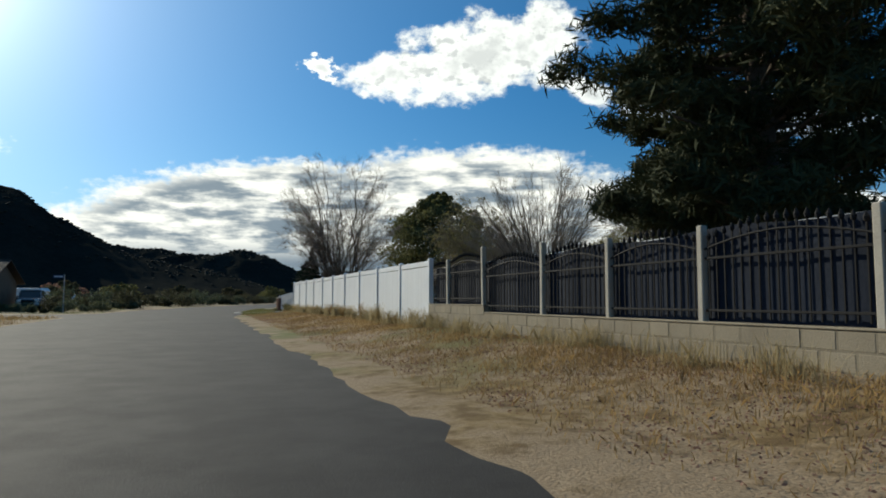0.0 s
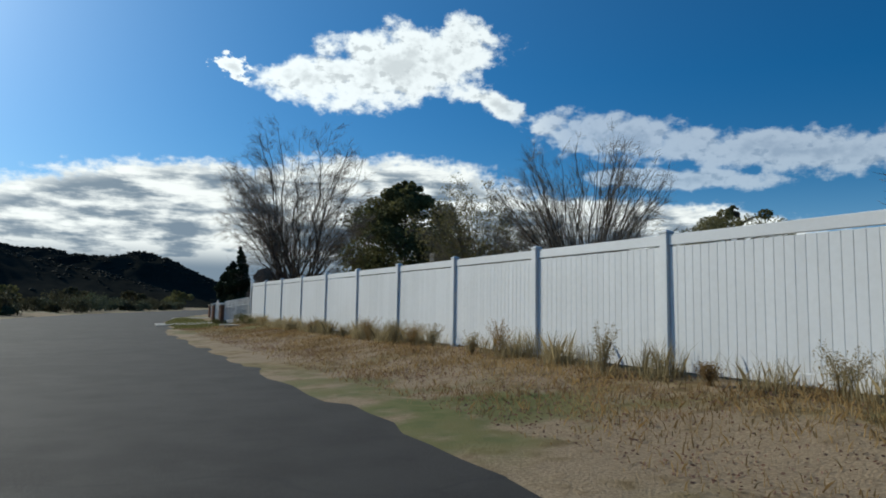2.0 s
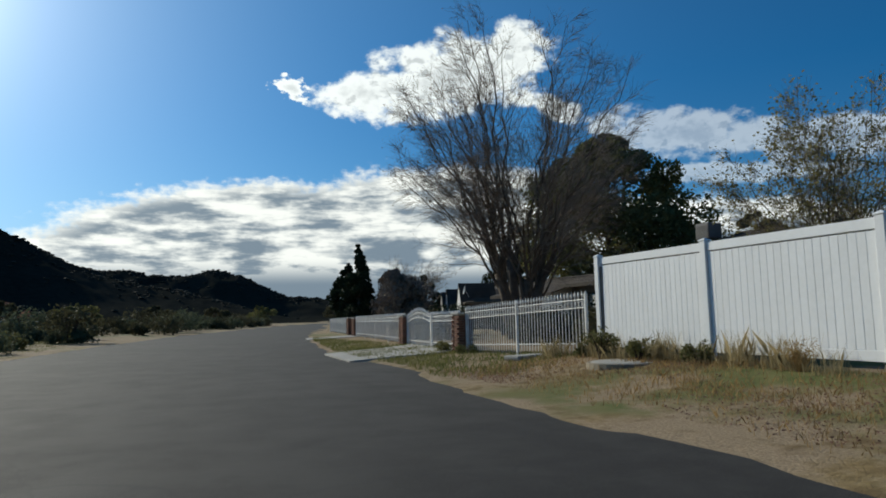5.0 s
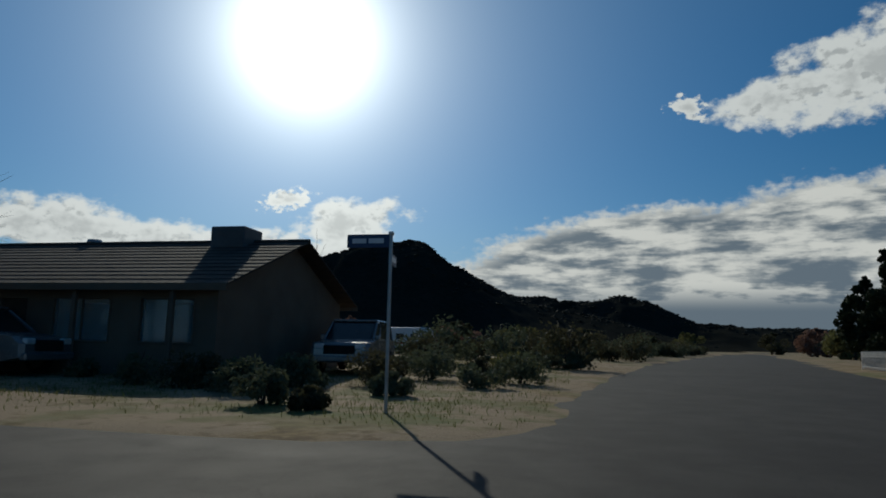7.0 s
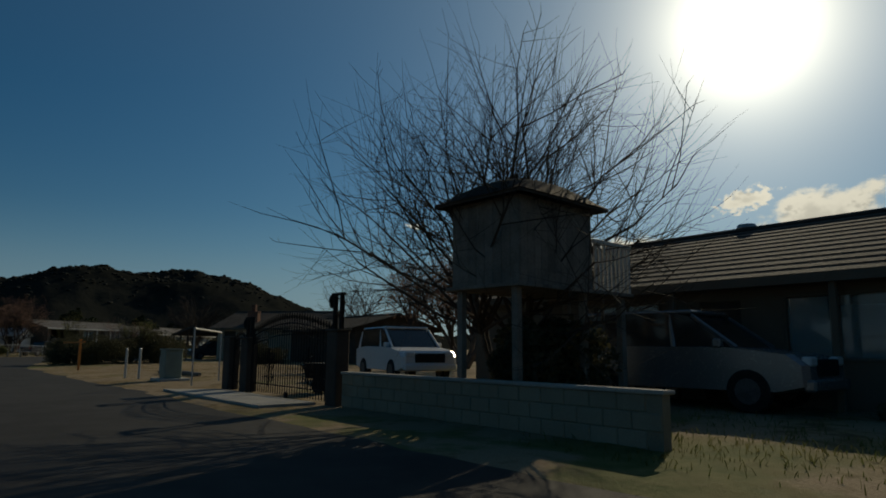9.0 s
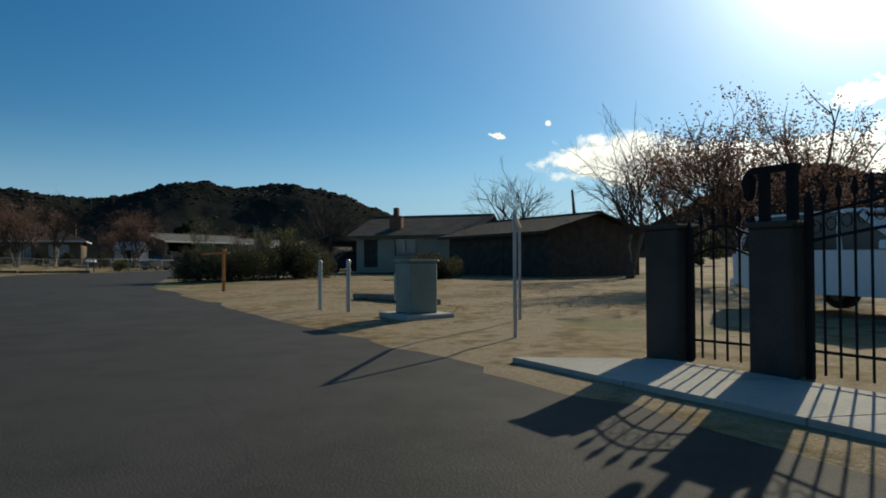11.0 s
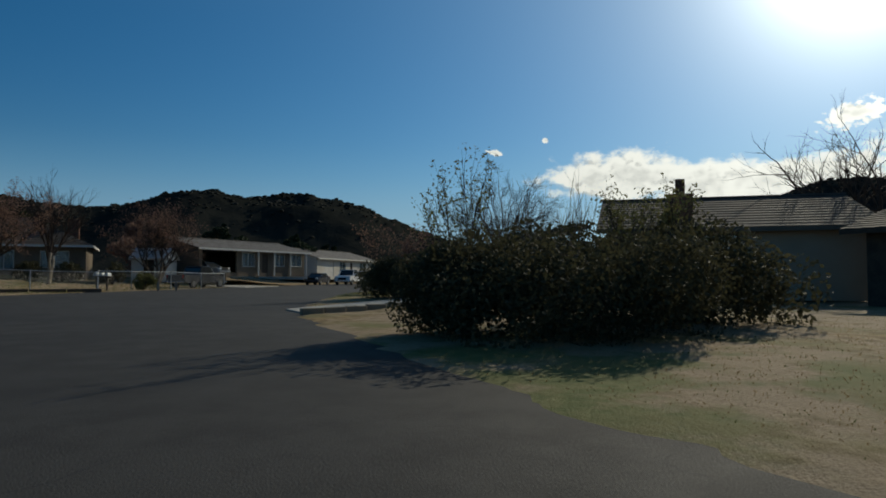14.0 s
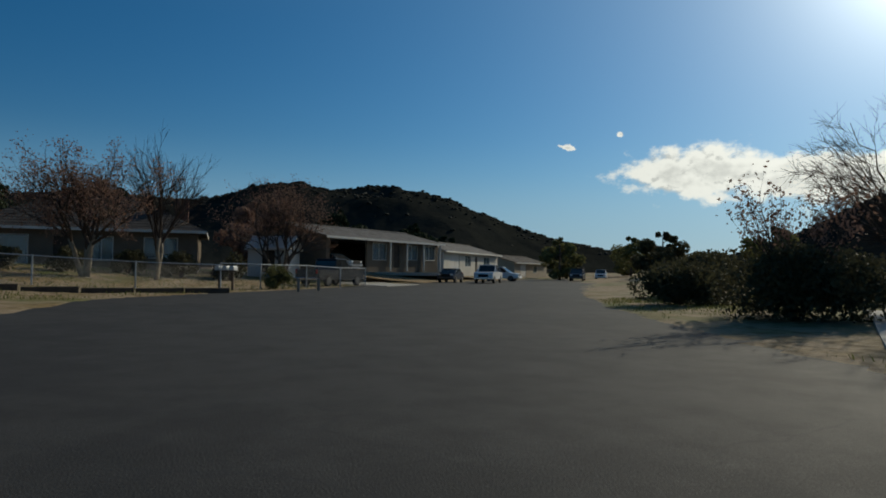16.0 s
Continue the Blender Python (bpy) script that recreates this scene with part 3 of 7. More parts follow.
# ---- hills: ridges as sums of rounded knolls (place along the ridge, height) ----
def hill(label, cx, cy, azimuth, knolls, width, depth, rng_seed, bushes, boulders, bush_size, count):
    a = radians(azimuth)
    right, away = np.array([math.cos(a), -math.sin(a)]), np.array([math.sin(a), math.cos(a)])
    lo, hi = knolls[0][0] - 3 * width, knolls[-1][0] + 3 * width
    s, n = np.linspace(lo, hi, 340), np.linspace(-2.6 * depth, 1.0 * depth, 74)
    g = bush_size / 0.95

    def height(s, n):
        z = sum(h * np.exp(-((s - k) / width) ** 2) for k, h in knolls)
        top = z * np.exp(-(n / depth) ** 2)
        bump = 1 + 0.06 * value_noise(s / 21, n / 21, rng_seed) + 0.03 * value_noise(s / 7, n / 7, rng_seed + 1)
        gully = 0.10 * z * np.abs(value_noise(s / 34, n / 150, rng_seed + 2)) * np.clip(-n / depth, 0, 1)
        brush = (0.40 * value_noise(s / (3.6 * g), n / (6.0 * g), rng_seed + 3) + 0.30 * value_noise(s / (1.9 * g), n / (3.6 * g), rng_seed + 4)) * g * np.clip(top / 6, 0, 1)
        return top * bump - gully + brush - 1.5
    gs, gn = np.meshgrid(s, n, indexing="ij")
    z = height(gs, gn)
    v = np.stack([cx + gs * right[0] + gn * away[0], cy + gs * right[1] + gn * away[1], z], -1).reshape(-1, 3)
    i, j = np.meshgrid(np.arange(len(s) - 1), np.arange(len(n) - 1), indexing="ij")
    k = (i * len(n) + j).ravel()
    f = np.stack([k, k + len(n), k + len(n) + 1, k + 1], -1)
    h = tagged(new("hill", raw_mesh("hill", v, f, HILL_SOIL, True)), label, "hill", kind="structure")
    rng = np.random.default_rng(rng_seed)
    # chaparral on the near slope and the crest
    ps, pn = rng.uniform(lo + width, hi - width, count), -np.abs(rng.normal(0, 0.35 * depth, count)) + 0.1 * depth
    pz = height(ps, pn)
    ok = pz > 2
    ps, pn, pz = ps[ok], pn[ok], pz[ok]
    px, py = cx + ps * right[0] + pn * away[0], cy + ps * right[1] + pn * away[1]
    size = bush_size * rng.uniform(0.5, 1.3, len(px))
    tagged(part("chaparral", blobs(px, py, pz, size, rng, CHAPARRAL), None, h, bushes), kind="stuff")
    m = rng.random(len(px)) < 0.003
    tagged(part("boulders", blobs(px[m], py[m], pz[m] + 0.4, size[m] * 0.9, rng, ROCK), None, h, boulders), kind="stuff")
    return h


def blobs(px, py, pz, size, rng, material):
    """Many small uneven clumps in one mesh."""
    t = (1 + 5 ** 0.5) / 2
    base = np.array([(-1, t, 0), (1, t, 0), (-1, -t, 0), (1, -t, 0), (0, -1, t), (0, 1, t), (0, -1, -t), (0, 1, -t), (t, 0, -1), (t, 0, 1), (-t, 0, -1), (-t, 0, 1)]) / 1.9
    tri = np.array([(0, 11, 5), (0, 5, 1), (0, 1, 7), (0, 7, 10), (0, 10, 11), (1, 5, 9), (5, 11, 4), (11, 10, 2), (10, 7, 6), (7, 1, 8), (3, 9, 4), (3, 4, 2), (3, 2, 6), (3, 6, 8), (3, 8, 9), (4, 9, 5), (2, 4, 11), (6, 2, 10), (8, 6, 7), (9, 8, 1)])
    n = len(px)
    v = base[None] * rng.uniform(0.6, 1.35, (n, 12, 1)) * size[:, None, None]
    v[:, :, 2] *= 0.42
    v += np.stack([px, py, pz + 0.2 * size], -1)[:, None]
    return raw_mesh("clumps", v.reshape(-1, 3), (tri[None] + 12 * np.arange(n)[:, None, None]).reshape(-1, 3), material)


hill("dark chaparral-covered hill west of the houses", -365, 129, -76,
     [(-298, 18), (-264, 19), (-230, 22), (-196, 15), (-162, 21), (-128, 20.7), (-94, 23.2), (-60, 17.1), (-26, 29.5), (8, 23.1), (42, 29), (76, 16.4), (110, 10.9), (144, 7.7), (178, 6.2)],
     30, 75, 11, "dark chaparral bushes", "pale granite boulders", 0.95, 3000)
hill("dark rocky hill with brush behind the road", -135, 471, -17,
     [(-300, 8), (-270, 8), (-240, 8), (-208, 14), (-176, 26), (-144, 34.3), (-112, 35.7), (-80, 30.7), (-48, 32.5), (-16, 47.4), (16, 46.1), (48, 35.1), (80, 22.1), (112, 16.3), (144, 15.5), (176, 8)],
     29, 95, 23, "dark chaparral bushes", "pale granite boulders", 1.25, 3000)
hill("distant dark ridge with a rocky knoll", 63, 988, 4,
     [(-444, 20), (-380, 36), (-316, 31.4), (-252, 38.8), (-188, 50), (-124, 44), (-60, 37), (4, 54), (68, 21), (132, 21), (196, 19), (260, 19), (324, 14.5), (388, 16), (452, 12.5), (516, 13), (600, 10), (690, 8)],
     58, 120, 37, "distant brush", "distant boulders", 2.2, 2200)


# ---- vegetation ----
def leaf_mesh(name, centres, size, rng, material, flat=0.0, long=1.0):
    """One small diamond-shaped leaf or sprig at each centre."""
    n = len(centres)
    a = rng.normal(size=(n, 3))
    a[:, 2] *= 1 - flat
    a /= np.linalg.norm(a, axis=1, keepdims=True) + 1e-9
    b = np.cross(a, rng.normal(size=(n, 3)))
    b /= np.linalg.norm(b, axis=1, keepdims=True) + 1e-9
    s = (size * rng.uniform(0.6, 1.4, n))[:, None]
    q = np.stack([centres - a * s * long, centres + b * s * 0.55, centres + a * s * long, centres - b * s * 0.55], 1)
    return raw_mesh(name, q.reshape(-1, 3), np.arange(4 * n).reshape(n, 4), material)


def branch(shape, tips, rng, p, d, length, radius, level, spec):
    """One limb and all that grows from it."""
    segs = 4 if level == 0 else 3
    env, out = spec.get("env"), False
    pts, radii = [p], [radius]
    q, v = Vector(p), Vector(d).normalized()
    for i in range(segs):
        v = (v + Vector(rng.normal(0, spec["wander"], 3)) + Vector((0, 0, spec["rise"] * (0.3 if level == 0 else 1)))).normalized()
        q = q + v * length / segs
        if env and ((q.x / env[0]) ** 2 + (q.y / env[0]) ** 2 + ((q.z - env[2]) / env[1]) ** 2) > rng.uniform(0.86, 1.12):
            out = True
            if i == 0:
                q = q - v * length / segs * 0.4
        pts.append(q.copy())
        radii.append(radius * (1 - (i + 1) / segs * (0.5 if level < spec["levels"] else 0.75)))
        if out:
            radii[-1] = 0.6 * spec["fine"]
            break
    segs = len(pts) - 1
    shape.tube(pts, radii, 7 if level == 0 else (5 if level == 1 else 3), cap=level == 0)
    if level >= spec["levels"] or out:
        tips.append(pts[-1])
        tips.append(pts[-2])
        return
    for k in range(spec["kids"][level]):
        t = 1.0 if k == 0 else rng.uniform(0.3, 1.0)
        i = min(int(t * segs), segs - 1)
        at = pts[i].lerp(pts[i + 1], t * segs - i)
        axis_v = (pts[i + 1] - pts[i]).normalized()
        side = axis_v.orthogonal().normalized()
        side.rotate(Matrix.Rotation(rng.uniform(0, 2 * math.pi), 3, axis_v))
        ang = radians(rng.uniform(*spec["angle"])) * (0.45 if k == 0 else 1)
        nd_ = axis_v * math.cos(ang) + side * math.sin(ang)
        branch(shape, tips, rng, at, nd_, length * spec["shrink"] * rng.uniform(0.75, 1.15), max(radius * spec["thin"] * rng.uniform(0.8, 1.1), spec["fine"]), level + 1, spec)


def tree(label, x, y, stems, seed, bark, twig, spec, leaf=None, category="tree", name="tree", z=None):
    """stems: (lean azimuth, lean degrees, length, radius) of each trunk. leaf: (material, count a tip, size, spread)."""
    rng = np.random.default_rng(seed)
    z = gz(x, y) - 0.1 if z is None else z
    root = thing(name, label, category, x, y, z)
    trunk, crown, tips = Shape(), Shape(), []
    for az_, lean, length, radius in stems:
        d = Vector((math.sin(radians(az_)) * math.sin(radians(lean)), math.cos(radians(az_)) * math.sin(radians(lean)), math.cos(radians(lean))))
        pts = [Vector((0.25 * d.x, 0.25 * d.y, 0)) + d * length * f + Vector(rng.normal(0, 0.03 * length * f, 3)) for f in (0, 0.12, 0.4, 0.7, 1.0)]
        trunk.tube(pts, [radius * 1.35, radius * 1.05, radius * 0.9, radius * 0.8, radius * 0.68], 9)
        for k in range(spec["kids"][0]):
            f = rng.uniform(0.55, 1.0) if k else 1.0
            at = pts[3].lerp(pts[4], (f - 0.7) / 0.3) if f > 0.7 else pts[2].lerp(pts[3], (f - 0.4) / 0.3)
            side = d.orthogonal().normalized()
            side.rotate(Matrix.Rotation(rng.uniform(0, 2 * math.pi), 3, d))
            ang = radians(rng.uniform(*spec["angle"])) * (0.4 if k == 0 else 1)
            branch(crown, tips, rng, at, d * math.cos(ang) + side * math.sin(ang), length * spec.get("first", 0.8) * rng.uniform(0.8, 1.15), radius * 0.55, 1, spec)
    part("trunk", trunk, bark, root, smooth=True)
    c = part("crown", crown, twig, root, "fine bare twigs" if leaf is None else "")
    if leaf:
        m, per, size, spread = leaf
        base = np.array([tuple(t) for t in tips])
        pts = np.repeat(base, per, 0) + rng.normal(0, spread, (len(base) * per, 3))
        part("foliage", leaf_mesh("foliage", pts, size, rng, m), None, c)
    return root


def limb_tree(label, x, y, stems, limbs, size, seed, bark, twig, sides=12, subs=5, twigs=4, fork=0.22, base_r=0.2, limb_r=0.07, spread=(0.35, 1.0), leaf=None, even=1.0, part_angle=1.0):
    """A bare tree of long ascending limbs that reach an oval crown. size: (radius, height of the middle, half height)."""
    rng = np.random.default_rng(seed)
    root = thing("tree", label, "tree", x, y, gz(x, y) - 0.1)
    rad, mid, half = size
    trunk, crown, ends = Shape(), Shape(), []
    feet = []
    for k in range(stems):
        a = 2 * math.pi * k / stems + rng.uniform(-0.3, 0.3)
        lean = Vector((math.cos(a), math.sin(a), 0))
        top = lean * (0.5 + 0.1 * stems) * (base_r / 0.2) + Vector((0, 0, (mid + half) * fork * rng.uniform(0.85, 1.2)))
        pts = [lean * base_r * 0.9, lean * base_r * 1.1 + top * 0.3, top * 0.65 + lean * 0.05, top]
        r = base_r * rng.uniform(0.8, 1.1)
        trunk.tube(pts, [r * 1.4, r * 1.05, r * 0.9, r * 0.75], 9)
        feet.append((pts, a))

    def bough(p, d, length, r, bend, n):
        """A bending twig of n pieces; gives back its points."""
        pts, v = [p], d.normalized()
        for i in range(n):
            v = (v + Vector(rng.normal(0, 0.13, 3)) + Vector((0, 0, bend))).normalized()
            pts.append(pts[-1] + v * length / n)
        crown.tube(pts, [r * (1 - 0.6 * i / n) for i in range(n + 1)], 3, cap=False)
        return pts

    def fork_dir(axis_v, out, lo, hi):
        side = axis_v.orthogonal().normalized()
        side.rotate(Matrix.Rotation(rng.uniform(0, 2 * math.pi), 3, axis_v))
        side = (side + out * 0.5).normalized()
        a = radians(rng.uniform(lo, hi)) * part_angle
        return axis_v * math.cos(a) + side * math.sin(a)

    for k in range(limbs):
        pts0, a0 = feet[k % stems]
        f = rng.uniform(0.3, 1.0) if k >= stems else 1.0
        at = pts0[2].lerp(pts0[3], (f - 0.65) / 0.35) if f > 0.65 else pts0[1].lerp(pts0[2], (f - 0.3) / 0.35)
        a = a0 + rng.uniform(-1.0, 1.0) * (math.pi / stems + 0.25)
        up = rng.uniform(*spread)
        lift = -0.45 + 1.42 * up
        near = 1 - 0.16 * even * rng.uniform(0, 1)
        ring = math.sqrt(max(0.0, 1 - lift * lift)) * rad * near
        tip = Vector((math.cos(a) * ring, math.sin(a) * ring, mid + half * lift * near))
        reach = (tip - at).length
        out = Vector((math.cos(a), math.sin(a), 0))
        bend_at = at + out * ring * 0.30 + Vector((0, 0, (tip.z - at.z) * 0.48 + 0.06 * reach))
        n = 9
        line = []
        for i in range(n + 1):
            t = i / n
            q = at * (1 - t) ** 2 + bend_at * 2 * t * (1 - t) + tip * t * t
            line.append(q + Vector(rng.normal(0, 0.018 * even * reach * min(1, 3 * t), 3)))
        r = limb_r * (0.55 + 0.5 * reach / (mid + half)) * rng.uniform(0.8, 1.15)
        trunk.tube(line, [r * (1 - 0.93 * (i / n) ** 0.8) + 0.005 for i in range(n + 1)], 5, cap=False)
        for j in range(sides):
            t = 0.22 + 0.78 * (j + rng.uniform(0, 1)) / sides
            i = min(int(t * n), n - 1)
            p, ax = line[i].lerp(line[i + 1], t * n - i), (line[i + 1] - line[i]).normalized()
            ln = reach * (0.07 + 0.27 * (1 - t)) * rng.uniform(0.6, 1.2)
            one = bough(p, fork_dir(ax, out, 28, 62), ln, max(0.007, r * 0.42 * (1 - 0.8 * t)), 0.05, 4)
            for _ in range(subs):
                u = rng.uniform(0.2, 1.0) * 4
                i = min(int(u), 3)
                p2, ax2 = one[i].lerp(one[i + 1], u - i), (one[i + 1] - one[i]).normalized()
                two = bough(p2, fork_dir(ax2, out, 25, 60), max(0.35, ln * 0.5) * rng.uniform(0.6, 1.2), 0.0062, 0.04, 2)
                ends.append(two[-1])
                for _ in range(twigs):
                    u = rng.uniform(0.15, 1.0) * 2
                    i = min(int(u), 1)
                    p3, ax3 = two[i].lerp(two[i + 1], u - i), (two[i + 1] - two[i]).normalized()
                    ends.append(bough(p3, fork_dir(ax3, out, 22, 58), rng.uniform(0.28, 0.75), 0.0058, 0.03, 1)[-1])
    part("trunk", trunk, bark, root, smooth=True)
    c = part("crown", crown, twig, root, "fine bare twigs" if leaf is None else "")
    if leaf:
        m, share, ls, scatter = leaf
        base = np.array([tuple(t) for t in ends])
        base = base[rng.random(len(base)) < share]
        part("foliage", leaf_mesh("foliage", base + rng.normal(0, scatter, base.shape), ls, rng, m), None, c)
    return root


def crown_tree(label, x, y, height, radius, low, seed, leaf_m, count, size, bark=BARK, shape_pow=1.0, lumps=26, category="tree", name="tree", trunk_r=0.2, fat=(0.28, 0.5), long=1.0, taper=0.75):
    """A dense evergreen: trunk, limbs and a crown of many small sprigs in uneven clumps."""
    rng = np.random.default_rng(seed)
    root = thing(name, label, category, x, y, gz(x, y) - 0.1)
    trunk = Shape().tube([(0, 0, 0), (0.06, 0, height * 0.3), (0, 0.08, height * 0.6), (0.05, 0, height * 0.93)], [trunk_r * 1.3, trunk_r, trunk_r * 0.65, 0.03], 9)
    limbs, cl = Shape(), []
    for k in range(lumps):
        f = (k + rng.uniform(0, 1)) / lumps
        zc = low + (height - low) * f * 0.96
        env = radius * max(0.12, (math.sin(math.pi * min(1, 0.12 + 0.88 * f ** shape_pow)) ** taper))
        a, r = rng.uniform(0, 2 * math.pi) + k * 2.4, env * rng.uniform(0.45, 0.95)
        c = np.array([r * math.cos(a), r * math.sin(a), zc])
        cl.append((c, env * rng.uniform(*fat)))
        limbs.tube([(0, 0, max(0.6, zc - 0.35 * r)), tuple(c * (0.55, 0.55, 1) - (0, 0, 0.1 * r)), tuple(c)], [trunk_r * 0.35, trunk_r * 0.2, 0.02], 5)
    part("trunk", trunk, bark, root, smooth=True)
    crown = part("crown", limbs, bark, root)
    per = count // len(cl)
    pts = []
    for c, s in cl:
        q = rng.normal(size=(per, 3))
        q /= np.linalg.norm(q, axis=1, keepdims=True)
        q *= (s * rng.uniform(0.25, 1.0, per) ** 0.45)[:, None]
        q[:, 2] *= 0.72
        pts.append(c + q)
    part("foliage", leaf_mesh("foliage", np.concatenate(pts), size, rng, leaf_m, long=long), None, crown)
    return root


def pine(label, x, y, height, radius, seed, whorls=17, low=1.9):
    """A pine with spreading limbs that carry tufts of needles, and gaps of sky between them."""
    rng = np.random.default_rng(seed)
    root = thing("pine_tree", label, "tree", x, y, gz(x, y) - 0.1)
    trunk = Shape().tube([(0, 0, 0), (0.05, 0.03, height * 0.3), (-0.06, 0.05, height * 0.62), (0.04, 0, height * 0.97)], [0.30, 0.24, 0.15, 0.03], 10)
    limbs, tufts = Shape(), []
    for k in range(whorls):
        f = k / (whorls - 1)
        z0 = low + (height - low) * f * 0.95
        reach = radius * (0.82 + 0.30 * math.sin(math.pi * min(1.0, f * 1.5))) * (1 - 0.72 * max(0.0, f - 0.45) / 0.55)
        for j in range(5):
            a = k * 2.4 + j * 2 * math.pi / 5 + rng.normal(0, 0.25)
            L = reach * rng.uniform(0.62, 1.12)
            d = Vector((math.cos(a), math.sin(a), 0))
            pts = [Vector((0, 0, z0)) + d * L * u + Vector((0, 0, L * (0.10 * u - 0.26 * u * u + 0.30 * u ** 3))) + Vector(rng.normal(0, 0.03 * L * u, 3)) for u in (0, 0.3, 0.6, 0.85, 1.0)]
            limbs.tube(pts, [0.055 * (1 - 0.5 * f), 0.045 * (1 - 0.5 * f), 0.03, 0.018, 0.008], 5)
            for b in range(14):
                u = rng.uniform(0.2, 1.0)
                i = min(int(u * 4), 3)
                at = pts[i].lerp(pts[i + 1], u * 4 - i)
                side = d.cross(Vector((0, 0, 1))) * rng.choice((-1, 1))
                tip = at + (side * rng.uniform(0.3, 0.9) + d * rng.uniform(0.2, 0.7) + Vector((0, 0, rng.uniform(-0.1, 0.35)))) * (0.28 + 0.22 * L * (1.15 - u))
                limbs.tube([at, at.lerp(tip, 0.5) + Vector((0, 0, -0.03)), tip], [0.014, 0.010, 0.005], 3, cap=False)
                tufts += [tuple(tip), tuple(at.lerp(tip, 0.55))]
            tufts.append(tuple(pts[-1]))
    part("trunk", trunk, BARK, root, smooth=True)
    crown = part("crown", limbs, BARK, root)
    base = np.array(tufts)
    per = 36
    q = rng.normal(size=(len(base) * per, 3))
    q /= np.linalg.norm(q, axis=1, keepdims=True)
    q *= (rng.uniform(0.2, 1.0, len(q)) ** 0.6 * np.repeat(rng.uniform(0.2, 0.4, len(base)), per))[:, None] * np.array([1, 1, 0.7])
    part("foliage", leaf_mesh("foliage", np.repeat(base, per, 0) + q, 0.030, rng, LEAF_PINE, long=4.0), None, crown)
    return root


def bush(label, x, y, w, h, seed, leaf_m, count, size, name="bush", stems=9, z=None, group="", category="bush"):
    rng = np.random.default_rng(seed)
    z = gz(x, y) - 0.03 if z is None else z
    root = thing(name, label, category, x, y, z, group=group)
    st = Shape()
    tips = []
    for k in range(stems):
        a, r = rng.uniform(0, 2 * math.pi), w / 2 * rng.uniform(0.2, 0.8)
        tip = (r * math.cos(a), r * math.sin(a), h * rng.uniform(0.6, 0.95))
        st.tube([(0.1 * tip[0], 0.1 * tip[1], 0), (0.5 * tip[0], 0.5 * tip[1], 0.6 * tip[2]), tip], [0.02 * h + 0.008, 0.014 * h, 0.004], 4)
        tips.append(tip)
    woody = part("woody_base", st, TWIG_DARK, root)
    if name == "weed":
        tagged(woody, kind="stuff")
    lump = max(7, int(8 + 5 * w))
    pts = []
    for k in range(lump):
        a, r = rng.uniform(0, 2 * math.pi), w / 2 * rng.uniform(0, 0.75) ** 0.6
        s = w * rng.uniform(0.12, 0.24)
        c = np.array([r * math.cos(a), r * math.sin(a), max(0.45 * s, h * rng.uniform(0.25, 0.8) * (1 - 0.35 * (2 * r / w) ** 2))])
        q = rng.normal(size=(count // lump, 3))
        q /= np.linalg.norm(q, axis=1, keepdims=True)
        q *= (rng.uniform(0.2, 1, len(q)) ** 0.4)[:, None] * np.array([s, s, min(s, 0.4 * h)])
        pts.append(c + q)
    pts = np.concatenate(pts)
    pts[:, 2] = np.clip(pts[:, 2], 0.03, None)
    part("foliage", leaf_mesh("foliage", pts, size, rng, leaf_m), None, root)
    return root


def weed_clump(x, y, w, h, seed, material):
    """Many thin curving stems from one root, with small seed heads along them."""
    rng = np.random.default_rng(seed)
    root = thing("weed_clump", "feathery pale dry weed clump at the foot of the vinyl fence", "weed", x, y, gz(x, y) - 0.02, group="dry weed clumps along the vinyl fence")
    st, at = Shape(), []
    for k in range(46):
        a, r, t = rng.uniform(0, 2 * math.pi), w / 2 * rng.uniform(0.1, 1.0), h * rng.uniform(0.5, 1.0)
        mid, tip = Vector((0.4 * r * math.cos(a), 0.4 * r * math.sin(a), 0.6 * t)), Vector((r * math.cos(a), r * math.sin(a), t))
        st.tube([(0.08 * r * math.cos(a), 0.08 * r * math.sin(a), 0), mid, tip], [0.003, 0.0022, 0.001], 3, cap=False)
        at += [mid.lerp(tip, f) + Vector(rng.normal(0, 0.018, 3)) for f in rng.uniform(-0.3, 1.0, 26)]
    part("woody_base", st, material, root)
    part("foliage", leaf_mesh("foliage", np.array([tuple(p) for p in at]), 0.011, rng, material), None, root)
    return root


def grass(name, label, xs, ys, heights, rng, material, lean=0.35, width=0.012):
    """Blades as narrow tapering slips standing on the ground."""
    n = len(xs)
    z = ground_z(xs, ys) - 0.01
    a, b = rng.uniform(0, 2 * math.pi, n), rng.uniform(0, 2 * math.pi, n)
    w = width * rng.uniform(0.6, 1.5, n)
    l = lean * rng.uniform(0, 1, n) * heights
    base = np.stack([xs, ys, z], -1)
    side = np.stack([np.cos(a) * w, np.sin(a) * w, 0 * w], -1)
    mid = base + np.stack([np.cos(b) * l * 0.35, np.sin(b) * l * 0.35, heights * 0.6], -1)
    tip = base + np.stack([np.cos(b) * l, np.sin(b) * l, heights], -1)
    v = np.stack([base - side, base + side, mid + side * 0.7, tip, mid - side * 0.7], 1).reshape(-1, 3)
    k = 5 * np.arange(n)
    f = np.stack([k, k + 1, k + 2, k + 3, k + 4], -1)
    return tagged(new(name, raw_mesh(name, v, f, material)), label, "grass", kind="stuff")


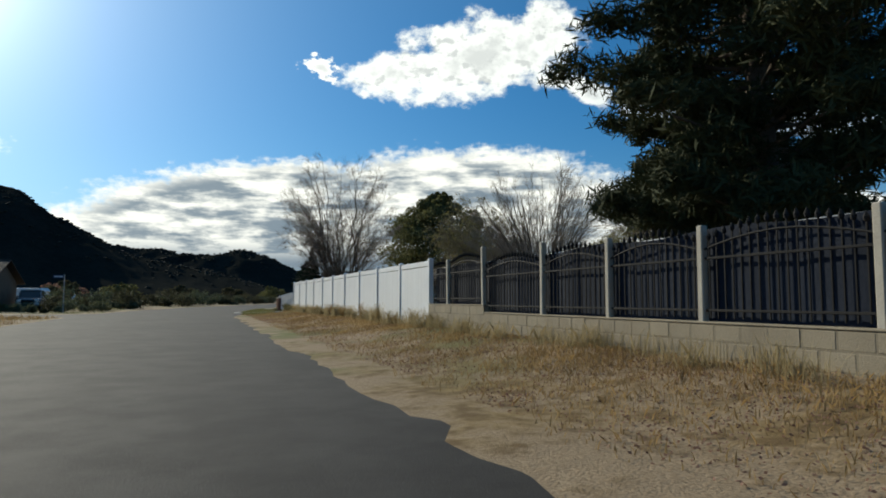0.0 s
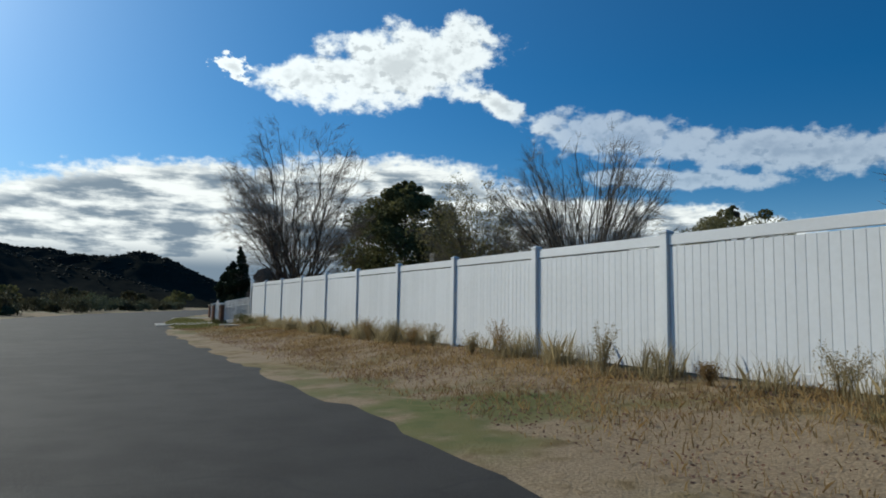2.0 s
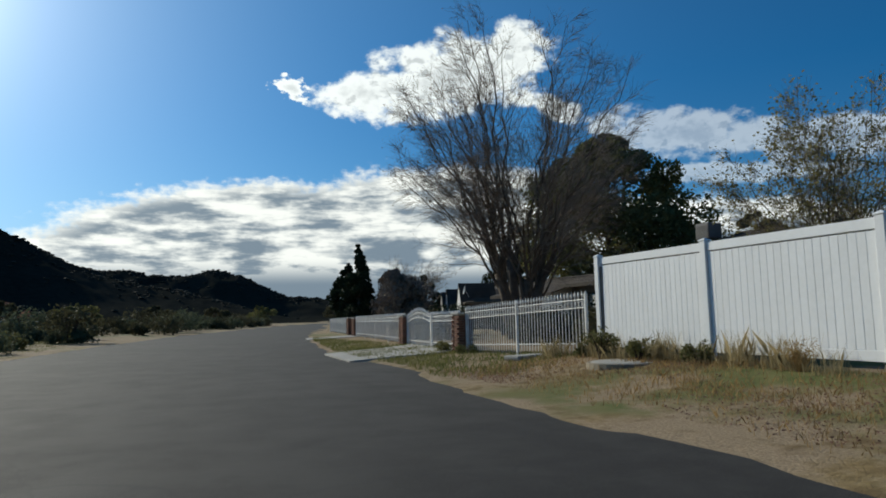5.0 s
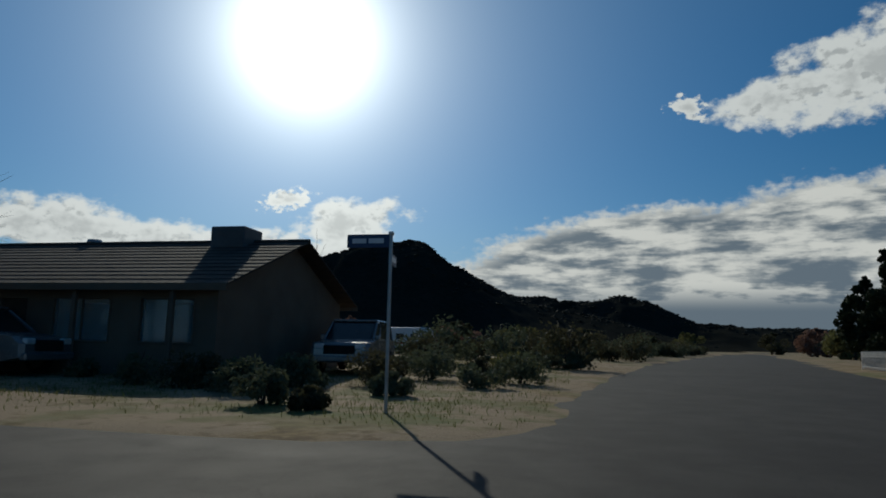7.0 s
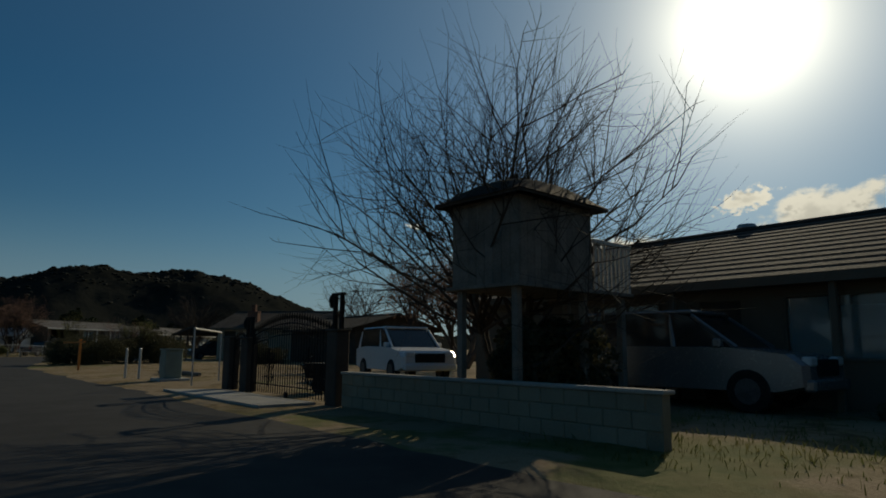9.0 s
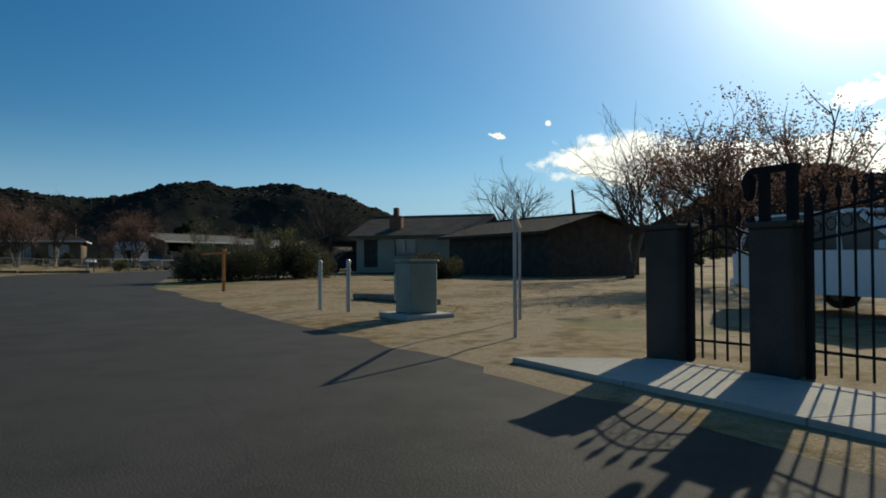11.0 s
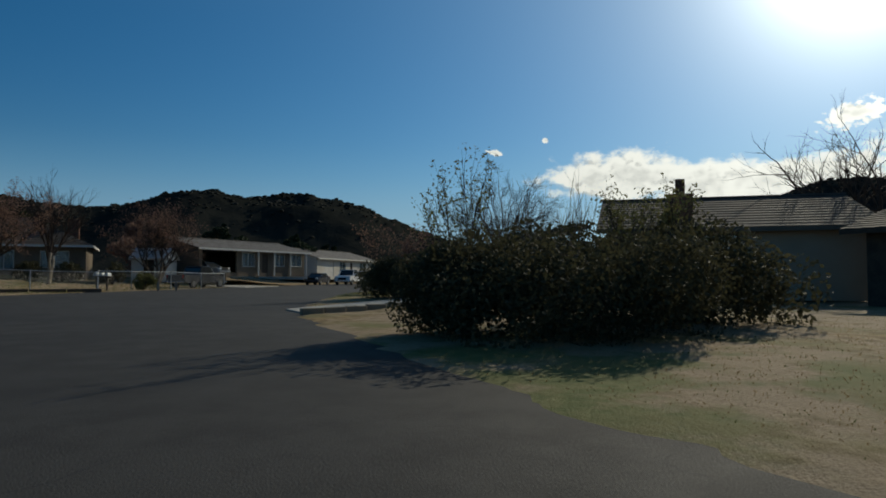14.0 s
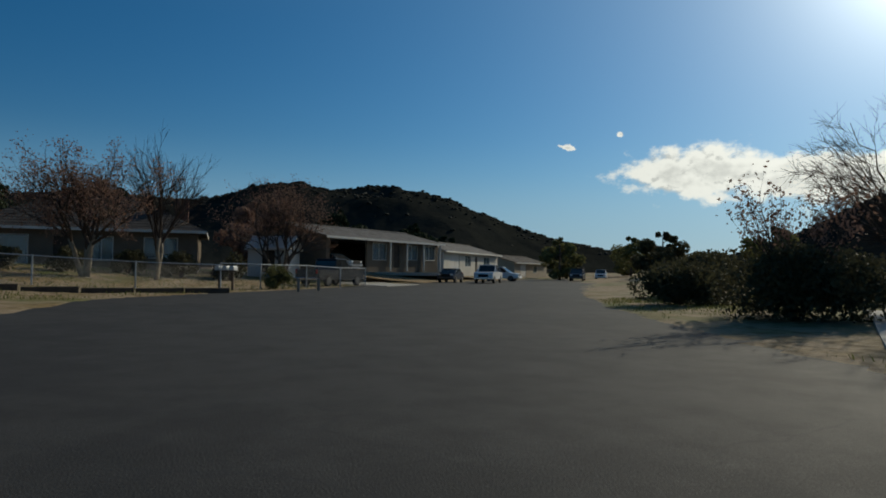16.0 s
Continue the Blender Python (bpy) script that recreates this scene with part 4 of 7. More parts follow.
def clumped(rng, n, x0, x1, y0, y1, clumps, spread):
    c = rng.uniform((x0, y0), (x1, y1), (clumps, 2))
    p = c[rng.integers(0, clumps, n)] + rng.normal(0, spread, (n, 2))
    ok = (p[:, 0] > x0) & (p[:, 0] < x1) & (p[:, 1] > y0) & (p[:, 1] < y1)
    p = p[ok]
    return p[inside_road(p[:, 0], p[:, 1]) < -0.25]


# ---- road A, east side: block wall with iron fence, then white vinyl fence ----
FX = 6.0
wall = thing("block_wall", "low tan concrete block wall under an iron fence", "wall", FX, 0, 0, kind="structure")
part("mortar", Shape().box(-0.085, 0.085, -1.0, 13.05, 0.05, 0.765).box(-0.085, 0.085, 13.05, 16.72, 0.05, 0.925), MORTAR, wall, "recessed mortar joints")
block_me = Shape().box(-0.09, 0.09, -0.193, 0.193, -0.098, 0.098, 0.012).mesh("block", BLOCK)
half_me = Shape().box(-0.09, 0.09, -0.093, 0.093, -0.098, 0.098, 0.012).mesh("block", BLOCK)
for row in range(4):
    y, shift = -1.0, 0.2 * (row % 2)
    y += 0.2 - shift
    while y < 16.6:
        top = 0.77 if y < 13.0 else 0.93
        z = top - 0.1 - 0.205 * row
        if z > 0.05:
            ob = part("block", block_me, None, wall)
            ob.location = (random.uniform(-0.004, 0.004), y, z)
        y += 0.4
cap = Shape().box(-0.1, 0.1, -1.0, 13.0, 0.772, 0.80, 0.008).box(-0.1, 0.1, 13.0, 16.7, 0.932, 0.96, 0.008)
part("cap", cap, BLOCK, wall, "smooth concrete cap")

iron = thing("iron_fence", "black wrought-iron picket fence with spear tips between pale posts", "fence", FX, 0, 0)
POSTS = [(1.9, 1.98), (4.18, 1.97), (6.47, 1.96), (8.45, 1.96), (10.52, 2.13), (13.16, 2.39), (15.38, 2.13), (16.62, 2.1)]
for y, top in POSTS[:-1]:
    p = part("post", Shape().box(-0.05, 0.05, y - 0.05, y + 0.05, 0.35, top + 0.01, 0.014), POST_STONE, iron, "pale square concrete post")
    p.rotation_euler = (random.uniform(-0.012, 0.012), random.uniform(-0.01, 0.01), 0)
picket_me = Shape()
picket_me.box(-0.008, 0.008, -0.008, 0.008, 0, 1.0)
picket_me.tube([(0, 0, 1.0), (0, 0, 1.015), (0, 0, 1.05), (0, 0, 1.11)], [0.010, 0.026, 0.030, 0.002], 6)
picket_me.box(-0.006, 0.006, -0.03, 0.03, 1.02, 1.032)
picket_me = picket_me.mesh("picket", IRON)
ends = [(-0.6, 1.95)] + POSTS
for (ya, _), (yb, _) in zip(ends, ends[1:]):
    base = 0.84 if yb < 13.2 else 1.0
    n = max(2, int((yb - ya) / 0.125))
    arch = 0.16 if yb - ya > 1.5 else 0.06
    for k in range(1, n):
        y = ya + (yb - ya) * k / n
        h = 0.93 + arch * math.sin(math.pi * k / n)
        ob = part("picket", picket_me, None, iron)
        ob.location, ob.scale = (0.0, y, base), (1, 1, h)
    for dz in (0.08, 0.72):
        part("rail", Shape().box(-0.014, 0.014, ya + 0.06, yb - 0.06, base + dz, base + dz + 0.03, 0.004), IRON, iron)
    part("rail", Shape().tube([(0, ya + (yb - ya) * k / 8, base + 0.84 + arch * math.sin(math.pi * k / 8)) for k in range(9)], [0.014] * 9, 5), IRON, iron, "arched top rail")
cloth = Shape()
ys = np.linspace(-1, 16.6, 90)
cloth.v = [(0.10 + 0.012 * math.sin(y * 5.1) + 0.008 * math.sin(y * 13.7), float(y), z) for y in ys for z in (0.5, 1.2, 1.93 + 0.03 * math.sin(y * 2.3))]
cloth.f = [(3 * i + j, 3 * i + 3 + j, 3 * i + 4 + j, 3 * i + 1 + j) for i in range(len(ys) - 1) for j in (0, 1)]
k0 = len(cloth.v)
cloth.v += [(x + 0.012, y, z) for x, y, z in cloth.v]
cloth.f += [tuple(k0 + i for i in f[::-1]) for f in cloth.f]
screen = thing("privacy_screen", "dark navy privacy cloth hung behind the iron fence", "privacy screen", FX, 0, 0)
part("cloth", cloth, SCREEN, screen, smooth=True)
part("support_rail", Shape().tube([(0.15, -1, 1.9), (0.15, 16.6, 1.9)], [0.02, 0.02], 6), GALV, screen)
for y in (-0.5, 3.0, 6.0, 9.0, 12.0, 15.0):
    part("support_post", Shape().tube([(0.16, y, 0.0), (0.16, y, 1.95)], [0.025, 0.025], 6), GALV, screen)

vinyl = thing("vinyl_fence", "tall white vinyl privacy fence with capped posts", "fence", FX, 16.81, 0)
SP = 2.851
board_me = Shape().prism([(-0.02, -0.0612), (0.014, -0.0612), (0.02, -0.0570), (0.02, 0.0570), (0.014, 0.0612), (-0.02, 0.0612)], 0, 1.46, m=Matrix(((-1, 0, 0, 0), (0, 0, 1, 0), (0, 1, 0, 0), (0, 0, 0, 1)))).mesh("board", VINYL)
post_me = Shape().box(-0.065, 0.065, -0.065, 0.065, -0.25, 1.80, 0.008).mesh("post", VINYL)
cap_me = Shape().box(-0.075, 0.075, -0.075, 0.075, 0.0, 0.025, 0.006).put([(-0.07, -0.07, 0.025), (0.07, -0.07, 0.025), (0.07, 0.07, 0.025), (-0.07, 0.07, 0.025), (0, 0, 0.06)], [(0, 1, 4), (1, 2, 4), (2, 3, 4), (3, 0, 4)]).mesh("post_cap", VINYL)
rail_me = Shape().box(-0.026, 0.026, 0.062, SP - 0.062, 0, 0.14, 0.006).mesh("rail", VINYL)


def fence_top(k):
    return 2.185 + 0.0095 * k


for k in range(11):
    z = fence_top(k) - 1.83
    p = part("post", post_me, None, vinyl)
    p.location = (0, SP * k, z)
    p.rotation_euler = (random.uniform(-0.006, 0.006), random.uniform(-0.006, 0.006), 0)
    part("post_cap", cap_me, None, p).location = (0, 0, 1.80)
    if k < 10:
        slope = math.atan2(fence_top(k + 1) - fence_top(k), SP)
        for dz, nm in ((1.64, "top_rail"), (0.02, "bottom_rail")):
            r = part(nm, rail_me, None, vinyl)
            r.location, r.rotation_euler = (0, SP * k, z + dz), (slope, 0, 0)
        n = 22
        for b in range(n):
            y = 0.075 + (SP - 0.15) * (b + 0.5) / n
            ob = part("board", board_me, None, vinyl)
            ob.location = (0.0, SP * k + y, z + 0.16 + y / SP * (fence_top(k + 1) - fence_top(k)) + random.uniform(-0.003, 0.003))

# ---- beyond the vinyl fence: brick pillars and white iron pickets ----
brick_me = Shape().box(-0.098, 0.098, -0.046, 0.046, -0.028, 0.028, 0.004).mesh("brick", BRICK)


def brick_pillar(x, y, h=1.12, label="square red brick gate pillar with a concrete cap"):
    z = gz(x, y) - 0.05
    t = thing("brick_pillar", label, "pillar", x, y, z, group="brick pillars along the white picket fence")
    part("core", Shape().box(-0.20, 0.20, -0.20, 0.20, 0, h), MORTAR, t, "mortar joints")
    for row in range(int(h / 0.068)):
        zz = 0.034 + row * 0.068
        for side in range(4):
            for k in (-1, 1):
                ob = part("brick", brick_me, None, t)
                o = 0.052 * (1 if row % 2 else -1)
                ob.matrix_local = Matrix.Rotation(side * math.pi / 2, 4, "Z") @ Matrix.Translation((k * 0.103 + o, -0.166, zz))
    part("cap", Shape().box(-0.25, 0.25, -0.25, 0.25, h, h + 0.06, 0.015), CONCRETE, t)
    return t


for x, y in ((5.8, 51.7), (6.4, 58.3), (8.38, 73.2), (8.9, 76.6)):
    brick_pillar(x, y)
wp = Shape()
wp.tube([(0, 0, 0), (0, 0, 1.0)], [0.011, 0.011], 6)
wp.tube([(0, 0, 1.0), (0, 0, 1.02), (0, 0, 1.05), (0, 0, 1.11)], [0.012, 0.026, 0.022, 0.002], 6)
wp = wp.mesh("picket", WHITE_IRON)


def white_pickets(x0, y0, x1, y1, h, label, name="picket_fence", arch=0.0, mid_posts=(), m=None):
    n = max(3, int(math.hypot(x1 - x0, y1 - y0) / 0.125))
    z0, z1 = gz(x0, y0), gz(x1, y1)
    rz = math.degrees(math.atan2(y1 - y0, x1 - x0))
    L = math.hypot(x1 - x0, y1 - y0)
    t = thing(name, label, "fence" if "fence" in name else "gate", x0, y0, 0, rz)
    for k in range(1, n):
        f = k / n
        ob = part("picket", m or wp, None, t)
        ob.location = (L * f, 0, z0 + (z1 - z0) * f + 0.05)
        ob.scale = (1, 1, h * (1 + arch * math.sin(math.pi * f)))
    for dz in (0.14, 0.80, 0.95):
        pts = [(L * i / 8, 0, z0 + (z1 - z0) * i / 8 + 0.05 + dz * h * (1 + (arch * math.sin(math.pi * i / 8) if dz > 0.5 else 0))) for i in range(9)]
        part("rail", Shape().tube(pts, [0.014] * 9, 5), IRON if m else WHITE_IRON, t)
    ring = Shape().tube([(0.042 * math.cos(a), 0, 0.055 * math.sin(a)) for a in [i * math.pi / 4 for i in range(9)]], [0.006] * 9, 4, cap=False).mesh("scroll_ring", IRON if m else WHITE_IRON)
    for k in range(n):
        f = (k + 0.5) / n
        part("scroll_ring", ring, None, t).location = (L * f, 0, z0 + (z1 - z0) * f + 0.05 + 0.875 * h * (1 + arch * math.sin(math.pi * f)))
    for f in (0, 1, *mid_posts):
        b = z0 + (z1 - z0) * f
        part("post", Shape().box(L * f - 0.03, L * f + 0.03, -0.03, 0.03, b - 0.1, b + 1.1 * h, 0.006).tube([(L * f, 0, b + 1.1 * h), (L * f, 0, b + 1.1 * h + 0.05)], [0.03, 0.012], 8), IRON if m else WHITE_IRON, t)
    return t


white_pickets(5.95, 45.75, 5.82, 51.4, 1.13, "white wrought-iron picket fence with scrollwork and spear tips", mid_posts=(0.5,))
white_pickets(5.85, 52.0, 6.0, 54.6, 1.05, "white iron driveway gate leaf closed beside a brick pillar", "iron_gate", 0.0)
white_pickets(6.05, 54.75, 6.35, 58.0, 1.0, "white iron driveway gate leaf with an arched top", "iron_gate", 0.22)
white_pickets(6.45, 58.6, 8.3, 72.9, 1.05, "long white iron picket fence between brick pillars", mid_posts=(0.25, 0.5, 0.75))
white_pickets(8.95, 76.9, 11.0, 92.0, 1.0, "far white iron picket fence beside the street", mid_posts=(0.5,))


def slab_pad(label, corners, nx, ny, lift=0.045, name="driveway"):
    """A concrete apron cast in several slabs with open joints."""
    t = thing(name, label, "driveway", kind="structure")
    a, b, c, d = [np.array(p, float) for p in corners]
    for i in range(nx):
        for j in range(ny):
            q = []
            for u, v in ((i, j), (i + 1, j), (i + 1, j + 1), (i, j + 1)):
                e = 0.006
                uu = (u + (e if u == i else -e)) / nx
                vv = (v + (e if v == j else -e)) / ny
                p = (a * (1 - uu) + b * uu) * (1 - vv) + (d * (1 - uu) + c * uu) * vv
                q.append((p[0], p[1], max(gz(p[0], p[1]), 0.0) + lift + random.uniform(-0.006, 0.006)))
            part("slab", Shape().put(q + [(x, y, z - 0.25) for x, y, z in q], [(0, 1, 2, 3), (7, 6, 5, 4), (0, 4, 5, 1), (1, 5, 6, 2), (2, 6, 7, 3), (3, 7, 4, 0)]), CONCRETE, t)
    return t


slab_pad("cracked concrete driveway apron in front of the white gates", [(2.3, 51.0), (6.2, 52.2), (6.5, 57.8), (2.5, 55.0)], 3, 3)
slab_pad("small concrete driveway apron further up the street", [(4.9, 70.6), (8.2, 71.6), (8.6, 75.0), (5.5, 74.2)], 2, 2)
lid = thing("utility_cover", "round concrete utility cover set in the grass verge", "utility cover", 5.1, 43.5, gz(5.1, 43.5))
part("cover", Shape().tube([(0, 0, -0.1), (0, 0, 0.02), (0, 0, 0.03)], [0.55, 0.55, 0.53], 28), CONCRETE, lid)
part("rim", Shape().tube([(0, 0, -0.1), (0, 0, 0.012)], [0.64, 0.62], 28), MORTAR, lid)
st = thing("paving_stone", "flat pale paving stone lying in the grass", "stone", 5.5, 47.4, gz(5.5, 47.4))
part("stone", Shape().box(-0.6, 0.6, -0.22, 0.22, -0.05, 0.06, 0.03, m=pose(0, 0, 0, 0, 0, 20)), CONCRETE, st)


# ---- houses ----
def house(label, x, y, rz, L, D, eave, ridge, hip, wall_m, roof_m, openings, oh=0.55, chimney=None, cooler=None, z=None, name="house", posts=(), trim_m=TRIM):
    """A one-storey house; its front looks along its own -y. openings: (x0, x1, z0, z1, kind) in the front wall."""
    z = gz(x, y) if z is None else z
    t = thing(name, label, "house", x, y, z, rz)
    th = 0.18
    front = sorted(openings)
    xs = sorted({-L / 2, L / 2, *[o[0] for o in front], *[o[1] for o in front]})
    zs = sorted({-0.4, eave, *[o[2] for o in front], *[o[3] for o in front]})
    solid = {(i, k): not any(o[0] <= (xs[i] + xs[i + 1]) / 2 <= o[1] and o[2] <= (zs[k] + zs[k + 1]) / 2 <= o[3] for o in front)
             for i in range(len(xs) - 1) for k in range(len(zs) - 1)}
    w, nz = Shape(), len(zs)
    w.v = [(x, y, z) for y in (-D / 2, -D / 2 + th) for x in xs for z in zs]
    back = len(xs) * nz
    for (i, k), s in solid.items():
        if not s:
            continue
        q = [i * nz + k, (i + 1) * nz + k, (i + 1) * nz + k + 1, i * nz + k + 1]
        w.f += [tuple(q), tuple(back + n for n in q[::-1])]
        for (di, dk), (e0, e1) in (((0, -1), (0, 1)), ((1, 0), (1, 2)), ((0, 1), (2, 3)), ((-1, 0), (3, 0))):
            if not solid.get((i + di, k + dk), False):
                w.f.append((q[e0], back + q[e0], back + q[e1], q[e1]))
    part("wall", w, wall_m, t)
    part("wall", Shape().box(-L / 2, L / 2, D / 2 - th, D / 2, -0.4, eave), wall_m, t)
    for sx in (-L / 2, L / 2 - th):
        g = Shape().box(sx, sx + th, -D / 2 + th, D / 2 - th, -0.4, eave)
        if not (hip is True or (hip == -1 and sx < 0) or (hip == 1 and sx > 0)):
            g = Shape().put([(sx + a, y_, z_) for a in (0, th) for y_, z_ in ((-D / 2 + th, -0.4), (D / 2 - th, -0.4), (D / 2 - th, eave), (0, ridge - 0.12), (-D / 2 + th, eave))],
                            [(4, 3, 2, 1, 0), (5, 6, 7, 8, 9), (0, 1, 6, 5), (1, 2, 7, 6), (2, 3, 8, 7), (3, 4, 9, 8), (4, 0, 5, 9)])
        part("wall", g, wall_m, t)
    part("floor", Shape().box(-L / 2 + th, L / 2 - th, -D / 2 + th, D / 2 - th, -0.1, 0.0), CONCRETE, t)
    part("ceiling", Shape().box(-L / 2 + th, L / 2 - th, -D / 2 + th, D / 2 - th, eave - 0.06, eave - 0.01), STUCCO, t)
    for x0, x1, z0, z1, k in front:
        if k == "window":
            o = part("window", Shape().box(x0 - 0.05, x1 + 0.05, -D / 2 - 0.04, -D / 2 + 0.0, z0 - 0.06, z0, 0.01).box(x0 - 0.05, x1 + 0.05, -D / 2 - 0.03, -D / 2 + 0.0, z1, z1 + 0.05, 0.01).box(x0 - 0.05, x0, -D / 2 - 0.03, -D / 2 + 0.0, z0, z1, 0.01).box(x1, x1 + 0.05, -D / 2 - 0.03, -D / 2 + 0.0, z0, z1, 0.01).box((x0 + x1) / 2 - 0.02, (x0 + x1) / 2 + 0.02, -D / 2 + 0.03, -D / 2 + 0.07, z0, z1), trim_m, t)
            g = part("pane", Shape().box(x0, x1, -D / 2 + 0.07, -D / 2 + 0.08, z0, z1), GLASS, o)
            part("curtain", Shape().box(x0 - 0.1, x0 + 0.35 * (x1 - x0), -D / 2 + 0.3, -D / 2 + 0.33, z0 - 0.1, z1 + 0.1), TRIM, o, "pale curtain")
        elif k == "door":
            o = part("door", Shape().box(x0 + 0.01, x1 - 0.01, -D / 2 + 0.05, -D / 2 + 0.10, 0.0, z1 - 0.01, 0.01), DARK_WOOD, t)
            part("handle", Shape().tube([(x1 - 0.12, -D / 2 + 0.02, 1.0), (x1 - 0.12, -D / 2 + 0.05, 1.0)], [0.03, 0.025], 8), CHROME, o)
        elif k == "garage":
            o = part("garage_door", Shape().box(x0 + 0.02, x1 - 0.02, -D / 2 + 0.06, -D / 2 + 0.10, 0.0, z1), TRIM, t, "white sectional garage door")
            for r in range(4):
                for c in range(4):
                    u0, v0 = x0 + 0.08 + (x1 - x0 - 0.1) * c / 4, 0.06 + (z1 - 0.08) * r / 4
                    part("panel", Shape().box(u0, u0 + (x1 - x0) / 4 - 0.12, -D / 2 + 0.045, -D / 2 + 0.062, v0, v0 + z1 / 4 - 0.12, 0.008), TRIM, o)
    # roof in overlapping courses
    N = 12
    run = D / 2 + oh
    hips = (hip in (True, -1), hip in (True, 1))  # west end, east end

    def reach(u):
        return [L / 2 + oh - (run * u if h else 0) for h in hips]

    hl, hr = reach(1.0)
    ro = part("roof", Shape().tube([(-hl, 0, ridge + 0.03), (hr, 0, ridge + 0.03)], [0.09, 0.09], 6), roof_m, t)
    for s in (-1, 1):
        for k in range(N):
            u0, u1 = k / N, (k + 1.25) / N
            u1 = min(u1, 1.0)
            q = []
            for u, lift in ((u0, 0.05), (u1, 0.02)):
                hl, hr = reach(u)
                yy, zz = s * run * (1 - u), eave - 0.1 + (ridge - eave + 0.1) * u + lift
                q += [(-hl, yy, zz), (hr, yy, zz)]
            top = [q[0], q[1], q[3], q[2]]
            low = [(a, b, c - 0.05) for a, b, c in top]
            part("shingle_course", Shape().put(top + low, [(0, 1, 2, 3) if s < 0 else (3, 2, 1, 0), (7, 6, 5, 4), (0, 4, 5, 1), (1, 5, 6, 2), (2, 6, 7, 3), (3, 7, 4, 0)]), roof_m, ro)
        if hips[(s + 1) // 2]:
            for k in range(N):
                u0, u1 = k / N, min((k + 1.25) / N, 1.0)
                q = []
                for u, lift in ((u0, 0.05), (u1, 0.02)):
                    hx, hy, zz = L / 2 + oh - run * u, run * (1 - u), eave - 0.1 + (ridge - eave + 0.1) * u + lift
                    q += [(s * hx, -hy, zz), (s * hx, hy, zz)]
                top = [q[0], q[1], q[3], q[2]]
                part("shingle_course", Shape().put(top + [(a, b, c - 0.05) for a, b, c in top], [(0, 1, 2, 3), (7, 6, 5, 4), (0, 4, 5, 1), (1, 5, 6, 2), (2, 6, 7, 3), (3, 7, 4, 0)]), roof_m, ro)
    for s in (-1, 1):
        part("fascia", Shape().box(-L / 2 - oh, L / 2 + oh, s * run - 0.02, s * run + 0.02, eave - 0.24, eave - 0.06), trim_m, ro)
        if hips[(s + 1) // 2]:
            part("fascia", Shape().box(s * (L / 2 + oh) - 0.02, s * (L / 2 + oh) + 0.02, -run, run, eave - 0.24, eave - 0.06), trim_m, ro)
    if chimney:
        cx, cy, w_, top = chimney
        part("chimney", Shape().box(cx - w_ / 2, cx + w_ / 2, cy - 0.3, cy + 0.3, eave - 0.2, top, 0.02).box(cx - w_ / 2 - 0.05, cx + w_ / 2 + 0.05, cy - 0.35, cy + 0.35, top, top + 0.08, 0.02), BRICK if chimney[2] < 1.1 else STUCCO_TAN, ro)
    if cooler:
        cx, cy, w_, base, h_ = cooler
        c = part("roof_cooler", Shape().box(cx - w_ / 2, cx + w_ / 2, cy - w_ / 2, cy + w_ / 2, base, base + h_, 0.03), COOLER, ro, "boxy evaporative cooler")
        for k in range(6):
            part("louvre", Shape().box(cx - w_ / 2 + 0.08, cx + w_ / 2 - 0.08, cy - w_ / 2 - 0.025, cy - w_ / 2 - 0.004, base + 0.12 + k * (h_ - 0.2) / 6, base + 0.16 + k * (h_ - 0.2) / 6), COOLER, c)
        part("leg", Shape().box(cx - w_ / 2 + 0.05, cx - w_ / 2 + 0.1, cy - 0.05, cy + 0.05, base - 0.5, base), COOLER, c)
        part("leg", Shape().box(cx + w_ / 2 - 0.1, cx + w_ / 2 - 0.05, cy - 0.05, cy + 0.05, base - 0.5, base), COOLER, c)
    for px_ in posts:
        part("porch_post", Shape().box(px_ - 0.06, px_ + 0.06, -run + 0.1, -run + 0.22, -0.3, eave - 0.1, 0.01), trim_m, t)
    return t


W_, D_, O_ = "window", "door", "open"
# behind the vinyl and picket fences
ranch = house("brown-roofed ranch house behind the white picket fence", 24.5, 57.5, -90, 15, 12, 2.75, 4.9, True, STUCCO_BROWN_OR_SHADE, SHINGLE,
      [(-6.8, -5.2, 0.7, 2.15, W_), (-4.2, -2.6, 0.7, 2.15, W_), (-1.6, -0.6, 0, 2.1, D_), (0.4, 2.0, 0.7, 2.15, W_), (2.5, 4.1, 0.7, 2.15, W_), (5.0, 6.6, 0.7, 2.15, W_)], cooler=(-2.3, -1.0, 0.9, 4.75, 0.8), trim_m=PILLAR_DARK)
for gx_ in (-4.7, -1.6, 2.9):
    part("window_shutter", Shape().box(gx_ - 0.75, gx_ + 0.75, -6.09, -6.03, 0.85, 2.05, 0.01), STUCCO_WHITE, ranch, "white panel over the window")
garage = house("low white garage with a sectional door beyond the gates", 20.2, 68.1, -84, 5.0, 6.0, 2.3, 3.2, False, STUCCO_WHITE, SHINGLE, [(-1.1, 1.9, 0, 2.0, "garage")], name="garage", trim_m=PILLAR_DARK)
cottage = house("low dark-roofed house with three steep white gables", 26.7, 88.8, -105, 16.0, 9.0, 2.25, 3.9, True, STUCCO_BROWN_OR_SHADE, SHINGLE, [(2.2, 3.8, 0.8, 2.0, W_), (0.6, 1.5, 0, 2.05, D_)], trim_m=STUCCO_BROWN_OR_SHADE)
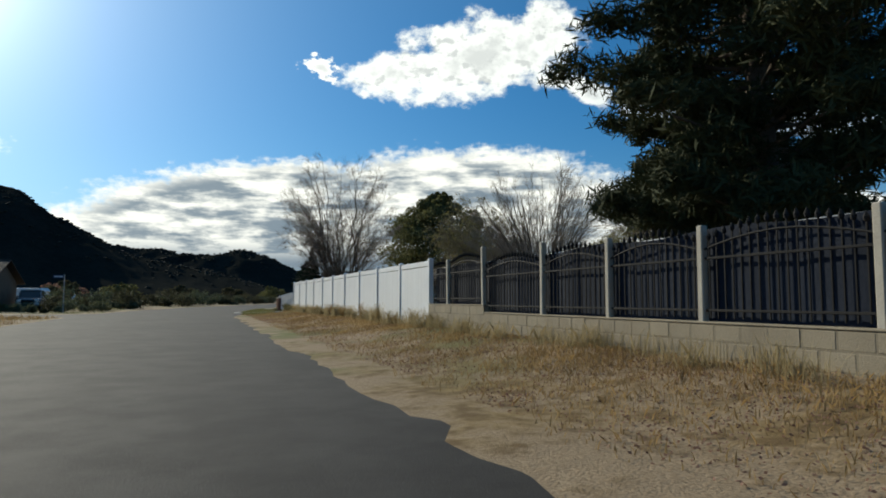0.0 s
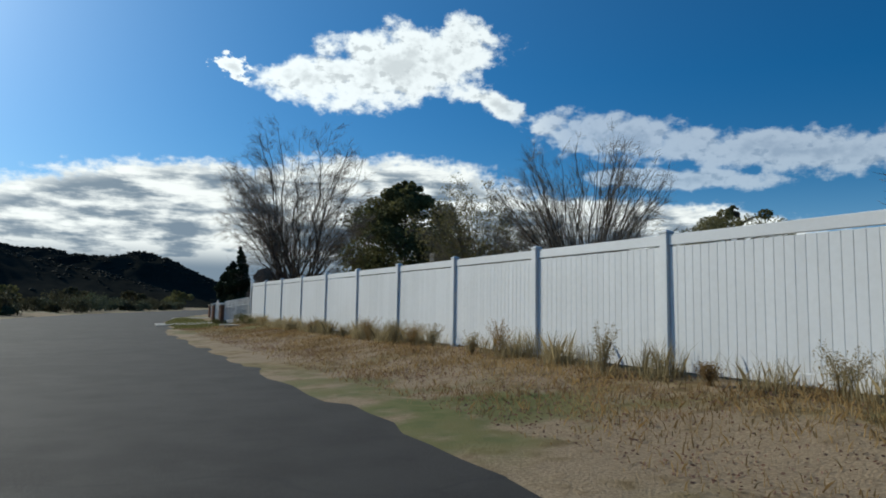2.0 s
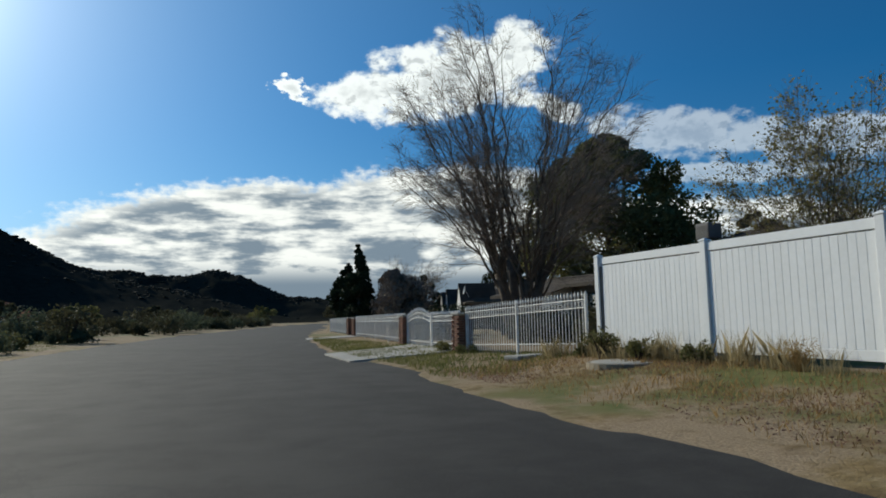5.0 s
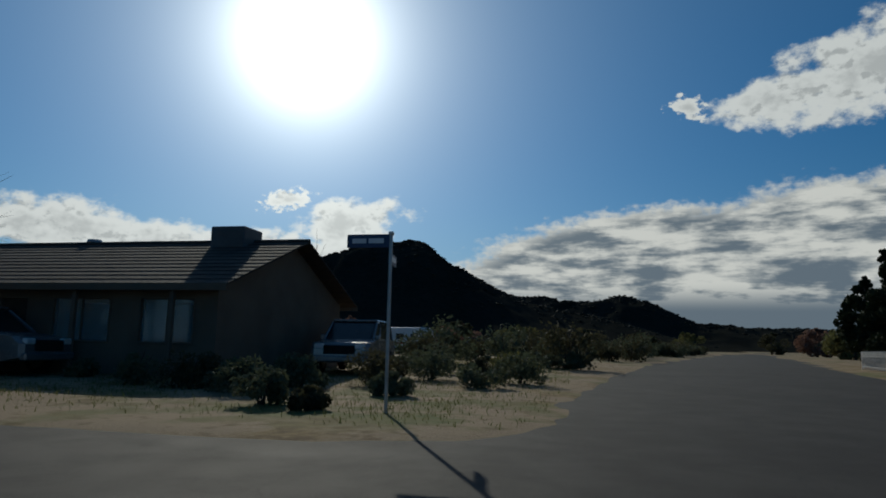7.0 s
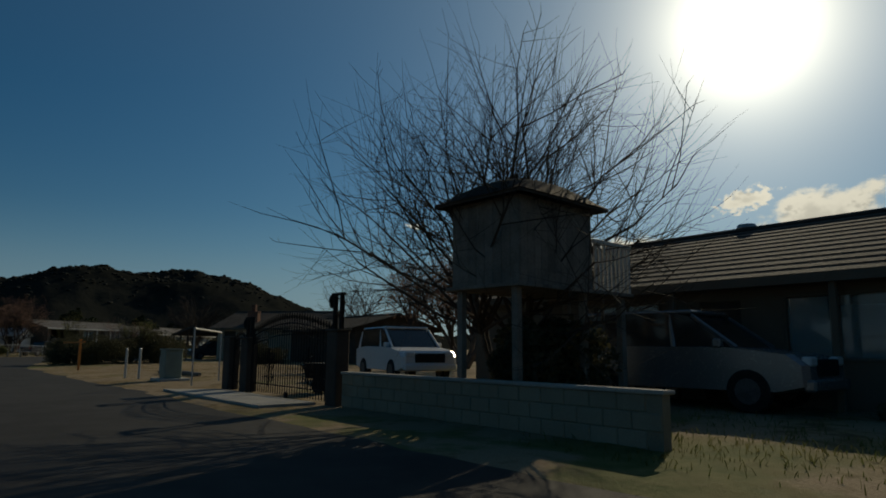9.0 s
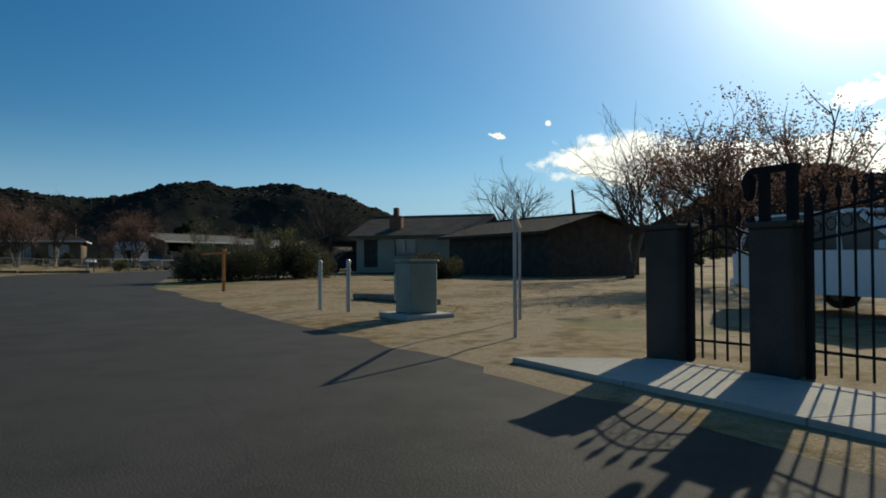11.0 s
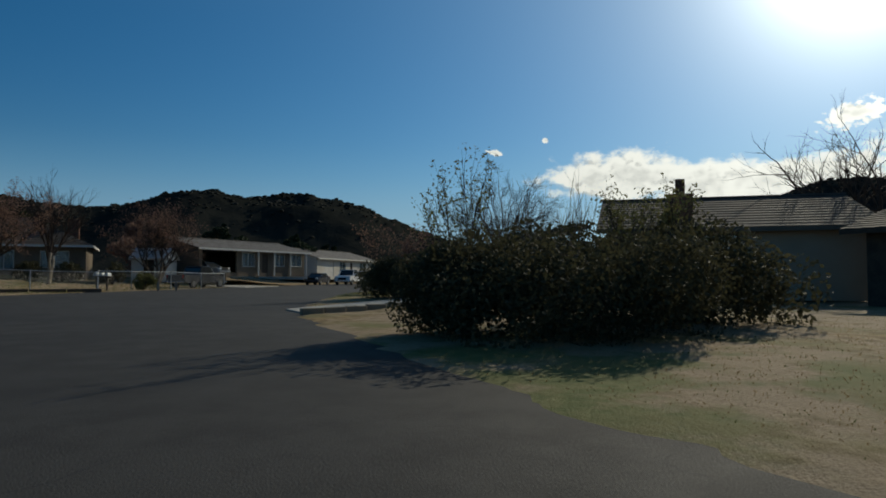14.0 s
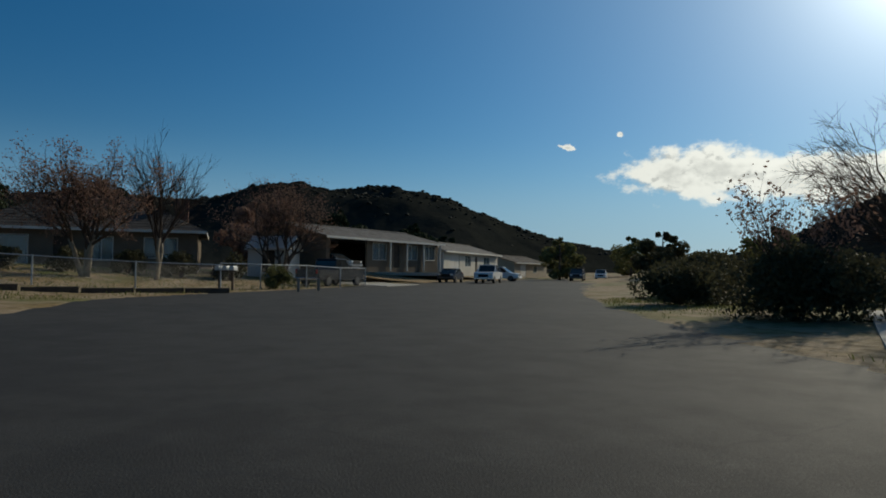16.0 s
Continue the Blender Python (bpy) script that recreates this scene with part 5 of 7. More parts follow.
for gx_, w_, top_ in ((6.6, 1.15, 3.75), (-0.9, 1.05, 3.6), (-4.7, 1.0, 3.5)):
    gable = part("gable", Shape().box(gx_ - w_, gx_ + w_, -5.2, -4.45, -0.2, 2.0), STUCCO_WHITE, cottage, "white boarded gable wall")
    for k in range(9):
        f0, f1 = (k - 4.5) / 4.5, (k - 3.5) / 4.5
        rise = 2.0 + (top_ - 2.0) * (1 - max(abs(f0), abs(f1)) * 0.98)
        part("gable_board", Shape().box(gx_ + f0 * w_ + 0.006, gx_ + f1 * w_ - 0.006, -5.2, -5.15, 2.0, rise + 0.12), STUCCO_WHITE, gable)
    for sgn in (-1, 1):
        slope = math.degrees(math.atan2(top_ - 2.0, w_))
        run_ = math.hypot(top_ - 2.0, w_) + 0.12
        part("gable_roof", Shape().box(0 if sgn > 0 else -run_, run_ if sgn > 0 else 0, -5.24, -2.2, 0.0, 0.07, m=Matrix.Translation((gx_, 0, top_ + 0.02)) @ Matrix.Rotation(sgn * radians(slope), 4, "Y")), SHINGLE, gable, "steep dark roof slope")
    part("gable_window", Shape().box(gx_ - 0.3, gx_ + 0.3, -5.23, -5.19, 0.7, 1.75), GLASS, gable, "dark narrow window")
part("satellite_dish", Shape().tube([(8.1, -4.6, 2.6), (8.1, -4.9, 3.15)], [0.02, 0.02], 6).tube([(8.1, -4.9, 3.15), (8.1, -4.97, 3.17), (8.1, -5.02, 3.18)], [0.08, 0.3, 0.36], 14, cap=False), STUCCO_WHITE, cottage, "round white satellite dish")

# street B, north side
# pale walls and trim in dark brown: backlit shade put into their colour
house_c = house("long ranch house with pale walls and a low brown roof", -23.2, 65.5, 0, 14.2, 9.0, 2.5, 4.3, False, STUCCO_BROWN_OR_SHADE, SHINGLE,
                [(-2.6, -0.8, 0.9, 2.05, W_), (0.2, 1.1, 0, 2.05, D_), (2.0, 3.8, 0.9, 2.05, W_), (4.8, 6.4, 0.9, 2.05, W_)], posts=(-4.0, -0.2, 3.0, 6.0), cooler=(5.0, -0.1, 1.25, 4.0, 0.78), trim_m=STUCCO_BROWN_OR_SHADE)
part("roof_vent", Shape().tube([(-1.0, 0.3, 4.0), (-1.0, 0.3, 4.45)], [0.12, 0.12], 10).tube([(-1.0, 0.3, 4.45), (-1.0, 0.3, 4.55)], [0.28, 0.24], 12), GALV, house_c)
house_d = house("dark low house with a chimney behind the driveway and shrubs", -72.5, 74.6, 42, 9.0, 9.0, 2.4, 3.95, False, STUCCO_TAN, SHINGLE,
                [(-3.9, -2.8, 0, 2.05, D_), (-1.4, 0.2, 0.9, 2.05, W_)], chimney=(-1.8, -3.2, 0.95, 3.75), z=0.6, trim_m=STUCCO_BROWN_OR_SHADE)
part("flue", Shape().box(-1.98, -1.62, -3.38, -3.02, 3.8, 4.45, 0.02), BRICK, house_d)
house("low dark side building beside the dark house", -59.9, 75.0, 0, 10.0, 7.0, 2.5, 3.5, False, DARK_WOOD, DARK_WOOD, [(1.0, 1.9, 0, 2.0, D_)], name="outbuilding", trim_m=DARK_WOOD)
cp = thing("carport", "flat-roofed dark carport on wooden posts beside the house", "carport", -75.6, 66.0, 0.0)
part("roof", Shape().put([(-2.9, 0, 2.28), (3.0, 0, 2.93), (3.0, 0.85, 2.93), (-0.45, 0.85, 2.55), (-0.45, 4.4, 2.55), (-2.9, 4.4, 2.28), (-2.9, 0, 2.42), (3.0, 0, 3.07), (3.0, 0.85, 3.07), (-0.45, 0.85, 2.69), (-0.45, 4.4, 2.69), (-2.9, 4.4, 2.42)],
                         [(5, 4, 3, 0), (3, 2, 1, 0), (6, 9, 10, 11), (6, 7, 8, 9), (0, 1, 7, 6), (1, 2, 8, 7), (2, 3, 9, 8), (3, 4, 10, 9), (4, 5, 11, 10), (5, 0, 6, 11)]), DARK_WOOD, cp)
part("fascia", Shape().put([(x, y, z) for y in (-0.03, -0.002) for x, z in ((-2.95, 2.22), (3.05, 2.88), (3.05, 3.09), (-2.95, 2.44))], [(0, 1, 2, 3), (7, 6, 5, 4), (0, 4, 5, 1), (1, 5, 6, 2), (2, 6, 7, 3), (3, 7, 4, 0)]), DARK_WOOD, cp)
part("back_wall", Shape().box(-2.9, -0.5, 4.28, 4.36, 0.2, 2.3), DARK_WOOD, cp, "dark board back wall")
for px_ in (-2.7, -0.6, 1.3, 2.9):
    part("post", Shape().box(px_ - 0.06, px_ + 0.06, 0.06, 0.18, 0.2, 2.48 + 0.11 * (px_ + 1.0), 0.01), DARK_WOOD, cp)

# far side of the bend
house("brown-roofed house with a chimney behind bare trees", -122.1, 45.4, 84, 13.6, 9.0, 2.7, 5.1, True, STUCCO_BROWN_OR_SHADE, SHINGLE,
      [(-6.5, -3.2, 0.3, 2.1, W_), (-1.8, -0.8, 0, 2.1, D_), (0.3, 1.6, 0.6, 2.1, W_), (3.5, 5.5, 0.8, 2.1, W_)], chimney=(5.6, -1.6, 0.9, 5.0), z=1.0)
# porch shade put into the wall colour, so all its walls are dark
house("low ranch house with an open carport and white porch posts", -128.1, 66.0, 122, 16.0, 8.5, 2.5, 3.55, False, STUCCO_BROWN_OR_SHADE, SHINGLE_GREY,
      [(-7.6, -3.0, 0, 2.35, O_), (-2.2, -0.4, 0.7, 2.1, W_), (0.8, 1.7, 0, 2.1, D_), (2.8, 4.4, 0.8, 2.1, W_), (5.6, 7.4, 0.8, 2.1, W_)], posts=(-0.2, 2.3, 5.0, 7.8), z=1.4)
house("pale grey house with a shallow roof further along the street", -148.1, 84.5, 132, 20.0, 9.0, 2.6, 3.9, False, STUCCO, SHINGLE_GREY,
      [(-8.0, -5.0, 0, 2.2, "garage"), (-3.0, -1.0, 0.8, 2.1, W_), (0.6, 1.5, 0, 2.1, D_), (4.0, 6.5, 0.8, 2.1, W_)], z=1.0)
house("distant low house at the end of the street", -176.6, 112.0, 128, 18.0, 9.0, 2.6, 3.9, False, STUCCO_TAN, SHINGLE, [(-6, -3, 0, 2.2, "garage"), (1, 3, 0.8, 2.1, W_)], z=0.3)
house("white shed with a gabled roof between the yards", -121.1, 57.6, 60, 3.2, 2.6, 1.9, 2.7, False, STUCCO_WHITE, STUCCO_WHITE, [(-0.5, 0.5, 0, 1.8, D_)], oh=0.2, name="shed", z=0.9)
# scattered buildings across road A, far left
house("low pale building among scrub below the hill", -60.0, 118.0, -55, 14, 8, 2.6, 3.6, False, STUCCO, SHINGLE_GREY, [(-4, -2, 0.9, 2.1, W_), (1, 2, 0, 2.1, D_)])
house("low brown house among scrub below the hill", -84.0, 150.0, -60, 13, 8, 2.6, 3.8, False, STUCCO_TAN, SHINGLE, [(-4, -2, 0.9, 2.1, W_), (1, 2, 0, 2.1, D_)])

# playhouse on stilts among the branches
ph = thing("playhouse", "raised grey plank playhouse with a domed dark roof", "playhouse", -23.2, 55.8, gz(-23.2, 55.8), 4)
PX, PY, PZ, PT = 0.74, 0.95, 1.98, 3.42
for sx in (-0.6, 0.6):
    for sy in (-0.86, 0.86, 2.0):
        part("stilt", Shape().box(sx - 0.06, sx + 0.06, sy - 0.06, sy + 0.06, -0.2, PZ, 0.01), GREY_WOOD, ph)
for k in range(16):
    y0 = -1.05 + 3.2 * k / 16
    part("deck_board", Shape().box(-0.8, 0.8, y0 + 0.004, y0 + 0.196, PZ, PZ + 0.06, 0.006), GREY_WOOD, ph)
for k in range(8):
    x0 = -PX + 2 * PX * k / 8
    for y0 in (-PY, PY - 0.03):
        part("plank", Shape().box(x0 + 0.003, x0 + 2 * PX / 8 - 0.003, y0, y0 + 0.03, PZ + 0.06, PT + random.uniform(-0.01, 0.0), 0.004), GREY_WOOD, ph)
for k in range(11):
    y0 = -PY + 0.035 + (2 * PY - 0.07) * k / 11
    for x0 in (-PX, PX - 0.03):
        part("plank", Shape().box(x0, x0 + 0.03, y0 + 0.003, y0 + (2 * PY - 0.07) / 11 - 0.003, PZ + 0.06, PT + random.uniform(-0.01, 0.0), 0.004), GREY_WOOD, ph)
dome = Shape()
G = 12
for layer_ in (0.0, -0.06):
    for i in range(G + 1):
        for j in range(G + 1):
            u, v = 2 * i / G - 1, 2 * j / G - 1
            dome.v.append((u * (PX + 0.22), v * (PY + 0.22), PT + 0.03 + layer_ + 0.42 * (1 - abs(u) ** 2.4) ** 0.7 * (1 - abs(v) ** 2.4) ** 0.7))
for i in range(G):
    for j in range(G):
        a = i * (G + 1) + j
        q = (a, a + G + 1, a + G + 2, a + 1)
        dome.f += [q, tuple((G + 1) ** 2 + n for n in q[::-1])]
rim = [i * (G + 1) for i in range(G)] + [G * (G + 1) + j for j in range(G)] + [i * (G + 1) + G for i in range(G, 0, -1)] + list(range(G, 0, -1))
for a, b in zip(rim, rim[1:] + rim[:1]):
    dome.f.append((a, b, b + (G + 1) ** 2, a + (G + 1) ** 2))
part("roof", dome, DARK_WOOD, ph, smooth=True)
for k in range(9):
    part("baluster", Shape().box(0.72, 0.76, 1.02 + k * 0.13, 1.08 + k * 0.13, PZ + 0.06, PZ + 0.88, 0.004), TRIM, ph)
part("handrail", Shape().box(0.70, 0.78, 0.97, 2.15, PZ + 0.88, PZ + 0.95, 0.006), TRIM, ph)
for x0 in (0.1, 0.55):
    part("ladder_rail", Shape().box(x0, x0 + 0.05, 2.12, 2.17, -0.1, PZ, 0.004), GREY_WOOD, ph)
for k in range(6):
    part("rung", Shape().box(0.15, 0.55, 2.13, 2.16, 0.25 + k * 0.32, 0.29 + k * 0.32), GREY_WOOD, ph)

# driveway gate with pillars
GY = 54.45


def stucco_pillar(x, w, h, lamps, label):
    t = thing("gate_pillar", label, "pillar", x, GY, gz(x, GY) - 0.05, group="stone gate pillars")
    part("shaft", Shape().box(-w / 2, w / 2, -0.15, 0.15, 0, h, 0.02), PILLAR_DARK, t)
    part("cap", Shape().box(-w / 2 - 0.03, w / 2 + 0.03, -0.18, 0.18, h, h + 0.05, 0.015), PILLAR_DARK, t)
    for top in lamps:
        l = part("lamp_frame", Shape().box(-0.17, -0.09, -0.04, 0.04, h + 0.04, top, 0.006).box(0.09, 0.17, -0.04, 0.04, h + 0.04, top, 0.006).box(-0.24, 0.19, -0.045, 0.045, top, top + 0.06, 0.006), IRON, t, "black iron frame of two posts and a beam")
        part("lantern", Shape().tube([(-0.28, 0, top - 0.24), (-0.28, 0, top - 0.20), (-0.28, 0, top - 0.06), (-0.28, 0, top + 0.0), (-0.28, 0, top + 0.05)], [0.03, 0.055, 0.075, 0.05, 0.012], 6), IRON, l, "small black lantern")
    return t


stucco_pillar(-27.05, 0.42, 1.50, (2.22,), "dark stone gate pillar carrying a black lantern frame")
stucco_pillar(-31.55, 0.42, 1.36, (1.86,), "dark stone gate pillar with a black lantern frame")
stucco_pillar(-32.75, 0.42, 1.40, (), "plain dark stone pillar beside the walk gate")
dg = white_pickets(-31.28, GY, -27.28, GY, 1.42, "tall black wrought-iron driveway gate with an arched spiked top", "iron_gate", 0.2, m=picket_me)
for cx_ in (1.0, 3.0):
    o = Shape()
    for sgn in (-1, 1):
        for k in range(3):
            c = Vector((cx_ + sgn * 0.16, -0.02, 0.45 + 0.24 * k))
            o.tube([c + Vector((0.11 * math.cos(a) * (1 - a / 14), 0, 0.13 * math.sin(a) * (1 - a / 14))) for a in [i * 0.6 for i in range(16)]], [0.009] * 16, 4)
    o.tube([(cx_, -0.02, 0.25), (cx_, -0.02, 1.15)], [0.012, 0.012], 5)
    part("ornament", o, IRON, dg, "curled iron ornament")
part("wheel", Shape().tube([(2.0, -0.05, 0.12), (2.0, 0.0, 0.12)], [0.07, 0.07], 14), IRON, dg)
white_pickets(-32.5, GY, -31.8, GY, 1.25, "narrow black iron walk gate between pillars", "iron_gate", 0.1, m=picket_me)
gc = thing("garden_cart", "dark low garden cart standing inside the iron gate", "cart", -30.0, 55.8, gz(-30.0, 55.8), 20)
part("tub", Shape().prism([(-0.42, 0.34), (-0.5, 0.72), (0.5, 0.72), (0.42, 0.34)], -0.3, 0.3, 0.06), TYRE, gc, "dark plastic tub")
part("axle", Shape().tube([(0.1, -0.34, 0.2), (0.1, 0.34, 0.2)], [0.015, 0.015], 6), GALV, gc)
for sy in (-0.36, 0.36):
    part("wheel", Shape().tube([(0.1, sy - 0.035, 0.2), (0.1, sy + 0.035, 0.2)], [0.2, 0.2], 18), TYRE, gc)
part("leg", Shape().tube([(-0.34, 0, 0.0), (-0.34, 0, 0.36)], [0.016, 0.016], 6), IRON, gc)
part("handle", Shape().tube([(-0.45, 0, 0.45), (-0.8, 0, 0.62), (-0.95, 0, 0.85)], [0.016, 0.016, 0.016], 6), IRON, gc)
# low wall east of the gate
lw = thing("low_wall", "low grey block wall with a flat cap beside the gate", "wall", -26.7, GY, 0, kind="structure")
part("mortar", Shape().box(0, 7.0, -0.075, 0.075, -0.1, 0.66), MORTAR, lw)
b2_me = Shape().box(-0.193, 0.193, -0.09, 0.09, -0.098, 0.098, 0.012).mesh("block", BLOCK)
for row in range(3):
    for k in range(17):
        ob = part("block", b2_me, None, lw)
        ob.location = (0.2 + 0.4 * k + (0.2 if row % 2 else 0), 0, 0.56 - 0.205 * row)
part("cap", Shape().box(0, 7.05, -0.12, 0.12, 0.662, 0.71, 0.01), CONCRETE, lw)
slab_pad("concrete apron in front of the iron gate", [(-33.6, 53.0), (-27.4, 53.0), (-27.4, 54.2), (-32.6, 54.2)], 4, 1)

# beside the gate: steel frame, utility box, posts
fr = thing("pipe_frame", "thin white pipe frame standing in the grass", "pipe frame", -35.9, 54.9, gz(-35.9, 54.9))
for px_, py_ in ((0.8, -0.7), (-0.9, 0.7)):
    part("upright", Shape().tube([(px_, py_, -0.1), (px_, py_, 1.62)], [0.025, 0.025], 8), GALV, fr)
part("crossbar", Shape().tube([(0.8, -0.7, 1.64), (-0.9, 0.7, 1.58)], [0.03, 0.03], 8), TRIM, fr)
ub = thing("utility_cabinet", "grey-green steel utility cabinet on a concrete pad", "utility cabinet", -38.6, 54.6, gz(-38.6, 54.6))
part("pad", Shape().box(-0.55, 0.55, -0.5, 0.5, -0.1, 0.08, 0.02), CONCRETE, ub)
part("body", Shape().box(-0.30, 0.30, -0.28, 0.28, 0.08, 1.0, 0.02), UTILITY_GREEN, ub)
part("lid", Shape().box(-0.33, 0.33, -0.31, 0.31, 1.0, 1.06, 0.02), UTILITY_GREEN, ub)
part("hinge", Shape().tube([(-0.31, -0.28, 0.3), (-0.31, -0.28, 0.8)], [0.015, 0.015], 6), GALV, ub)
for bx, by in ((-41.7, 53.9), (-40.6, 54.1)):
    b = thing("bollard", "thin pale steel bollard by the utility cabinet", "bollard", bx, by, gz(bx, by), group="bollards by the utility cabinet")
    part("tube", Shape().tube([(0, 0, -0.1), (0, 0, 1.05), (0, 0, 1.09)], [0.045, 0.045, 0.02], 10), GALV, b)
log = thing("log", "weathered wooden log lying at the edge of the lot", "log", -42.3, 56.0, gz(-42.3, 56.0))
part("trunk", Shape().tube([(-1.8, -0.25, 0.07), (0, 0, 0.1), (1.8, 0.2, 0.08)], [0.08, 0.1, 0.07], 9), GREY_WOOD, log)

# orange post with its beam
op_ = thing("orange_post", "orange painted steel post with a horizontal arm", "post", -51.8, 54.05, gz(-51.8, 54.05) - 0.05)
part("upright", Shape().box(-0.05, 0.05, -0.05, 0.05, 0, 1.52, 0.008), ORANGE, op_)
arm_end = Vector((-1.05, -0.55, 1.38))
part("arm", Shape().tube([(0.25, 0.12, 1.42), tuple(arm_end)], [0.045, 0.045], 4), ORANGE, op_)
part("top_plate", Shape().box(-0.07, 0.07, -0.07, 0.07, 1.52, 1.55, 0.008), ORANGE, op_)

# street name sign at the corner
sg = thing("street_sign", "street name sign with two blades on a steel pole", "street sign", -9.64, 55.3, gz(-9.64, 55.3))
part("pole", Shape().tube([(0, 0, -0.2), (0, 0, 2.86)], [0.03, 0.03], 10), GALV, sg)
b1_ = part("blade", Shape().box(-0.75, -0.02, -0.008, 0.008, 2.62, 2.84, 0.004), SIGN_BLUE, sg, "dark blue name blade with unreadable lettering")
part("lettering", Shape().box(-0.66, -0.42, -0.012, -0.009, 2.69, 2.77).box(-0.38, -0.12, -0.012, -0.009, 2.69, 2.77), SIGN_TEXT, b1_)
b2_ = part("blade", Shape().box(-0.008, 0.008, 0.02, 0.62, 2.36, 2.54, 0.004, m=pose(0, 0, 0, 0, 0, 8)), SIGN_BLUE, sg, "smaller dark blue cross-street blade")
part("lettering", Shape().box(0.009, 0.012, 0.1, 0.5, 2.41, 2.49, m=pose(0, 0, 0, 0, 0, 8)), SIGN_TEXT, b2_)
part("bracket", Shape().box(-0.04, 0.04, -0.04, 0.04, 2.82, 2.88, 0.01), GALV, sg)


# ---- vehicles ----
def wheel(parent, x, y, r):
    ty = part("wheel", Shape().tube([(x, y - 0.11, r), (x, y - 0.09, r), (x, y + 0.09, r), (x, y + 0.11, r)], [r * 0.9, r, r, r * 0.9], 20), TYRE, parent)
    part("rim", Shape().tube([(x, y - 0.115, r), (x, y + 0.115, r)], [r * 0.6, r * 0.6], 14), RIM, ty)


def vehicle(label, kind, x, y, rz, paint, name, category, z=None):
    """Looks along its own +x."""
    z = max(gz(x, y), 0) if z is None else z
    t = thing(name, label, category, x, y, z, rz)
    if kind == "pickup":
        L, W, r, wb = 5.6, 1.95, 0.39, (-1.65, 1.85)
        body = [(-2.8, 0.55), (-2.8, 1.12), (-0.75, 1.12), (-0.7, 1.18), (1.15, 1.18), (2.6, 1.08), (2.78, 0.9), (2.8, 0.5), (2.3, 0.42), (-2.3, 0.42)]
        cab = [(-0.72, 1.16), (-0.62, 1.72), (-0.45, 1.84), (0.45, 1.84), (0.65, 1.76), (1.25, 1.16)]
    elif kind == "suv":
        L, W, r, wb = 4.7, 1.85, 0.36, (-1.4, 1.4)
        body = [(-2.35, 0.5), (-2.38, 1.05), (-1.5, 1.12), (1.1, 1.1), (2.1, 0.98), (2.33, 0.8), (2.35, 0.45), (1.9, 0.35), (-1.9, 0.35)]
        cab = [(-2.25, 1.06), (-2.0, 1.62), (-1.7, 1.74), (0.1, 1.74), (0.4, 1.66), (1.2, 1.08)]
    else:
        L, W, r, wb = 4.5, 1.78, 0.32, (-1.35, 1.35)
        body = [(-2.25, 0.45), (-2.25, 0.9), (-1.6, 0.98), (0.95, 0.95), (2.0, 0.84), (2.22, 0.7), (2.25, 0.4), (1.8, 0.28), (-1.8, 0.28)]
        cab = [(-1.75, 0.93), (-1.2, 1.34), (-0.9, 1.42), (0.2, 1.42), (0.45, 1.36), (1.15, 0.92)]
    part("body", Shape().prism(body, -W / 2, W / 2, 0.04), paint, t)
    part("cabin", Shape().prism(cab, -W / 2 + 0.12, W / 2 - 0.12, 0.06), CAR_GLASS, t, "dark tinted windows")
    zr = max(p[1] for p in cab)
    xs = [p[0] for p in cab if p[1] > zr - 0.13]
    part("roof", Shape().box(min(xs), max(xs), -W / 2 + 0.17, W / 2 - 0.17, zr - 0.05, zr + 0.03, 0.03), paint, t)
    for s in (-1, 1):
        yy = s * (W / 2 - 0.13)
        for (xa, za), (xb, zb) in ((cab[0], cab[1]), (cab[-1], cab[-2]), ((0.05, cab[0][1]), (-0.02, zr))):
            part("pillar", Shape().tube([(xa, yy + s * 0.02, za), (xb, yy - s * 0.03, zb)], [0.045, 0.04], 5), paint, t)
        part("mirror", Shape().box(cab[-1][0] - 0.35, cab[-1][0] - 0.2, yy + s * 0.12 - 0.09, yy + s * 0.12 + 0.09, cab[0][1] + 0.02, cab[0][1] + 0.18, 0.03), paint, t)
        hz = body[0][1] + 0.28
        part("headlight", Shape().box(L / 2 - 0.14, L / 2 + 0.005, s * (W / 2 - 0.28) - 0.16, s * (W / 2 - 0.28) + 0.16, hz, hz + 0.16, 0.03), LAMP_CLEAR, t)
        part("tail_lamp", Shape().box(-L / 2 - 0.01, -L / 2 + 0.08, s * (W / 2 - 0.16) - 0.08, s * (W / 2 - 0.16) + 0.08, hz, hz + 0.3, 0.02), LAMP_RED, t)
        for xw in wb:
            wheel(t, xw, s * (W / 2 - 0.08), r)
    part("front_bumper", Shape().box(L / 2 - 0.12, L / 2 + 0.08, -W / 2 + 0.05, W / 2 - 0.05, 0.38, 0.58, 0.04), CHROME if kind == "pickup" else paint, t)
    part("rear_bumper", Shape().box(-L / 2 - 0.1, -L / 2 + 0.08, -W / 2 + 0.05, W / 2 - 0.05, 0.40, 0.58, 0.04), CHROME if kind == "pickup" else paint, t)
    part("grille", Shape().box(L / 2 - 0.03, L / 2 + 0.02, -0.5, 0.5, 0.62, 0.9, 0.02), TYRE, t)
    if kind == "pickup":
        part("bed_floor", Shape().box(-2.7, -0.85, -0.8, 0.8, 0.7, 1.1), TYRE, t)
    return t


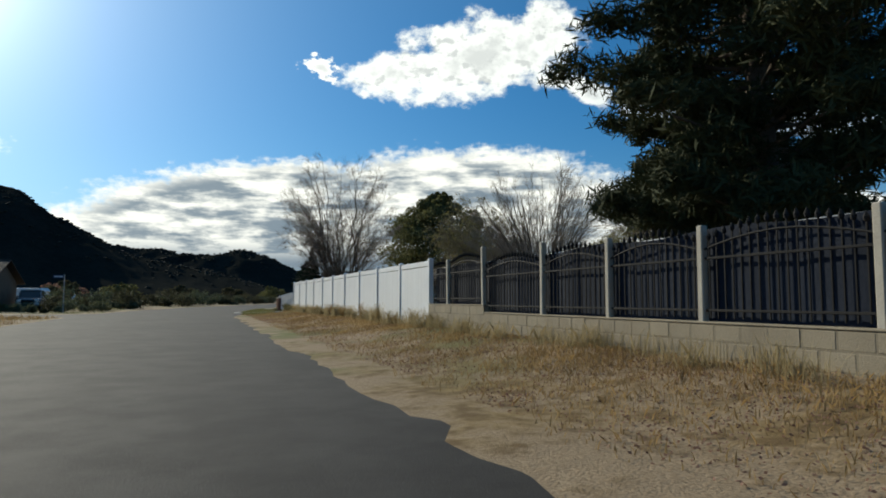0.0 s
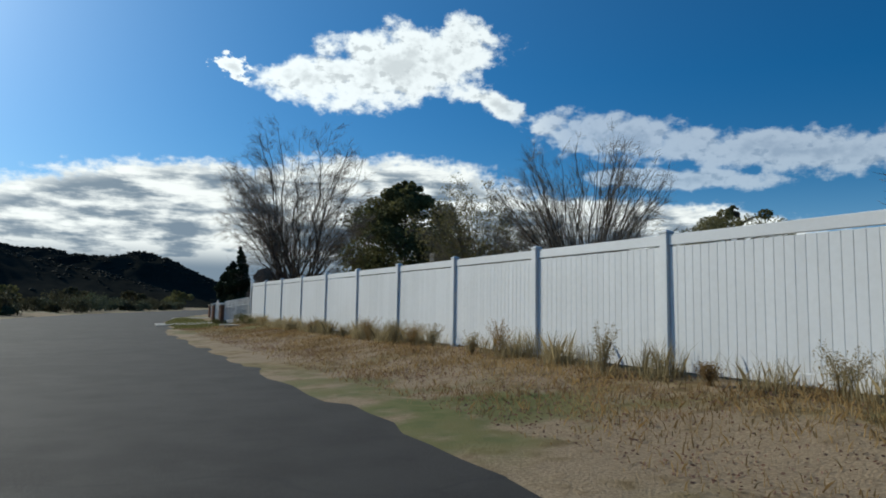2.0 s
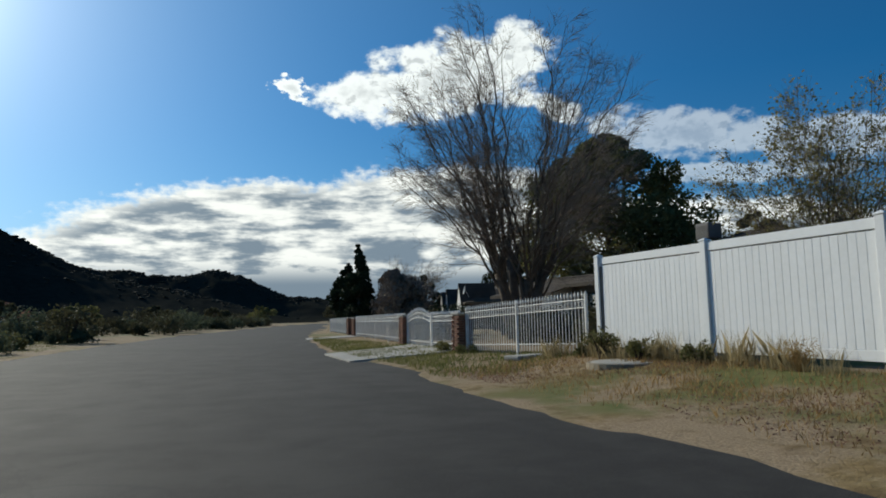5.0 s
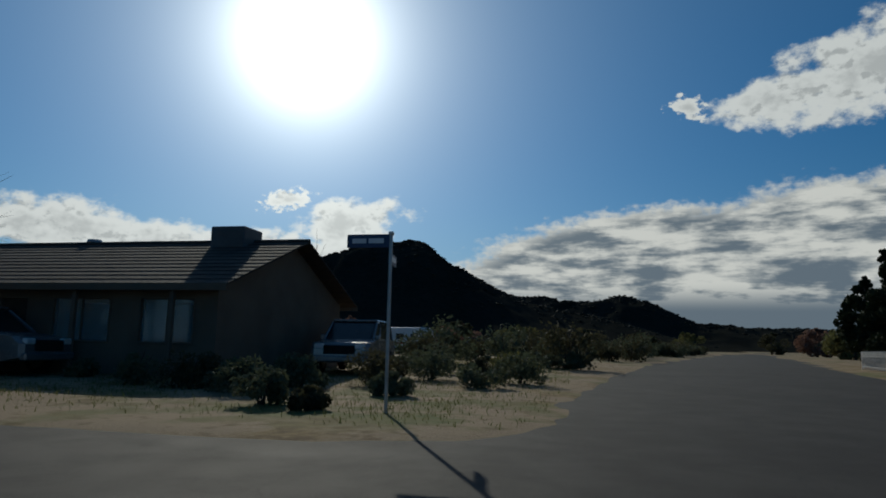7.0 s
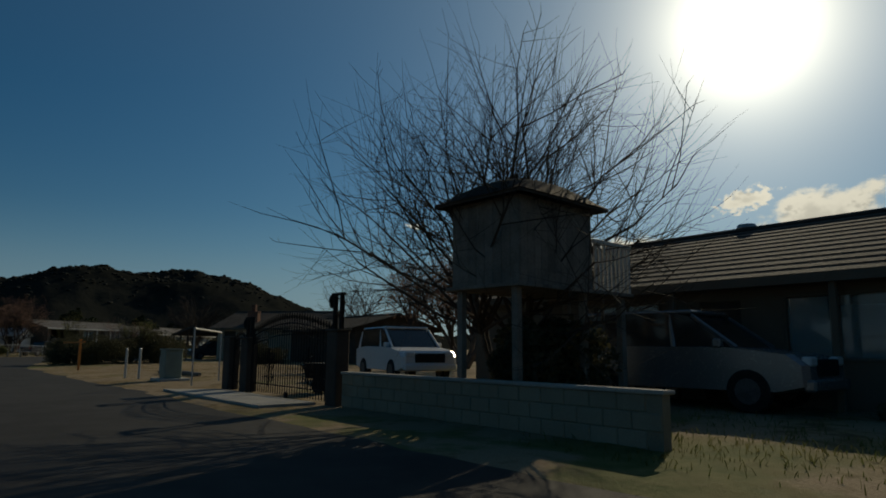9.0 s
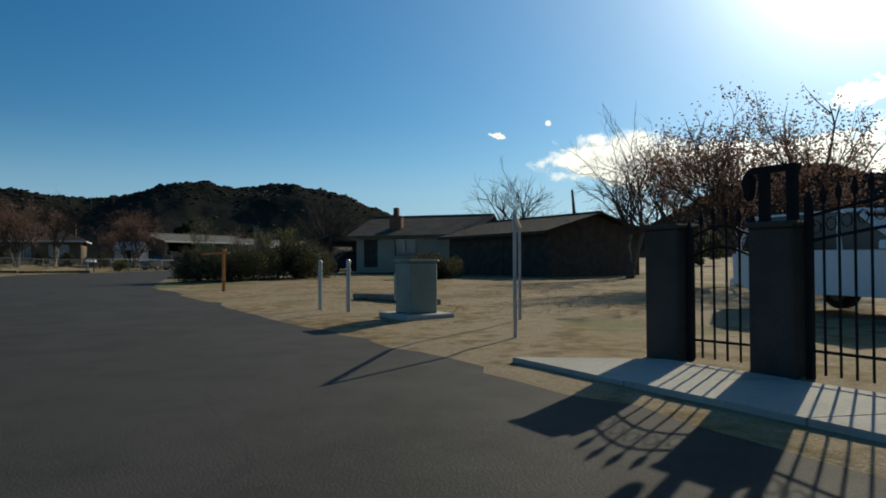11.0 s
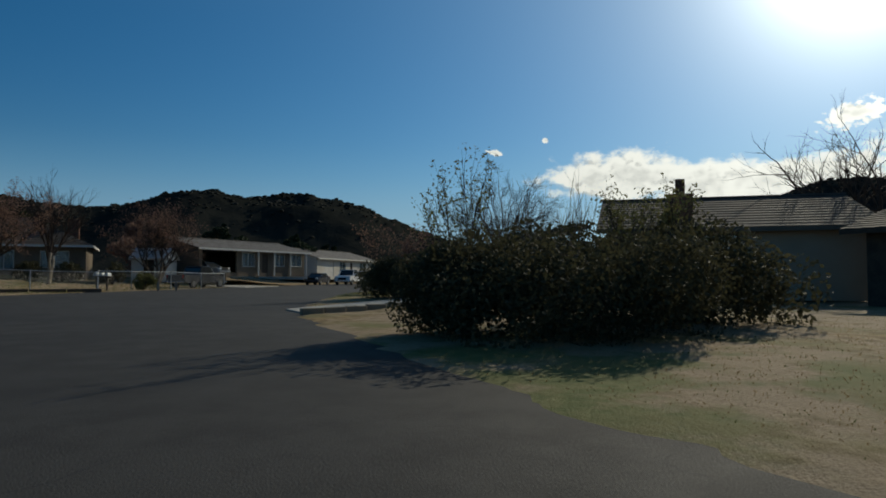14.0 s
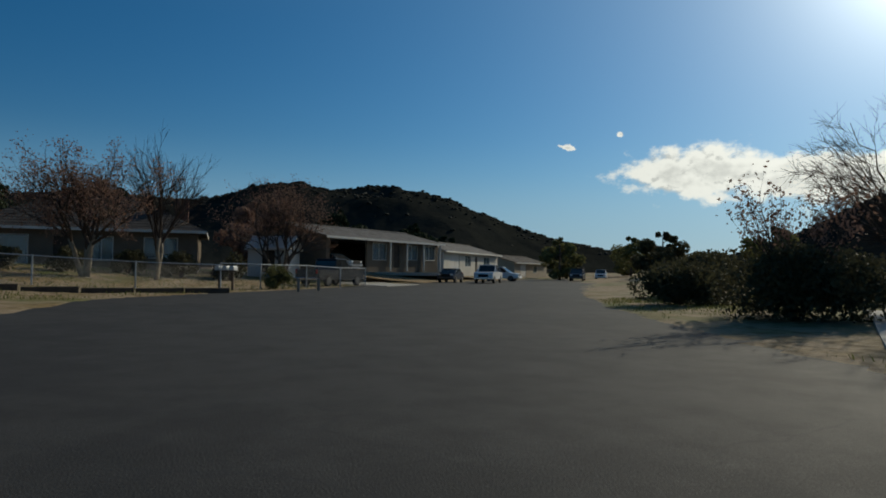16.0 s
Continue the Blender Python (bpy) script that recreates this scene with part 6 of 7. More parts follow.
CAR_GLASS = mat("dark_tinted_glass", (0.02, 0.024, 0.026), (0.03, 0.034, 0.036), 0.6, 0.12, 0.0)
vehicle("white pickup truck parked at the bend of the street", "pickup", -128.1, 80.5, -40, CAR_WHITE, "pickup_truck", "pickup truck")
vehicle("white sport utility vehicle parked behind the iron gate", "suv", -33.7, 60.7, -14, CAR_WHITE, "parked_suv", "car")
vehicle("silver sport utility vehicle parked in front of the ranch house", "suv", -22.4, 59.6, 4, CAR_SILVER, "parked_suv", "car")
vehicle("low dark sedan parked behind the white pickup", "sedan", -130.6, 77.4, -40, CAR_GREY, "parked_car", "car")
vehicle("grey car parked under the flat carport", "suv", -77.5, 69.6, -95, CAR_GREY, "parked_car", "car")
vehicle("dark car with a pale roof under the house carport", "sedan", -121.2, 62.3, 40, CAR_SILVER, "parked_car", "car", z=1.0)
vehicle("white car parked deep inside the house carport", "sedan", -125.2, 61.9, 32, CAR_WHITE, "parked_car", "car", z=1.42)
vehicle("dark pickup parked on the yard behind the chain-link fence", "pickup", -114.1, 60.2, 130, CAR_GREY, "pickup_truck", "pickup truck")
vehicle("white car parked on a driveway up the street", "suv", -140.1, 89.0, 45, CAR_WHITE, "parked_car", "car")
vehicle("dark sedan parked along the far street", "suv", -144.6, 104.0, -42, CAR_GREY, "parked_car", "car", z=0)
vehicle("white van parked along the far street", "suv", -160.6, 121.0, -42, CAR_WHITE, "parked_car", "car", z=0)
vehicle("dark car parked by the scrub below the hill", "suv", -16.7, 114.6, 30, CAR_GREY, "parked_car", "car")
vehicle("silver car parked beside the end wall of the ranch house", "suv", -14.2, 66.8, -84, CAR_SILVER, "parked_car", "car")

tl = thing("travel_trailer", "white travel trailer parked among the scrub", "trailer", -24.3, 108.6, gz(-24.3, 108.6), -18)
part("body", Shape().prism([(-3.3, 0.55), (-3.3, 2.35), (-3.1, 2.55), (3.0, 2.55), (3.35, 2.2), (3.35, 0.9), (3.0, 0.55)], -1.15, 1.15, 0.03), CAR_WHITE, tl)
for wx in (-2.2, 0.2, 1.9):
    part("window", Shape().box(wx, wx + 0.9, -1.17, -1.14, 1.4, 1.95, 0.01), CAR_GLASS, tl)
part("stripe", Shape().box(-3.2, 3.2, -1.162, -1.145, 0.95, 1.1), LAMP_RED, tl)
for s in (-1, 1):
    wheel(tl, -0.3, s * 1.05, 0.34)
    wheel(tl, 0.5, s * 1.05, 0.34)
part("hitch", Shape().tube([(3.2, 0, 0.6), (4.3, 0, 0.5)], [0.06, 0.05], 6), GALV, tl)

# ---- yards on the far side of the bend ----
def chain_fence(label, pts, h):
    t = thing("chain_link_fence", label, "fence")
    for k, (x, y) in enumerate(pts):
        z = gz(x, y)
        part("post", Shape().tube([(x, y, z - 0.2), (x, y, z + h + 0.05)], [0.035, 0.035], 8), GALV, t)
        if k:
            xa, ya = pts[k - 1]
            za = gz(xa, ya)
            part("top_rail", Shape().tube([(xa, ya, za + h), (x, y, z + h)], [0.025, 0.025], 6), GALV, t)
            L = math.hypot(x - xa, y - ya)
            mesh_ = Shape()
            n = int(L / 0.16)
            for s in (0, 1):
                for i in range(-int(h / 0.16), n + 1):
                    a, b = i * 0.16, i * 0.16 + h
                    u0, u1 = max(a, 0), min(b, L)
                    if u1 <= u0:
                        continue
                    q0, q1 = (u0 - a, u1 - a) if s == 0 else (h - (u0 - a), h - (u1 - a))
                    f0, f1 = u0 / L, u1 / L
                    mesh_.tube([(xa + (x - xa) * f0, ya + (y - ya) * f0, za + (z - za) * f0 + q0), (xa + (x - xa) * f1, ya + (y - ya) * f1, za + (z - za) * f1 + q1)], [0.0035, 0.0035], 3, cap=False)
            part("wire_mesh", mesh_, CHAIN, t)
    return t


chain_fence("galvanised chain-link fence along a front yard", [(-101.1, 40.0), (-102.6, 44.0), (-103.6, 48.0), (-104.7, 51.9)], 1.25)
chain_fence("chain-link fence around a side yard with parked cars", [(-105.7, 52.0), (-106.6, 54.2), (-108.6, 57.2), (-110.4, 59.8), (-112, 62.0), (-116.1, 60.6)], 1.35)
mbs = thing("mailbox_stand", "pair of pale mailboxes on a wooden stand by the street", "mailbox", -105, 52.2, gz(-105, 52.2), 60)
for px_ in (-0.35, 0.35):
    part("leg", Shape().box(px_ - 0.05, px_ + 0.05, -0.05, 0.05, -0.1, 0.95, 0.008), DARK_WOOD, mbs)
part("shelf", Shape().box(-0.6, 0.6, -0.2, 0.2, 0.95, 1.0, 0.006), DARK_WOOD, mbs)
for px_ in (-0.38, 0.0, 0.38):
    b = part("mailbox", Shape().prism([(-0.13, 1.0), (-0.13, 1.15), (-0.08, 1.23), (0.08, 1.23), (0.13, 1.15), (0.13, 1.0)], -0.24, 0.24, m=pose(px_, 0, 0)), MAIL, mbs)
    part("door", Shape().box(px_ - 0.12, px_ + 0.12, -0.255, -0.242, 1.02, 1.17, 0.004), MAIL, b)
for bx, by in ((-103.5, 55.6), (-104.9, 57.0)):
    b = thing("wooden_post", "short weathered wooden post at the street edge", "post", bx, by, gz(bx, by), group="short posts at the street edge")
    part("timber", Shape().box(-0.07, 0.07, -0.07, 0.07, -0.1, 0.75, 0.015), GREY_WOOD, b)
slab_pad("pale concrete driveway rising to the carport house", [(-113.6, 64.2), (-119.1, 69.0), (-125.1, 66.8), (-121.1, 62.0)], 3, 4)
slab_pad("broad concrete driveway leading to the flat carport", [(-71.8, 55.2), (-74.2, 55.4), (-82.4, 68.0), (-74.6, 68.0)], 3, 5)
kerb = thing("kerb", "broken dark kerb stones along the driveway edge", "kerb", kind="structure")
for k in range(9):
    x0, y0 = -71.55 - 0.2 * k, 55.3 + 0.75 * k
    part("kerb_stone", Shape().box(-0.09, 0.09, -0.34, 0.34, -0.1, 0.16, 0.02, m=pose(x0, y0, gz(x0, y0), 0, 0, 8 + random.uniform(-4, 4))), MORTAR, kerb)
kerb2 = thing("lawn_edging", "dark timber edging along a raised lawn", "edging", kind="structure")
for k in range(7):
    (xa, ya) = (-98.1 - 0.55 * k, 39.0 + 2.0 * k)
    part("timber", Shape().box(-0.1, 0.1, -0.98, 0.98, -0.15, 0.22, 0.02, m=pose(xa, ya, gz(xa, ya), 0, 0, 15)), DARK_WOOD, kerb2)

# ---- trees ----
VASE = dict(levels=5, kids=[5, 4, 4, 3, 3], wander=0.07, rise=0.01, angle=(10, 34), shrink=0.70, thin=0.55, fine=0.009, first=0.85)
SPREAD = dict(levels=5, kids=[5, 4, 3, 3, 2], wander=0.12, rise=0.04, angle=(20, 52), shrink=0.68, thin=0.55, fine=0.010, first=0.9)
LONG_WHIP = dict(levels=3, kids=[13, 8, 6], wander=0.13, rise=0.085, angle=(26, 72), shrink=0.62, thin=0.40, fine=0.0036, first=1.3)
limb_tree("tall bare many-stemmed cottonwood behind the fences", 11.8, 58.8, 4, 56, (5.8, 7.9, 6.9), 6, BARK, TWIG_BROWN, sides=14, subs=6, twigs=4, fork=0.2, base_r=0.25, limb_r=0.08, spread=(0.12, 1.0), leaf=(LEAF_BROWN, 0.12, 0.035, 0.05))
limb_tree("bare fan-shaped tree behind the vinyl fence", 22.9, 41.4, 13, 120, (5.2, 5.5, 5.1), 8, BARK, TWIG, sides=9, subs=4, twigs=3, fork=0.12, base_r=0.10, limb_r=0.065, spread=(0.0, 1.0), even=0.5, part_angle=0.75)
limb_tree("budding tree with sparse pale leaves behind the fence", 23.0, 52.6, 6, 34, (4.6, 5.6, 4.9), 12, BARK, TWIG, sides=11, subs=6, twigs=4, fork=0.2, base_r=0.12, limb_r=0.05, leaf=(LEAF_BUD, 0.8, 0.075, 0.08))
crown_tree("dense dark olive-green tree behind the vinyl fence", 26.0, 71.4, 14.2, 6.5, 1.6, 14, LEAF_OLIVE, 62000, 0.15, lumps=130, fat=(0.22, 0.36))
crown_tree("low pale green tree behind the iron fence", 27.0, 34.5, 6.4, 3.6, 1.8, 15, LEAF_BUD, 20000, 0.055, lumps=46, fat=(0.2, 0.38))
tree("bare spreading tree in the yard behind the iron fence", 17.6, 18.8, [(-70, 24, 2.2, 0.12), (70, 22, 2.2, 0.12), (180, 20, 2.1, 0.11), (0, 24, 2.2, 0.11)], 27, BARK, TWIG, SPREAD)
pine("large dark pine standing behind the iron fence", 8.7, 8.0, 9.2, 2.55, 16, whorls=21)
pine("smaller dark pine further along the yard", 12.0, 12.3, 6.0, 2.5, 17, whorls=13, low=1.3)
crown_tree("tall slender dark cypress beside the road", 15.3, 98.2, 9.0, 1.35, 0.3, 18, LEAF_CYPRESS, 16000, 0.14, lumps=60, shape_pow=0.55, fat=(0.5, 0.8))
crown_tree("round dark evergreen beside the cypress", 14.9, 101.0, 7.2, 1.75, 0.3, 19, LEAF_CYPRESS, 14000, 0.15, lumps=40, fat=(0.35, 0.6))
crown_tree("brown bare hedge-like tree beyond the pickets", 17.9, 93.6, 6.0, 2.9, 0.3, 20, TWIG_BROWN, 15000, 0.10, lumps=44, fat=(0.35, 0.6), long=2.2)
for k, (bx, by, bw, bh) in enumerate(((13.2, 49.0, 2.2, 1.2), (13.8, 52.0, 2.4, 1.35), (14.4, 55.2, 2.2, 1.25), (15.6, 62.4, 2.4, 1.6), (14.2, 65.2, 2.4, 1.9))):
    bush("dark clipped shrub in the yard behind the pickets", bx, by, bw, bh, 520 + k, LEAF_CYPRESS, 2600, 0.06, name="shrub", category="shrub")
for k, (bx, by, bw, bh) in enumerate(((5.45, 44.6, 0.75, 0.62), (5.4, 43.5, 0.6, 0.5), (5.5, 42.2, 0.55, 0.42), (5.6, 45.5, 0.4, 0.3), (5.55, 50.9, 0.6, 0.35), (5.5, 52.4, 0.6, 0.35))):
    bush("dusty green weed growing at the fence foot", bx, by, bw, bh, 540 + k, LEAF_OLIVE, 700, 0.03, name="weed", category="weed")
old_post = thing("wooden_post", "weathered grey wooden post beside the white fence end", "post", 6.02, 45.25, gz(6.02, 45.25) - 0.1, 8)
part("post", Shape().box(-0.06, 0.06, -0.06, 0.06, 0, 1.85, 0.012), GREY_WOOD, old_post)
crown_tree("dark juniper behind the picket fence", 23.4, 100.4, 6.0, 1.9, 0.4, 21, LEAF_CYPRESS, 9000, 0.13, lumps=24)
tree("bare garden tree beyond the picket fence", 21.0, 98.0, [(-40, 10, 2.6, 0.16), (100, 14, 2.5, 0.14)], 22, BARK, TWIG, SPREAD)
crown_tree("distant dark pine behind the sheds", 31.0, 93.0, 8.8, 3.0, 2.0, 24, LEAF_PINE, 12000, 0.18, lumps=26)
crown_tree("dark round evergreen beside the ranch house roof", 30.5, 63.0, 7.2, 2.6, 2.0, 25, LEAF_OLIVE, 9000, 0.14, lumps=20)

tree("bare fruit tree with many upright whips around the playhouse", -24.4, 56.5, [(-100, 16, 2.3, 0.06), (-10, 14, 2.3, 0.06), (90, 18, 2.3, 0.06), (190, 16, 2.3, 0.06)], 31, BARK, TWIG_DARK, LONG_WHIP | dict(env=(4.7, 4.8, 2.5)), name="tree")
tree("bare leafless tree behind the gate yard", -51.0, 73.5, [(-50, 10, 2.4, 0.16), (90, 14, 2.4, 0.14)], 32, BARK, TWIG_DARK, SPREAD)
tree("broad tree with thin brown leaves behind the gate", -42.4, 70.8, [(-80, 34, 2.5, 0.16), (80, 34, 2.5, 0.16), (0, 20, 2.6, 0.14), (180, 30, 2.5, 0.13)], 33, BARK, TWIG_DARK, SPREAD | dict(env=(4.3, 3.5, 3.6)), (LEAF_BROWN, 4, 0.06, 0.2))
tree("bare twisted tree behind the low dark house", -69.6, 81.0, [(-60, 12, 3.0, 0.2), (90, 20, 2.8, 0.15)], 34, BARK, TWIG_DARK, SPREAD)
tree("tall leafy tree beyond the house roof", -61.1, 88.0, [(-70, 14, 3.3, 0.22), (80, 14, 3.4, 0.22)], 35, BARK, TWIG_DARK, SPREAD, (LEAF_BROWN, 5, 0.06, 0.3))
stub = thing("dead_tree_stub", "bare dead trunk stub standing behind the roof", "tree stump", -68.6, 86.0, gz(-68.6, 86) - 0.1)
part("trunk", Shape().tube([(0, 0, 0), (0.1, 0, 4.0), (-0.25, 0, 6.9)], [0.22, 0.16, 0.09], 9), BARK, stub)
limb_tree("bare round-crowned tree behind the driveway", -81.6, 69.2, 1, 34, (3.2, 4.0, 2.5), 36, BARK, TWIG_DARK, sides=9, subs=4, twigs=3, fork=0.27, base_r=0.15, limb_r=0.06, spread=(0.22, 1.0))
tree("tree with clinging brown leaves in the front yard", -108.6, 45.6, [(-80, 20, 2.3, 0.16), (60, 16, 2.4, 0.16), (150, 22, 2.2, 0.14)], 37, BARK_PALE, TWIG_DARK, SPREAD, (LEAF_BROWN, 6, 0.055, 0.17))
tree("slim bare tree with upright branches in the front yard", -109.6, 49.0, [(-60, 12, 2.4, 0.12), (80, 14, 2.5, 0.12)], 38, BARK_PALE, TWIG_DARK, VASE)
tree("brown-leaved tree beside the carport house", -118.0, 57.4, [(-80, 26, 2.5, 0.14), (70, 24, 2.6, 0.14), (0, 24, 2.5, 0.13), (180, 26, 2.5, 0.13)], 39, BARK, TWIG_DARK, SPREAD, (LEAF_BROWN, 3, 0.05, 0.2))
for k, (tx, ty, hh, rr) in enumerate([(-154.6, 108, 7, 3.5), (-166.6, 118, 6, 3), (-174.6, 140, 9, 4), (-160.6, 136, 6, 3.5), (-186.6, 150, 8, 4), (-136.6, 112, 6.5, 3.2), (-124.6, 118, 6, 3.4), (-148.6, 122, 5, 3)]):
    crown_tree("distant dark street tree beyond the houses", tx, ty, hh, rr, 0.8, 50 + k, LEAF_BUSH if k % 2 else LEAF_OLIVE, 2600, 0.30, lumps=18)
for k, (tx, ty, hh, rr) in enumerate([(-132.6, 58, 6.5, 3.2), (-138.6, 68, 7, 3.4), (-146.6, 80, 7, 3), (-136.6, 45, 8, 3.5), (-130.6, 36, 7, 4), (-114.6, 33, 6, 3.5), (-154.6, 88, 6, 3)]):
    crown_tree("dark evergreen behind the far houses", tx, ty, hh, rr, 0.8, 70 + k, LEAF_BROWN if k in (0, 5) else LEAF_CYPRESS, 5000, 0.20, lumps=24)

tree("bare saplings standing behind the ranch house roof", -19.5, 73.5, [(-60, 16, 2.6, 0.06), (70, 14, 2.8, 0.06), (10, 8, 2.9, 0.06)], 131, BARK, TWIG_DARK, dict(levels=2, kids=[3, 2], wander=0.06, rise=0.1, angle=(10, 30), shrink=0.6, thin=0.5, fine=0.012, first=0.8))
# dark shrubs added to imitate house and tree shade in the yard
for k, (bx, by, w_, h_) in enumerate([(9.5, 48.5, 3.0, 1.3), (12.5, 51.0, 3.4, 1.6), (10.0, 54.5, 2.6, 1.2), (14.5, 55.0, 3.2, 1.8), (9.5, 62.5, 3.0, 1.4), (12.0, 67.5, 3.4, 1.7)]):
    bush("dark garden shrub filling in yard shade behind the pickets", bx, by, w_, h_, 140 + k, LEAF_CYPRESS if k % 2 else LEAF_BUSH, 5000, 0.07, group="garden shrubs behind the pickets")

# ---- shrubs ----
bush("dark leafy shrub crowding the foot of the playhouse", -23.3, 56.3, 2.2, 1.95, 187, LEAF_BUSH, 9000, 0.055)
bush("large dark rounded shrub at the edge of the lot", -62.8, 56.7, 5.2, 1.9, 81, LEAF_BUSH, 32000, 0.040)
# added shrub: its dark shape stands in for a shadowed patch of lawn
bush("low dark shrub in place of a shaded lawn patch", -57.3, 65.8, 3.4, 1.25, 186, LEAF_BUSH, 9000, 0.06)
bush("lower dark shrub behind the large one", -63.4, 60.6, 5.0, 2.0, 181, LEAF_BUSH, 16000, 0.06)
bush("tall dark shrub with upright stems by the street", -64, 55.4, 2.6, 1.7, 82, LEAF_BUSH, 13000, 0.038)
tree("thin upright stems with small leaves rising from the shrub", -64.6, 55.6, [(-60, 14, 1.2, 0.035), (80, 12, 1.3, 0.035), (170, 14, 1.1, 0.03), (20, 10, 1.3, 0.03)], 83, BARK, TWIG_DARK, dict(levels=3, kids=[3, 3, 3], wander=0.08, rise=0.12, angle=(10, 35), shrink=0.7, thin=0.6, fine=0.004, first=0.8), (LEAF_OLIVE, 4, 0.032, 0.07), category="shrub", name="shrub")
TWIGGY = dict(levels=3, kids=[5, 4, 4], wander=0.08, rise=0.12, angle=(10, 36), shrink=0.7, thin=0.6, fine=0.005, first=0.8)
tree("bare whippy shrub rising behind the dark shrub", -65.2, 58.5, [(-60, 22, 1.25, 0.035), (80, 20, 1.25, 0.035), (170, 22, 1.2, 0.03), (20, 16, 1.25, 0.03)], 283, BARK, TWIG, TWIGGY, category="shrub", name="shrub")
tree("leafy upright shrub rising behind the dark shrub", -63.4, 59.4, [(-60, 22, 1.1, 0.035), (80, 20, 1.1, 0.035), (170, 22, 1.1, 0.03), (20, 16, 1.1, 0.03)], 284, BARK, TWIG_DARK, TWIGGY, (LEAF_OLIVE, 4, 0.035, 0.08), category="shrub", name="shrub")
bush("dense dark round shrub beyond the driveway", -80.9, 62.8, 4.0, 1.9, 84, LEAF_BUSH, 14000, 0.06)
tree("shrub with reddish upright twigs beyond the driveway", -80.8, 62.7, [(-60, 22, 1.3, 0.04), (80, 22, 1.3, 0.04), (180, 24, 1.4, 0.035), (10, 20, 1.4, 0.035)], 85, BARK, TWIG_DARK, dict(levels=3, kids=[4, 4, 3], wander=0.08, rise=0.1, angle=(12, 38), shrink=0.7, thin=0.6, fine=0.004, first=0.8), (LEAF_BROWN, 4, 0.05, 0.12), category="shrub", name="shrub")
for k, (bx, by, w_, h_) in enumerate([(-87.5, 74.5, 5.0, 2.2), (-83.5, 75.2, 5.0, 2.4), (-79.5, 74.6, 4.6, 2.3)]):
    bush("dark hedge-like shrub behind the driveway", bx, by, w_, h_, 190 + k, LEAF_BUSH, 9000, 0.08, group="dark shrubs behind the driveway")
bush("low dark shrub on the verge past the driveway", -87.4, 65.6, 3.2, 1.5, 184, LEAF_BUSH, 9000, 0.065)
bush("dark shrub mass along the far street edge", -91.6, 71.0, 4.0, 1.8, 86, LEAF_BUSH, 6000, 0.1)
bush("dark shrub mass beside the far driveway", -100.6, 82.0, 5.0, 2.0, 87, LEAF_BUSH, 6000, 0.12)
bs = thing("clipped_shrub", "small clipped dark shrub on a short trunk", "shrub", -73.8, 62.7, gz(-73.8, 62.7) - 0.05)
part("trunk", Shape().tube([(0, 0, 0), (0.03, 0, 0.5), (0, 0, 0.95)], [0.12, 0.09, 0.05], 9), BARK, bs)
rng_ = np.random.default_rng(88)
q_ = rng_.normal(size=(2600, 3))
q_ /= np.linalg.norm(q_, axis=1, keepdims=True)
part("crown", leaf_mesh("crown", np.array([0, 0, 1.15]) + q_ * (rng_.uniform(0.2, 1, 2600) ** 0.35)[:, None] * np.array([0.75, 0.75, 0.42]), 0.06, rng_, LEAF_BUSH), None, bs)
bush("green bushy shrub beside the mailboxes", -106.8, 55.0, 1.8, 1.5, 89, LEAF_OLIVE, 6000, 0.045)
for k, (bx, by, w_, h_) in enumerate([(-111.1, 44.5, 2.2, 1.4), (-112.6, 47.5, 2.0, 1.5), (-113.1, 50.5, 2.4, 1.8), (-114.1, 53.5, 2.4, 1.9), (-109.1, 41.5, 2.4, 1.3)]):
    bush("dark shrub against the far house wall", bx, by, w_, h_, 90 + k, LEAF_BUSH, 2600, 0.09, group="shrubs by the far house")
for k, (bx, by, w_, h_) in enumerate([(-10.9, 55.2, 0.7, 0.4), (-11.9, 55.6, 0.9, 0.7), (-13.2, 57.2, 1.3, 0.7), (-14.8, 58.0, 1.5, 0.8), (-16.4, 58.3, 1.2, 0.8), (-12.6, 58.6, 1.2, 0.8), (-11.4, 60.4, 1.5, 0.9), (-10.4, 58.2, 0.9, 0.5), (-10.8, 63.5, 1.6, 0.9), (-9.6, 66.0, 1.2, 0.7), (-11.6, 67.5, 1.8, 1.2)]):
    bush("low grey-green sagebrush on the sandy corner", bx, by, w_, h_, 160 + k, LEAF_SAGE if k % 3 else LEAF_BUSH, 1800, 0.045, group="sagebrush on the corner", stems=5)
rng = np.random.default_rng(101)
for k in range(46):
    bx, by = rng.uniform(-20, -8.0), rng.uniform(56.5, 90)
    if inside_road(np.array([bx]), np.array([by]))[0] > -1.5 or (by < 59 and bx < -14) or (bx < -11.5 and 60 < by < 71):
        continue
    w_ = rng.uniform(0.6, 1.7)
    bush("low grey-green sagebrush on the sandy corner", bx, by, w_, w_ * rng.uniform(0.45, 0.7), 120 + k, LEAF_SAGE if k % 3 else LEAF_OLIVE, 900, 0.06, group="sagebrush on the corner", stems=5)
for k in range(70):
    by = rng.uniform(18, 190)
    bx = (-9.5 if by < 60 else -9.5 + (by - 60) * 0.17) - abs(rng.normal(0, 13))
    if inside_road(np.array([bx]), np.array([by]))[0] > -2 or (40 < by < 72 and bx < -8):
        continue
    w_ = rng.uniform(0.9, 3.2)
    bush("scrubby grey-green bush across the road", bx, by, w_, w_ * rng.uniform(0.5, 0.85), 200 + k, (LEAF_SAGE, LEAF_BUSH, LEAF_SAGE)[k % 3], 700, 0.11, group="scrub across the road", stems=4)
